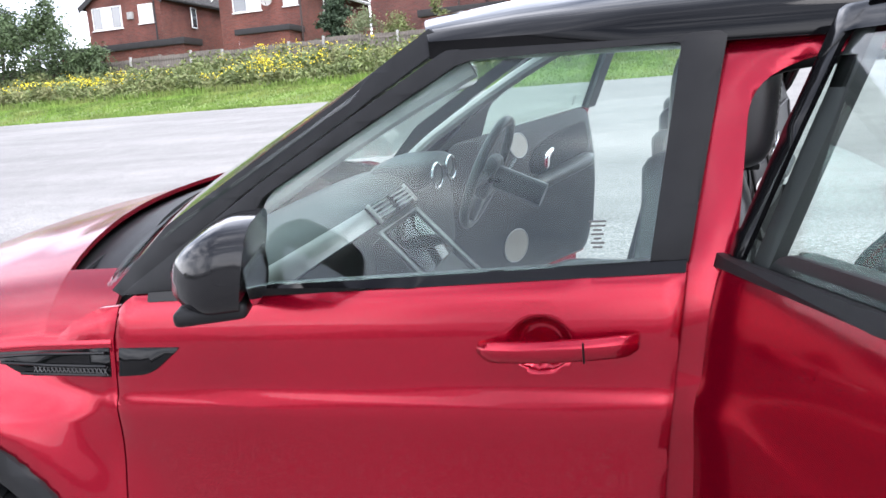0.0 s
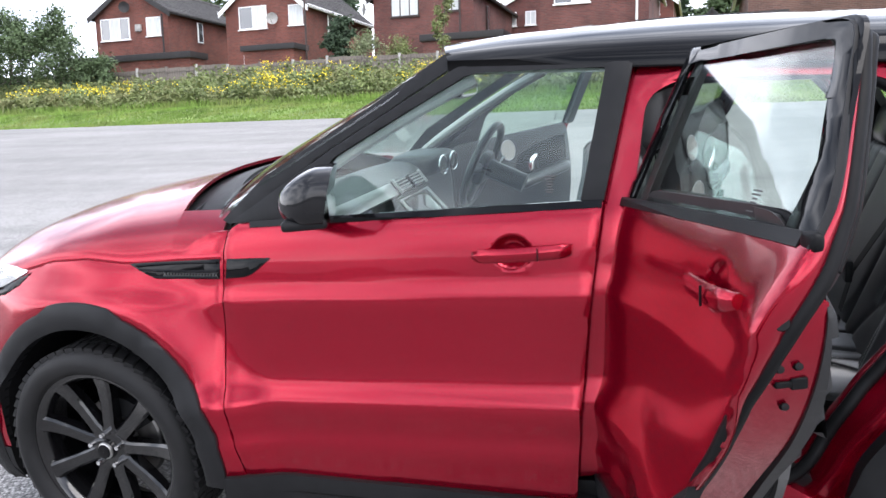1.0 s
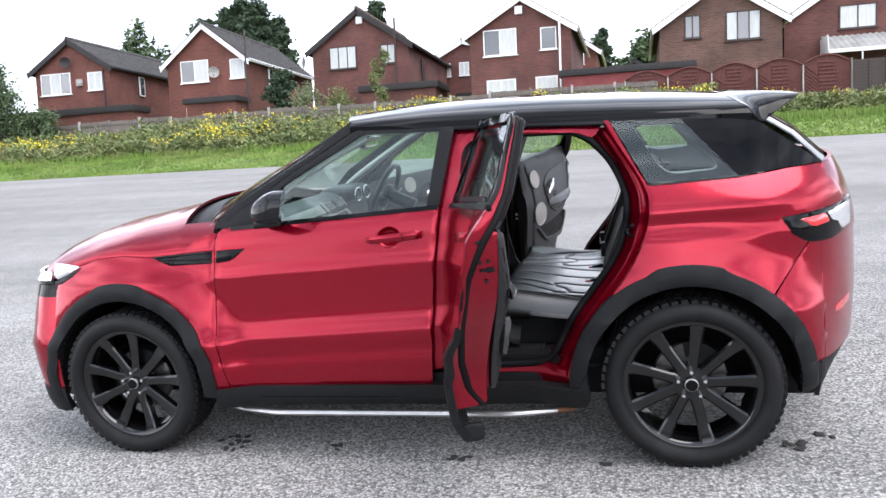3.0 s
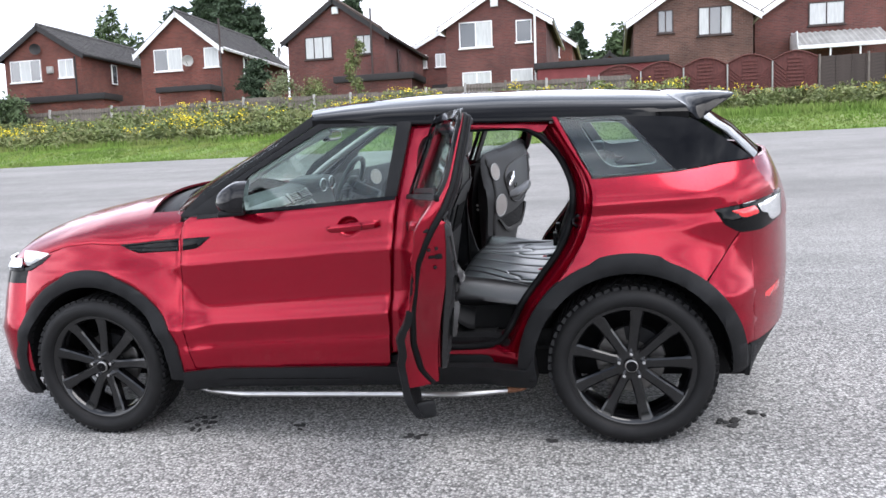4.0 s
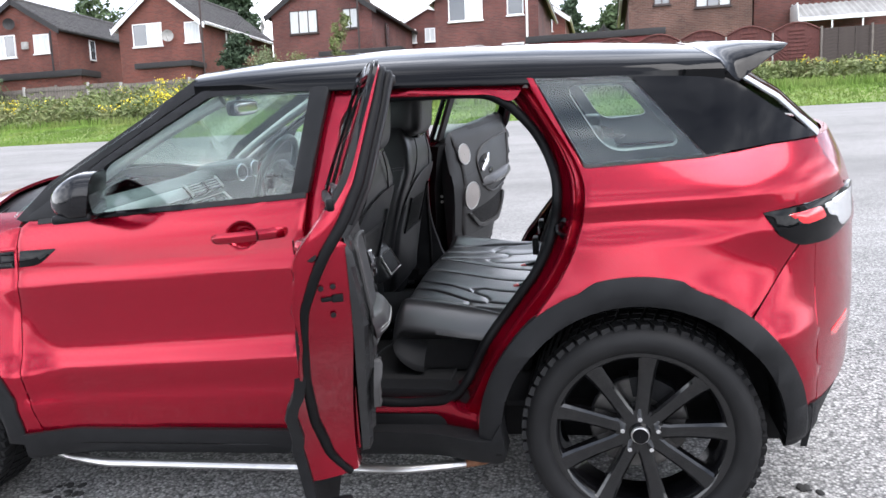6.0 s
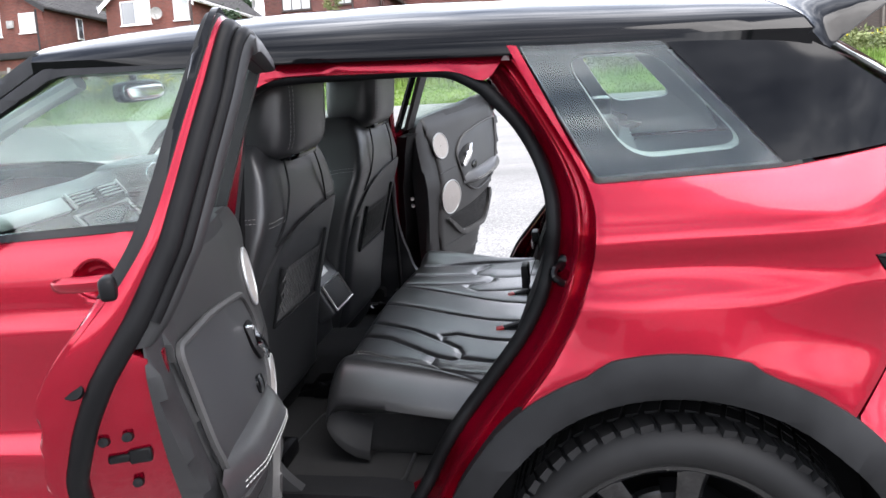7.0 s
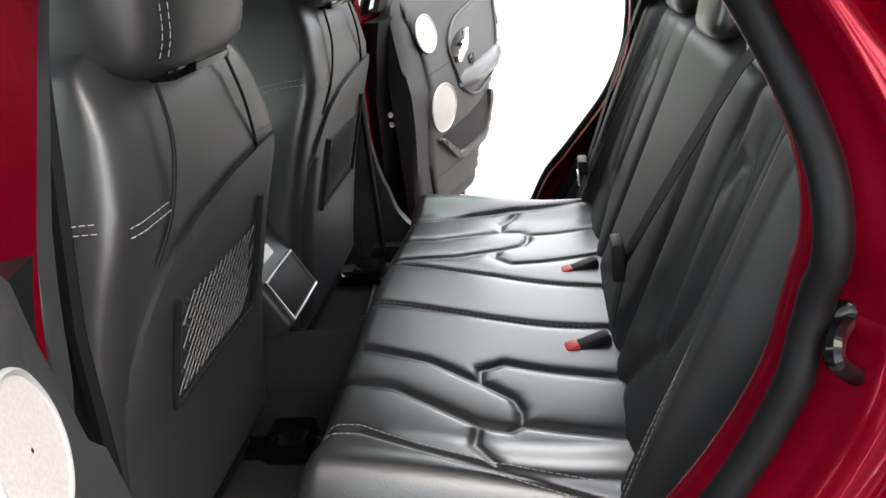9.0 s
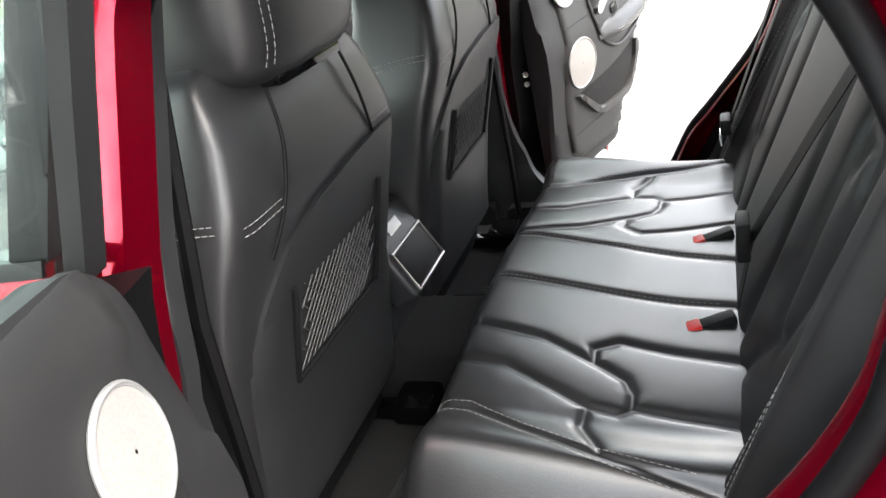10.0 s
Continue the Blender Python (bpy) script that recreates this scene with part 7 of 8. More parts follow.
build_house("house", -32.5, -27.3, 35, 3.9, 9.2, 10.8, 8.5, BRICK, ROOF_TILE, "red brick house with dark roof and white windows", [(-32.1, -30.0, 7.75, 9.0, 3, 0.4), (-28.8, -27.8, 7.85, 8.9, 2, 0.7)], False)
build_house("house", -24.1, -19.0, 36, 3.9, 9.1, 11.1, 9, BRICK, ROOF_TILE, "red brick house with white bargeboards", [(-23.2, -21.4, 7.95, 9.2, 2, 0.9), (-20.0, -19.1, 8.0, 9.1, 1, 0.9), (-23.0, -22.1, 5.6, 6.55, 1, 0.2)])
build_house("house", -16.2, -10.2, 39, 4.0, 9.7, 11.75, 9, BRICK_DARK, ROOF_BROWN, "dark red brick house with brown timber windows", [(-15.1, -13.4, 8.5, 9.8, 3, 1.0), (-11.9, -11.0, 8.6, 9.7, 2, 1.0)], False, apex=-13.2, frame_mat=BROWN_FRAME)
build_house("house", -5.7, -0.6, 35, 3.9, 9.0, 10.55, 9, BRICK_DARK, ROOF_BROWN, "brown brick house with white windows and bargeboards", [(-5.0, -3.3, 7.8, 9.1, 2, 0.1), (-2.1, -1.3, 7.9, 9.0, 1, 0.2), (-4.9, -3.4, 5.4, 6.6, 2, 0.8), (-2.4, -1.3, 5.9, 6.6, 1, 0.1)], apex=-3.05)
build_house("house", 3.6, 8.9, 34, 3.9, 8.35, 10.1, 9, BRICK_BROWN, ROOF_BROWN, "brown brick house with dark brown windows", [(4.7, 5.4, 7.65, 8.7, 2, 0.2), (6.5, 8.0, 7.4, 8.7, 3, 0.9)], apex=6.3, frame_mat=BROWN_FRAME)
build_house("house", 9.4, 17.0, 36.5, 3.9, 8.5, 11.2, 9, BRICK_DARK, ROOF_BROWN, "dark brick house with a lean-to canopy", [(11.8, 13.4, 7.9, 9.0, 2, 0.8)], apex=13.5, frame_mat=BROWN_FRAME)
build_house("house", -11.0, -5.5, 48, 4.2, 10.2, 11.2, 9, BRICK_DARK, ROOF_BROWN, "small brick house far behind the others", [(-10.7, -9.9, 8.9, 9.8, 2, 1.0), (-9.3, -8.6, 8.9, 9.8, 2, 1.0)], apex=-9.0)
build_house("house", -4.0, 0.0, 48, 4.2, 9.9, 11.4, 9, BRICK, ROOF_BROWN, "small brick house far behind with a white window", [(-1.6, -0.8, 9.0, 10.0, 1, 0.8)], apex=-2.0)


# ---- garages, fences, poles ----
def build_outbuilding(x0, x1, y0, y1, zb, zt, mat, label, fascia=0.28, over=0.15):
    g = empty("garage", pose((x0 + x1) / 2, y0, zb), label, "garage")
    w = (x1 - x0) / 2
    bm = bmesh.new()
    box(bm, -w, w, 0, y1 - y0, -1.0, zt - zb)
    part("wall", bm, mat, g, flat=True)
    boxed("flat_roof", (-w - over, w + over, -over, y1 - y0 + over, zt - zb, zt - zb + fascia), DARK_WOOD, g, "black felt flat roof", 0.02)
    return g


build_outbuilding(-33.5, -24.9, 33.6, 34.9, 3.8, 6.3, BRICK, "low brick outhouse with a dark flat roof", 0.35)
build_outbuilding(-22.1, -19.0, 34.6, 35.9, 3.8, 6.55, BRICK, "red brick lean-to with a flat roof", 0.30)
build_outbuilding(-12.3, -8.0, 36.5, 39.0, 3.8, 6.7, BRICK_DARK, "dark brick garage with a flat roof", 0.35)
build_outbuilding(-0.9, 5.0, 33.2, 35.0, 3.8, 6.25, RED_RENDER, "dark red garage with a black flat roof", 0.30)
build_outbuilding(-8.0, -6.2, 42, 46, 3.8, 6.7, BRICK_DARK, "small dark brick outhouse with a flat roof", 0.25)


def build_pole(x, y, z0, z1, r, mat, label):
    bm = bmesh.new()
    tube(bm, [(0, 0, 0), (0, 0, z1 - z0)], r, 8)
    ob = part("pole", bm, mat)
    ob.matrix_basis = pose(x, y, z0)
    tagged(ob, label, "pole")


build_pole(-1.12, 34.7, 3.8, 10.1, 0.055, WHITE, "tall white soil pipe against a brown brick house")
build_pole(-10.9, 38.7, 4.0, 11.1, 0.06, BROWN_FRAME, "tall brown soil pipe against a dark brick house")
build_pole(-18.85, 35.75, 3.9, 10.6, 0.06, BROWN_FRAME, "tall brown soil pipe against a red brick house")
build_pole(-27.55, 34.8, 6.6, 9.0, 0.05, DARK_WOOD, "black drainpipe on a red brick house")


def build_dish(x, y, z, r, mat, label, turn=20):
    d = empty("satellite_dish", pose(x, y, z, 0, 0, turn), label, "satellite dish")
    rows = [[(r * q * math.cos(a), -0.12 + 0.12 * (1 - q * q) * 1.0, r * q * math.sin(a)) for a in [2 * math.pi * k / 24 for k in range(24)]] for q in (0.02, 0.35, 0.7, 1.0)]
    bm = grid(rows, True)
    bmesh.ops.recalc_face_normals(bm, faces=bm.faces)
    part("reflector", bm, mat, d)
    bm = bmesh.new()
    tube(bm, [(0, -0.1, -r), (0, -0.45, -r * 0.35)], 0.012, 6)
    tube(bm, [(0, 0.0, 0), (0, 0.25, -0.1)], 0.02, 6)
    part("arm", bm, DARK_WOOD, d)


build_dish(-20.9, 35.75, 8.4, 0.32, CONCRETE, "pale grey satellite dish on a brick wall")
build_dish(-30.1, 34.8, 9.55, 0.32, DARK_WOOD, "dark satellite dish on a brick gable")
build_dish(-16.5, 38.6, 9.0, 0.36, CONCRETE, "pale grey satellite dish beside a brick gable", -50)


def build_fences():
    # weathered panel fence
    f = empty("panel_fence", pose(-32, 30.5, 0), "weathered grey timber panel fence with concrete posts", "fence")
    bm = bmesh.new()
    box(bm, -0.068, 0.068, -0.012, 0.012, 0, 1)
    BOARD = bpy.data.meshes.new("board")
    bm.to_mesh(BOARD)
    bm.free()
    BOARD.materials.append(FENCE_GREY)
    x = -46.0
    i = 0
    while x < 1.6:
        h = 5.42 - 3.62 + random.uniform(-0.06, 0.05)
        p = new("fence_panel")
        p.parent = f
        p.matrix_basis = pose(x + 32, random.uniform(-0.03, 0.03), 3.62, random.uniform(-1.2, 1.2), random.uniform(-0.5, 0.5), 0)
        for k in range(12):
            o = new("board", BOARD)
            o.parent = p
            o.matrix_basis = pose(0.05 + 1.73 * (k + 0.5) / 12, random.uniform(-0.004, 0.004), 0) @ Matrix.Diagonal((1, 1, h - random.uniform(0, 0.035), 1))
        for z in (0.25, h - 0.22):
            boxed("rail", (0.05, 1.78, -0.045, -0.014, z, z + 0.07), FENCE_GREY, p, bevel=0)
        p = boxed("fence_post", (x + 32 - 0.05, x + 32 + 0.05, -0.07, 0.05, 3.4, 3.62 + h + 0.06), CONCRETE if i % 3 else FENCE_GREY, f, bevel=0.01)
        x += 1.83
        i += 1
    # arched red-brown panels
    f = empty("arched_fence", pose(2.0, 30.5, 0), "red-brown stained arched fence panels between concrete posts", "fence")
    for k in range(5):
        x = 2.05 + 1.76 * k
        z0 = 3.70
        zt = 5.54 + 0.03 * k

        def top(a):
            return zt - z0 + 0.30 * math.sin(math.pi * a / 1.70)
        panel = new("fence_panel")
        panel.parent = f
        panel.matrix_basis = pose(x - 2.0, 0, z0)
        bm = bmesh.new()
        tube(bm, [(1.70 * i / 16, -0.03, top(1.70 * i / 16)) for i in range(17)], 0.035, 6)
        part("top_rail", bm, FENCE_RED, panel)
        bm = bmesh.new()
        vs = [bm.verts.new((1.70 * i / 16, 0.02, top(1.70 * i / 16))) for i in range(17)] + [bm.verts.new((1.70, 0.02, 0)), bm.verts.new((0, 0.02, 0))]
        back = [bm.verts.new((v.co.x, 0.035, v.co.z)) for v in vs]
        bm.faces.new(vs), bm.faces.new(list(reversed(back)))
        part("backing", bm, FENCE_RED, panel, flat=True)
        bm = bmesh.new()
        for i in range(13):
            z = 0.15 + 0.15 * i
            if z < top(0.85) - 0.12:
                box(bm, 0.55, 1.15, -0.022, 0.012, z, z + 0.075)
            for sg in (-1, 1):
                x0, x1 = (0.50, 0.02) if sg < 0 else (1.20, 1.68)
                za, zb = z - 0.05, z + 0.38
                if zb + 0.07 < top(x1) - 0.02:
                    v = [bm.verts.new(q) for q in ((x0, -0.02, za), (x1, -0.02, zb), (x1, -0.02, zb + 0.075), (x0, -0.02, za + 0.075), (x0, 0.012, za), (x1, 0.012, zb), (x1, 0.012, zb + 0.075), (x0, 0.012, za + 0.075))]
                    for fc in ((0, 1, 2, 3), (7, 6, 5, 4), (0, 4, 5, 1), (1, 5, 6, 2), (2, 6, 7, 3), (3, 7, 4, 0)):
                        bm.faces.new([v[t] for t in fc])
        bmesh.ops.recalc_face_normals(bm, faces=bm.faces)
        part("slats", bm, FENCE_RED, panel, flat=True)
        boxed("fence_post", (x - 2.0 - 0.055, x - 2.0 + 0.0, -0.06, 0.06, 3.4, zt - 0.05), CONCRETE, f, bevel=0.01)
    # dark panels further on
    f = empty("dark_fence", pose(13.0, 30.5, 0), "dark brown timber panel fence", "fence")
    for k in range(9):
        x = 10.87 + 1.83 * k
        bm = bmesh.new()
        box(bm, 0.03, 1.77, 0.004, 0.014, 0, 1.92)
        p = part("fence_panel", bm, DARK_FENCE, f, flat=True)
        p.matrix_basis = pose(x - 13, 0, 3.75)
        for i in range(14):
            if k == 0 and i == 0:
                bm = bmesh.new()
                box(bm, 0.03, 1.77, -0.006, 0.003, 0, 0.14)
                slat = part("slat", bm, DARK_FENCE, p, flat=True)
                bm = bmesh.new()
                box(bm, 0, 0.05, -0.04, -0.016, 0, 1.92)
                batten = part("batten", bm, DARK_FENCE, p, flat=True)
                batten.matrix_basis = pose(0.03, 0, 0)
            else:
                ob = new("slat", slat.data)
                ob.parent = p
                ob.matrix_basis = pose(0, -0.008 * (i % 2), 0.02 + 0.135 * i)
        for a in (0.03, 0.6, 1.2, 1.72)[1 if k == 0 else 0:]:
            ob = new("batten", batten.data)
            ob.parent = p
            ob.matrix_basis = pose(a, 0, 0)
        boxed("fence_post", (x - 13 - 0.05, x - 13 + 0.02, -0.06, 0.06, 3.4, 5.75), FENCE_GREY, f, bevel=0.01)


DARK_FENCE = material("dark_brown_timber", (0.055, 0.042, 0.036), rough=0.85, vary=0.3, scale=4, stretch=(1, 1, 6))
build_fences()


# lean-to canopy on the end house
can = empty("canopy", pose(12.6, 36.4, 6.7), "pale corrugated plastic lean-to canopy on a dark brick house", "canopy")
rows = [[(-1.6 + 3.9 * k / 60 + 0.0, -1.7 + 1.7 * j, 0.05 + 0.85 * j + 0.03 * math.sin(k * 1.6)) for k in range(61)] for j in (0, 0.5, 1)]
part("roof_sheet", shell(rows, (0, 0, -0.02)), CANOPY, can)
for x in (-1.55, -0.25, 1.0, 2.25):
    boxed("rafter", (x - 0.03, x + 0.03, -1.7, -1.62, -1.9, 0.0), WHITE, can, bevel=0.005)
boxed("front_beam", (-1.65, 2.35, -1.75, -1.66, -0.12, 0.05), WHITE, can, bevel=0.01)
for i in range(5):
    boxed("side_board", (-1.64, -1.60, -1.65 + 0.05 * i, -0.02, -0.08 + 0.17 * i, 0.08 + 0.17 * i), WHITE, can, bevel=0.005)

# side windows and small fittings of the houses
SIDE = [(-27.25, 37.6, 7.7, 8.9, 0.5, WHITE), (-18.95, 38.6, 7.6, 8.9, 0.5, WHITE), (-10.15, 41.5, 7.8, 9.2, 0.5, BROWN_FRAME)]


def build_side_window(x, y, z0, z1, w, fm):
    wd = empty("side_window", pose(x, y, z0), "narrow window in the side wall of a brick house", "window")
    boxed("window_frame", (-0.02, 0.05, 0, w, 0, z1 - z0), fm, wd, bevel=0.01)
    boxed("pane", (0.03, 0.056, 0.06, w - 0.06, 0.06, z1 - z0 - 0.06), PANE, wd, bevel=0)


for a in SIDE:
    build_side_window(*a)
for x, y, z, mat, lab in ((-13.1, 38.93, 11.2, WHITE, "white vent box high on a brick gable"), (-3.15, 34.95, 9.95, WHITE, "white alarm box high on a brick gable"), (-29.35, 34.95, 8.35, CONCRETE, "small pale alarm box on a brick wall")):
    b = boxed("wall_box", (-0.19, 0.19, -0.10, 0.05, -0.2, 0.2), mat, None, bevel=0.02)
    b.matrix_basis = pose(x, y, z)
    tagged(b, lab, "wall box")


# ---- plants ----
def leaf_cloud(name, points, sizes, mat, parent=None, seed=1, tilt=1.0, label=""):
    """Many small folded leaves at points, each a bent quad."""
    rng = np.random.default_rng(seed)
    n = len(points)
    P = np.asarray(points, dtype=float)
    S = np.asarray(sizes, dtype=float).reshape(n, 1)
    a = rng.uniform(0, 2 * np.pi, n)
    e = rng.normal(0, 0.6 * tilt, n)
    d = np.stack([np.cos(a) * np.cos(e), np.sin(a) * np.cos(e), np.sin(e)], 1)
    r = rng.normal(0, 1, (n, 3))
    u = np.cross(d, r)
    u /= np.linalg.norm(u, axis=1, keepdims=True) + 1e-9
    w = np.cross(u, d)
    V = np.concatenate([P - d * S, P + u * S * 0.45 + w * S * 0.15, P + d * S, P - u * S * 0.45 + w * S * 0.15], 0)
    i = np.arange(n)
    F = np.stack([i, i + n, i + 2 * n, i + 3 * n], 1)
    me = bpy.data.meshes.new(name)
    me.from_pydata(V.tolist(), [], F.tolist())
    me.materials.append(mat)
    ob = new(name, me)
    ob.parent = parent
    return tagged(ob, label) if label else ob


def build_weeds():
    """Tall weeds with yellow flower heads on the bank."""
    rng = np.random.default_rng(5)
    pts, sizes, flowers, fs, stems = [], [], [], [], []
    for k in range(5200):
        x = rng.uniform(-44, 22)
        depth = rng.random()
        y = 24.4 + 5.4 * depth
        if x > 5.5 and y < 26.5:
            continue
        z0 = verge(x, y)
        h = (0.75 + 0.5 * noise.noise((x * 0.35, y * 0.5, 2)) + 0.35 * rng.random()) * (0.55 + 0.6 * depth)
        h *= 0.8 if x > 5.5 else 1.25
        h = max(0.2, h)
        m = int(9 + 10 * h)
        zz = rng.random(m) ** 0.7 * h
        sp = 0.22 * (1.1 - 0.5 * zz / h)
        q = np.stack([x + rng.normal(0, 1, m) * sp, y + rng.normal(0, 1, m) * sp, z0 + zz], 1)
        pts.append(q)
        sizes.append(rng.uniform(0.05, 0.13, m))
        patch = noise.noise((x * 0.22, y * 0.4, 9)) + 0.12
        if rng.random() < 0.04 + 0.65 * (patch - 0.06) and (x < 5 or depth > 0.5):
            c = rng.integers(7, 16)
            flowers.append(np.stack([x + rng.normal(0, 0.12, c), y + rng.normal(0, 0.12, c), z0 + h + rng.normal(0.0, 0.07, c)], 1))
            fs.append(rng.uniform(0.03, 0.06, c))
    w = leaf_cloud("weeds", np.concatenate(pts), np.concatenate(sizes), LEAF_WEED, seed=2)
    tagged(w, "tangled green tall weeds on a bank in front of the fence", "weeds", kind="stuff")
    fl = leaf_cloud("ragwort_flowers", np.concatenate(flowers), np.concatenate(fs), FLOWER, seed=3)
    tagged(fl, "clusters of small yellow wild flowers among tall weeds", "flowers", kind="stuff")


def build_grass():
    """Short tufts on the verge."""
    rng = np.random.default_rng(8)
    n = 52000
    x = rng.uniform(-34, 16, n)
    y = 20.1 + 5.2 * rng.random(n)
    far = rng.random(n) < 0.12
    x = np.where(far, rng.uniform(5, 22, n), x)
    y = np.where(far, rng.uniform(24, 29.8, n), y)
    z = np.array([verge(a, b) for a, b in zip(x, y)])
    h = rng.uniform(0.03, 0.09, n) + np.where(y > 24, rng.uniform(0.0, 0.3, n), 0.0)
    a = rng.uniform(0, np.pi, n)
    dx, dy = np.cos(a) * 0.045, np.sin(a) * 0.045
    lx, ly = rng.normal(0, 0.02, n), rng.normal(0, 0.02, n)
    V = np.concatenate([np.stack([x - dx, y - dy, z - 0.02], 1), np.stack([x + dx, y + dy, z - 0.02], 1), np.stack([x + lx, y + ly, z + h], 1)], 0)
    i = np.arange(n)
    me = bpy.data.meshes.new("grass")
    me.from_pydata(V.tolist(), [], np.stack([i, i + n, i + 2 * n], 1).tolist())
    me.materials.append(GRASS_BLADE)
    tagged(new("grass", me), "short bright green grass tufts on the verge", "grass", kind="stuff")


GRASS_BLADE = material("grass_blades", (0.12, 0.20, 0.028), rough=0.8, vary=0.35, scale=0.9, dirt=(0.22, 0.21, 0.075), dirt_amount=0.5, dirt_scale=0.6)
build_weeds()
build_grass()


def build_tree(name, x, y, z, height, spread, mat, label, seed=1, trunk=0.12, conifer=False, n=5200, leaf=(0.10, 0.22), low=0.25, group=""):
    rng = np.random.default_rng(seed)
    t = empty(name, pose(x, y, z), label, "tree" if height > 2.6 else "bush", group)
    bm = bmesh.new()
    lean = rng.normal(0, 0.04, 2)
    steps = 7
    path = [(lean[0] * height * (i / steps) ** 1.5 + rng.normal(0, 0.02) * height * 0.1, lean[1] * height * (i / steps), height * 0.92 * i / steps - 0.2) for i in range(steps + 1)]
    tube(bm, path, [trunk * (1 - 0.85 * i / steps) for i in range(steps + 1)], 8)
    tr = part("trunk", bm, BARK, t)
    pts, sizes = [], []
    limbs = (64 if height > 6 else 40) if conifer else 15
    for k in range(limbs):
        f = low + (1 - low) * (k + rng.random()) / limbs
        at = min(steps - 0.001, f * steps)
        base = Vector(path[int(at)]).lerp(Vector(path[int(at) + 1]), at - int(at))
        a = rng.uniform(0, 2 * math.pi)
        if conifer:
            L = spread * (1.06 - f) ** 0.65 * rng.uniform(0.7, 1.15) + 0.05
            tip = base + Vector((math.cos(a) * L, math.sin(a) * L, -0.12 * L + 0.05))
        else:
            env = math.sin(math.pi * min(1, max(0.05, (f - low) / (1 - low) * 0.85 + 0.15))) ** 0.6
            L = spread * env * rng.uniform(0.6, 1.1)
            tip = base + Vector((math.cos(a) * L, math.sin(a) * L, rng.uniform(0.05, 0.35) * L))
        b2 = bmesh.new()
        tube(b2, [base, (base + tip) / 2 + Vector((0, 0, 0.06 * L)), tip], [trunk * 0.32 * (1.1 - f), trunk * 0.2 * (1.1 - f), 0.008], 5)
        part("limb", b2, BARK, tr)
        m = int(n / limbs)
        if conifer:
            s2 = rng.random(m) ** 0.7
            q = np.stack([base.x + (tip.x - base.x) * s2, base.y + (tip.y - base.y) * s2, base.z + (tip.z - base.z) * s2], 1)
            q += rng.normal(0, 1, (m, 3)) * np.array([0.16, 0.16, 0.10]) * spread * (0.45 + 0.55 * (1 - s2[:, None]))
        else:
            c = rng.integers(3, 6)
            cs = [base + (tip - base) * rng.uniform(0.45, 1.05) + Vector(rng.normal(0, 0.16, 3) * spread) for _ in range(c)]
            q = np.concatenate([np.array(cc) + rng.normal(0, 1, (m // c, 3)) * spread * rng.uniform(0.10, 0.19) for cc in cs], 0)
        pts.append(q)
        sizes.append(rng.uniform(leaf[0], leaf[1], len(q)))
    leaf_cloud("crown", np.concatenate(pts), np.concatenate(sizes), mat, t, seed + 50)
    return t


build_tree("tree", -29.5, 29.0, 3.6, 4.6, 2.0, LEAF_TREE, "small spreading green tree before a grey fence", 11, 0.14, n=7000, leaf=(0.06, 0.14))
build_tree("tree", -33.5, 29.6, 3.6, 5.2, 2.2, LEAF_TREE, "broad dark green tree at the fence", 12, 0.14, n=6500, leaf=(0.06, 0.15))
build_tree("tree", -27.6, 30.0, 3.6, 2.7, 1.2, LEAF_TREE, "low green tree beside a grey fence", 13, 0.08, n=3500, leaf=(0.06, 0.13))
build_tree("conifer", -15.2, 32.2, 3.7, 4.3, 1.45, LEAF_DARK, "dark green dense conifer in a garden", 21, 0.10, True, 11000, (0.06, 0.13), 0.05)
build_tree("bush", -13.2, 31.8, 3.7, 3.2, 1.05, LEAF_BUSH, "pale variegated round bush behind a fence", 22, 0.06, n=4200, leaf=(0.04, 0.08), low=0.1)
build_tree("bush", -11.7, 31.8, 3.7, 2.9, 0.95, LEAF_WEED, "mid green garden bush behind a fence", 23, 0.06, n=3200, leaf=(0.04, 0.09), low=0.1)
build_tree("tree", -9.9, 32.4, 3.7, 4.9, 0.6, LEAF_WEED, "slim upright green tree before a brick house", 24, 0.05, n=3000, leaf=(0.04, 0.09), low=0.15)
build_tree("bush", -11.0, 32.0, 3.7, 2.0, 0.6, LEAF_WEED, "rambling green shrub at a brick house", 25, 0.05, n=2200, leaf=(0.04, 0.09), low=0.1)
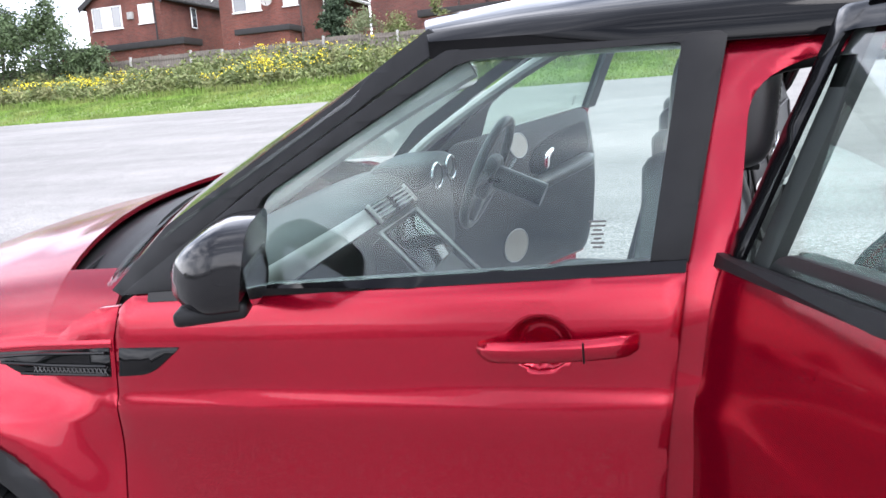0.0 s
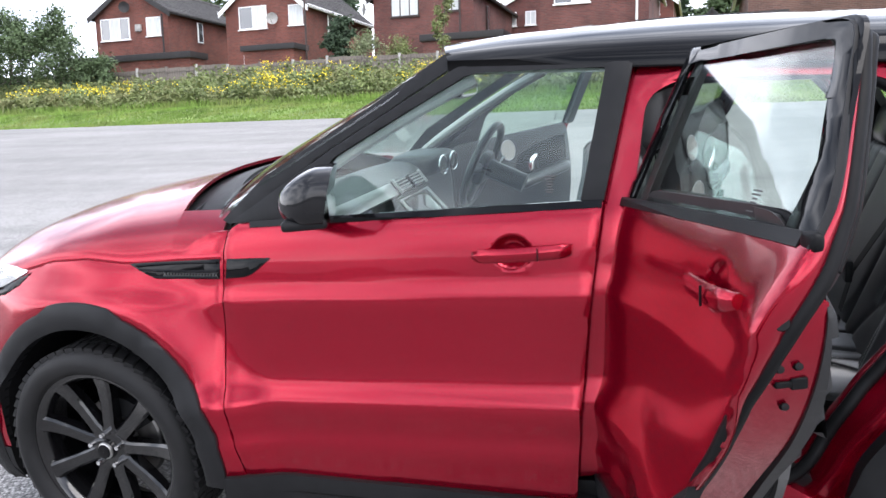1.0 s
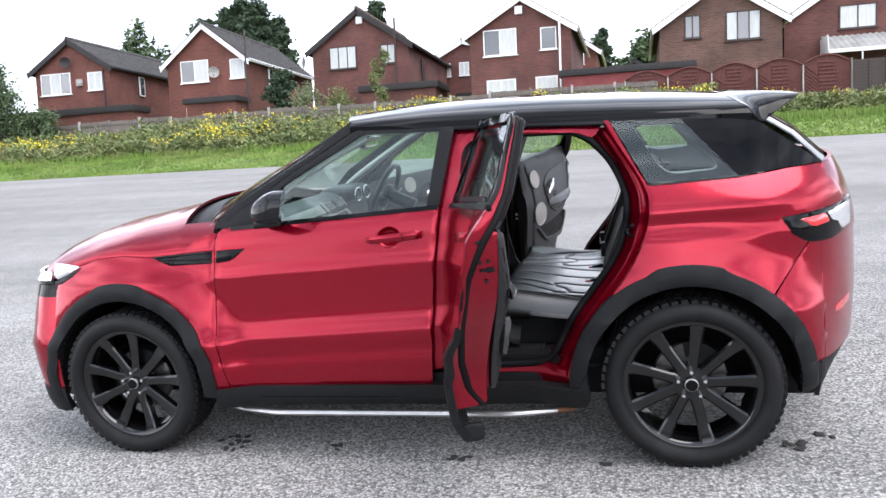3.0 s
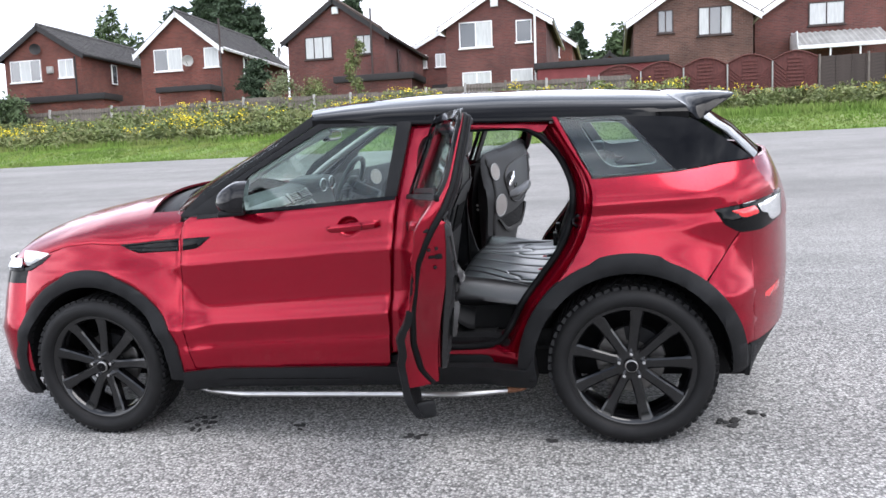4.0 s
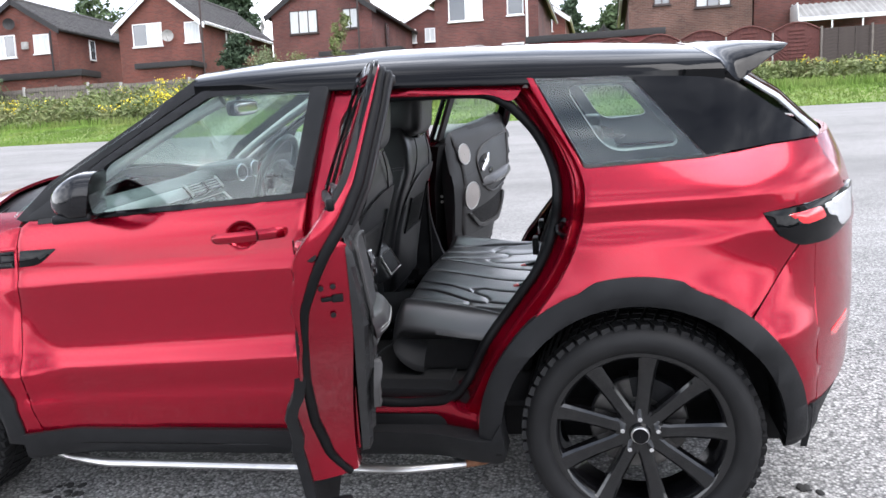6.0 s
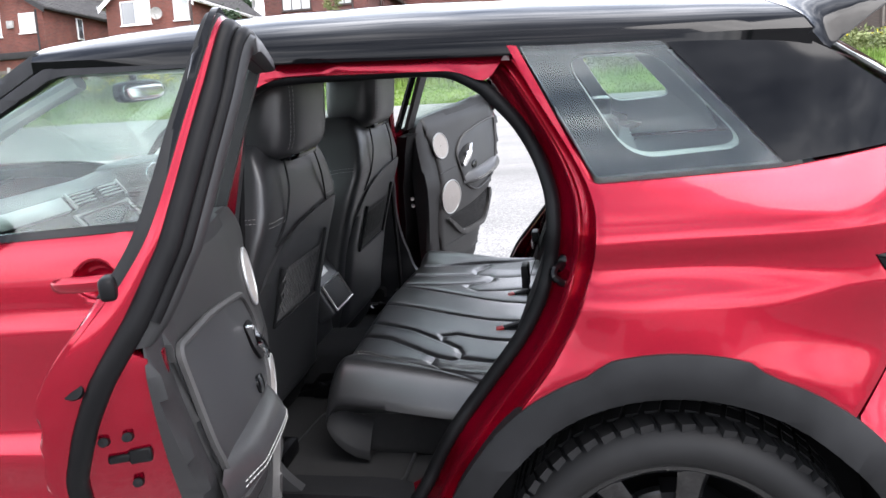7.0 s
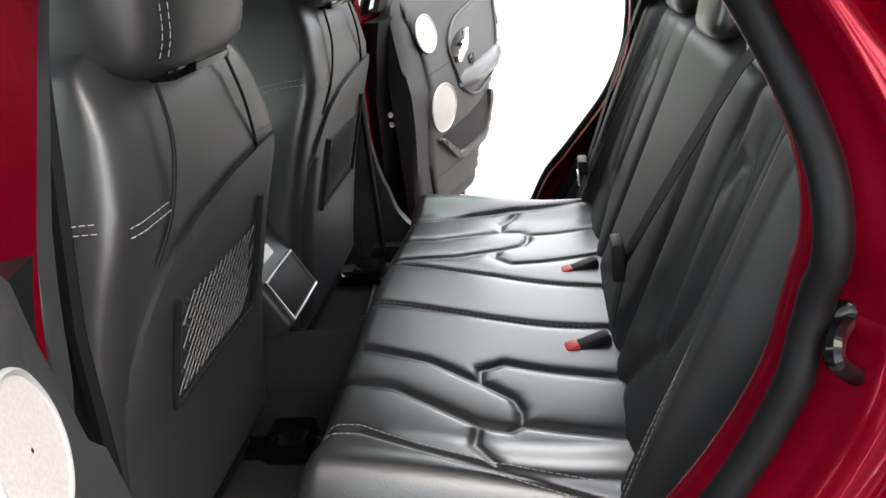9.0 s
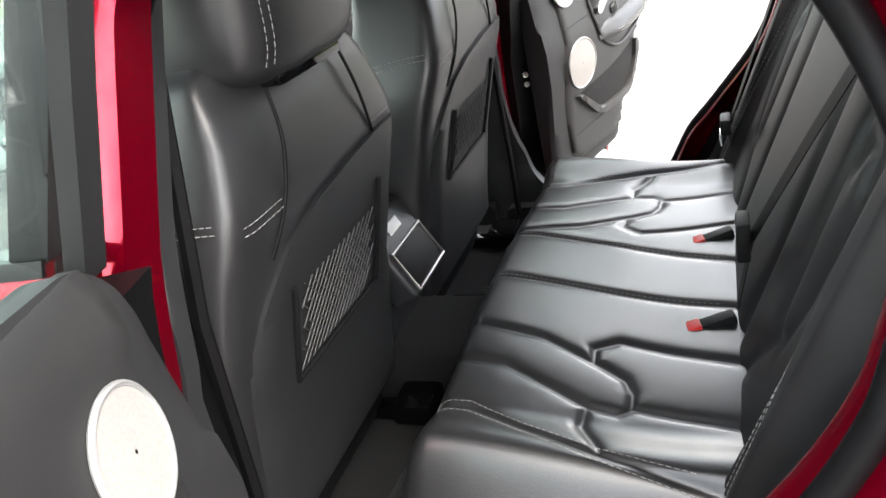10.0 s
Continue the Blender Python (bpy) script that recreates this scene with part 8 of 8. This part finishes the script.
for i, (x, h, sp) in enumerate(((-36.2, 14.6, 2.9), (-34.3, 15.6, 3.0), (-32.3, 16.0, 3.0), (-30.4, 15.6, 3.0), (-28.4, 14.2, 2.8))):
    build_tree("conifer", x, 60, 4.2, h, sp, LEAF_DARK, "tall dark conifer behind the brick houses", 31 + i, 0.25, True, 9000, (0.16, 0.34), 0.15, "conifers behind the houses")
build_tree("tree", -41.5, 58, 4.2, 13.2, 2.6, LEAF_TREE, "tall thin tree behind the brick houses", 41, 0.25, n=2600, leaf=(0.2, 0.4))
build_tree("conifer", -18.6, 58, 4.2, 14.0, 1.9, LEAF_DARK, "dark conifer behind a brick gable", 42, 0.2, True, 3600, (0.2, 0.4), 0.15)
build_tree("conifer", -0.3, 60, 4.2, 10.0, 1.7, LEAF_DARK, "dark pointed conifer behind the garages", 43, 0.2, True, 3600, (0.2, 0.4), 0.15)
build_tree("tree", 2.9, 66, 4.2, 10.0, 2.8, LEAF_TREE, "round grey-green tree far behind the houses", 44, 0.25, n=4200, leaf=(0.2, 0.4), low=0.35)
far_roof = build_house("house", 0.6, 4.2, 64, 4.4, 10.0, 11.4, 8, BRICK_DARK, ROOF_TILE, "distant house with a slate roof", apex=2.4, white_trim=False)

# leaf litter and oil-dark specks on the asphalt
for x, y, r, k in ((0.43, 0.12, 0.07, 16), (1.64, 0.02, 0.035, 6), (3.08, 0.23, 0.05, 12), (1.02, 0.10, 0.025, 4), (2.28, 0.0, 0.02, 3), (3.25, 0.32, 0.03, 5)):
    d = empty("leaf_litter", SLOPE @ pose(x, y, 0.0), "dark wet leaf litter lying on the asphalt", "litter", "leaf litter on the car park")
    for i in range(k):
        bm = bmesh.new()
        a, q = random.uniform(0, 6.28), r * random.random() ** 0.5 * 1.4
        soft(bm, (0.022 * random.uniform(0.5, 1.2), 0.012, 0.004), 2.5, 2, pose(q * math.cos(a), q * math.sin(a), 0.004, random.uniform(-15, 15), random.uniform(-15, 15), random.uniform(0, 360)))
        part("leaf_scrap", bm, DEBRIS, d)
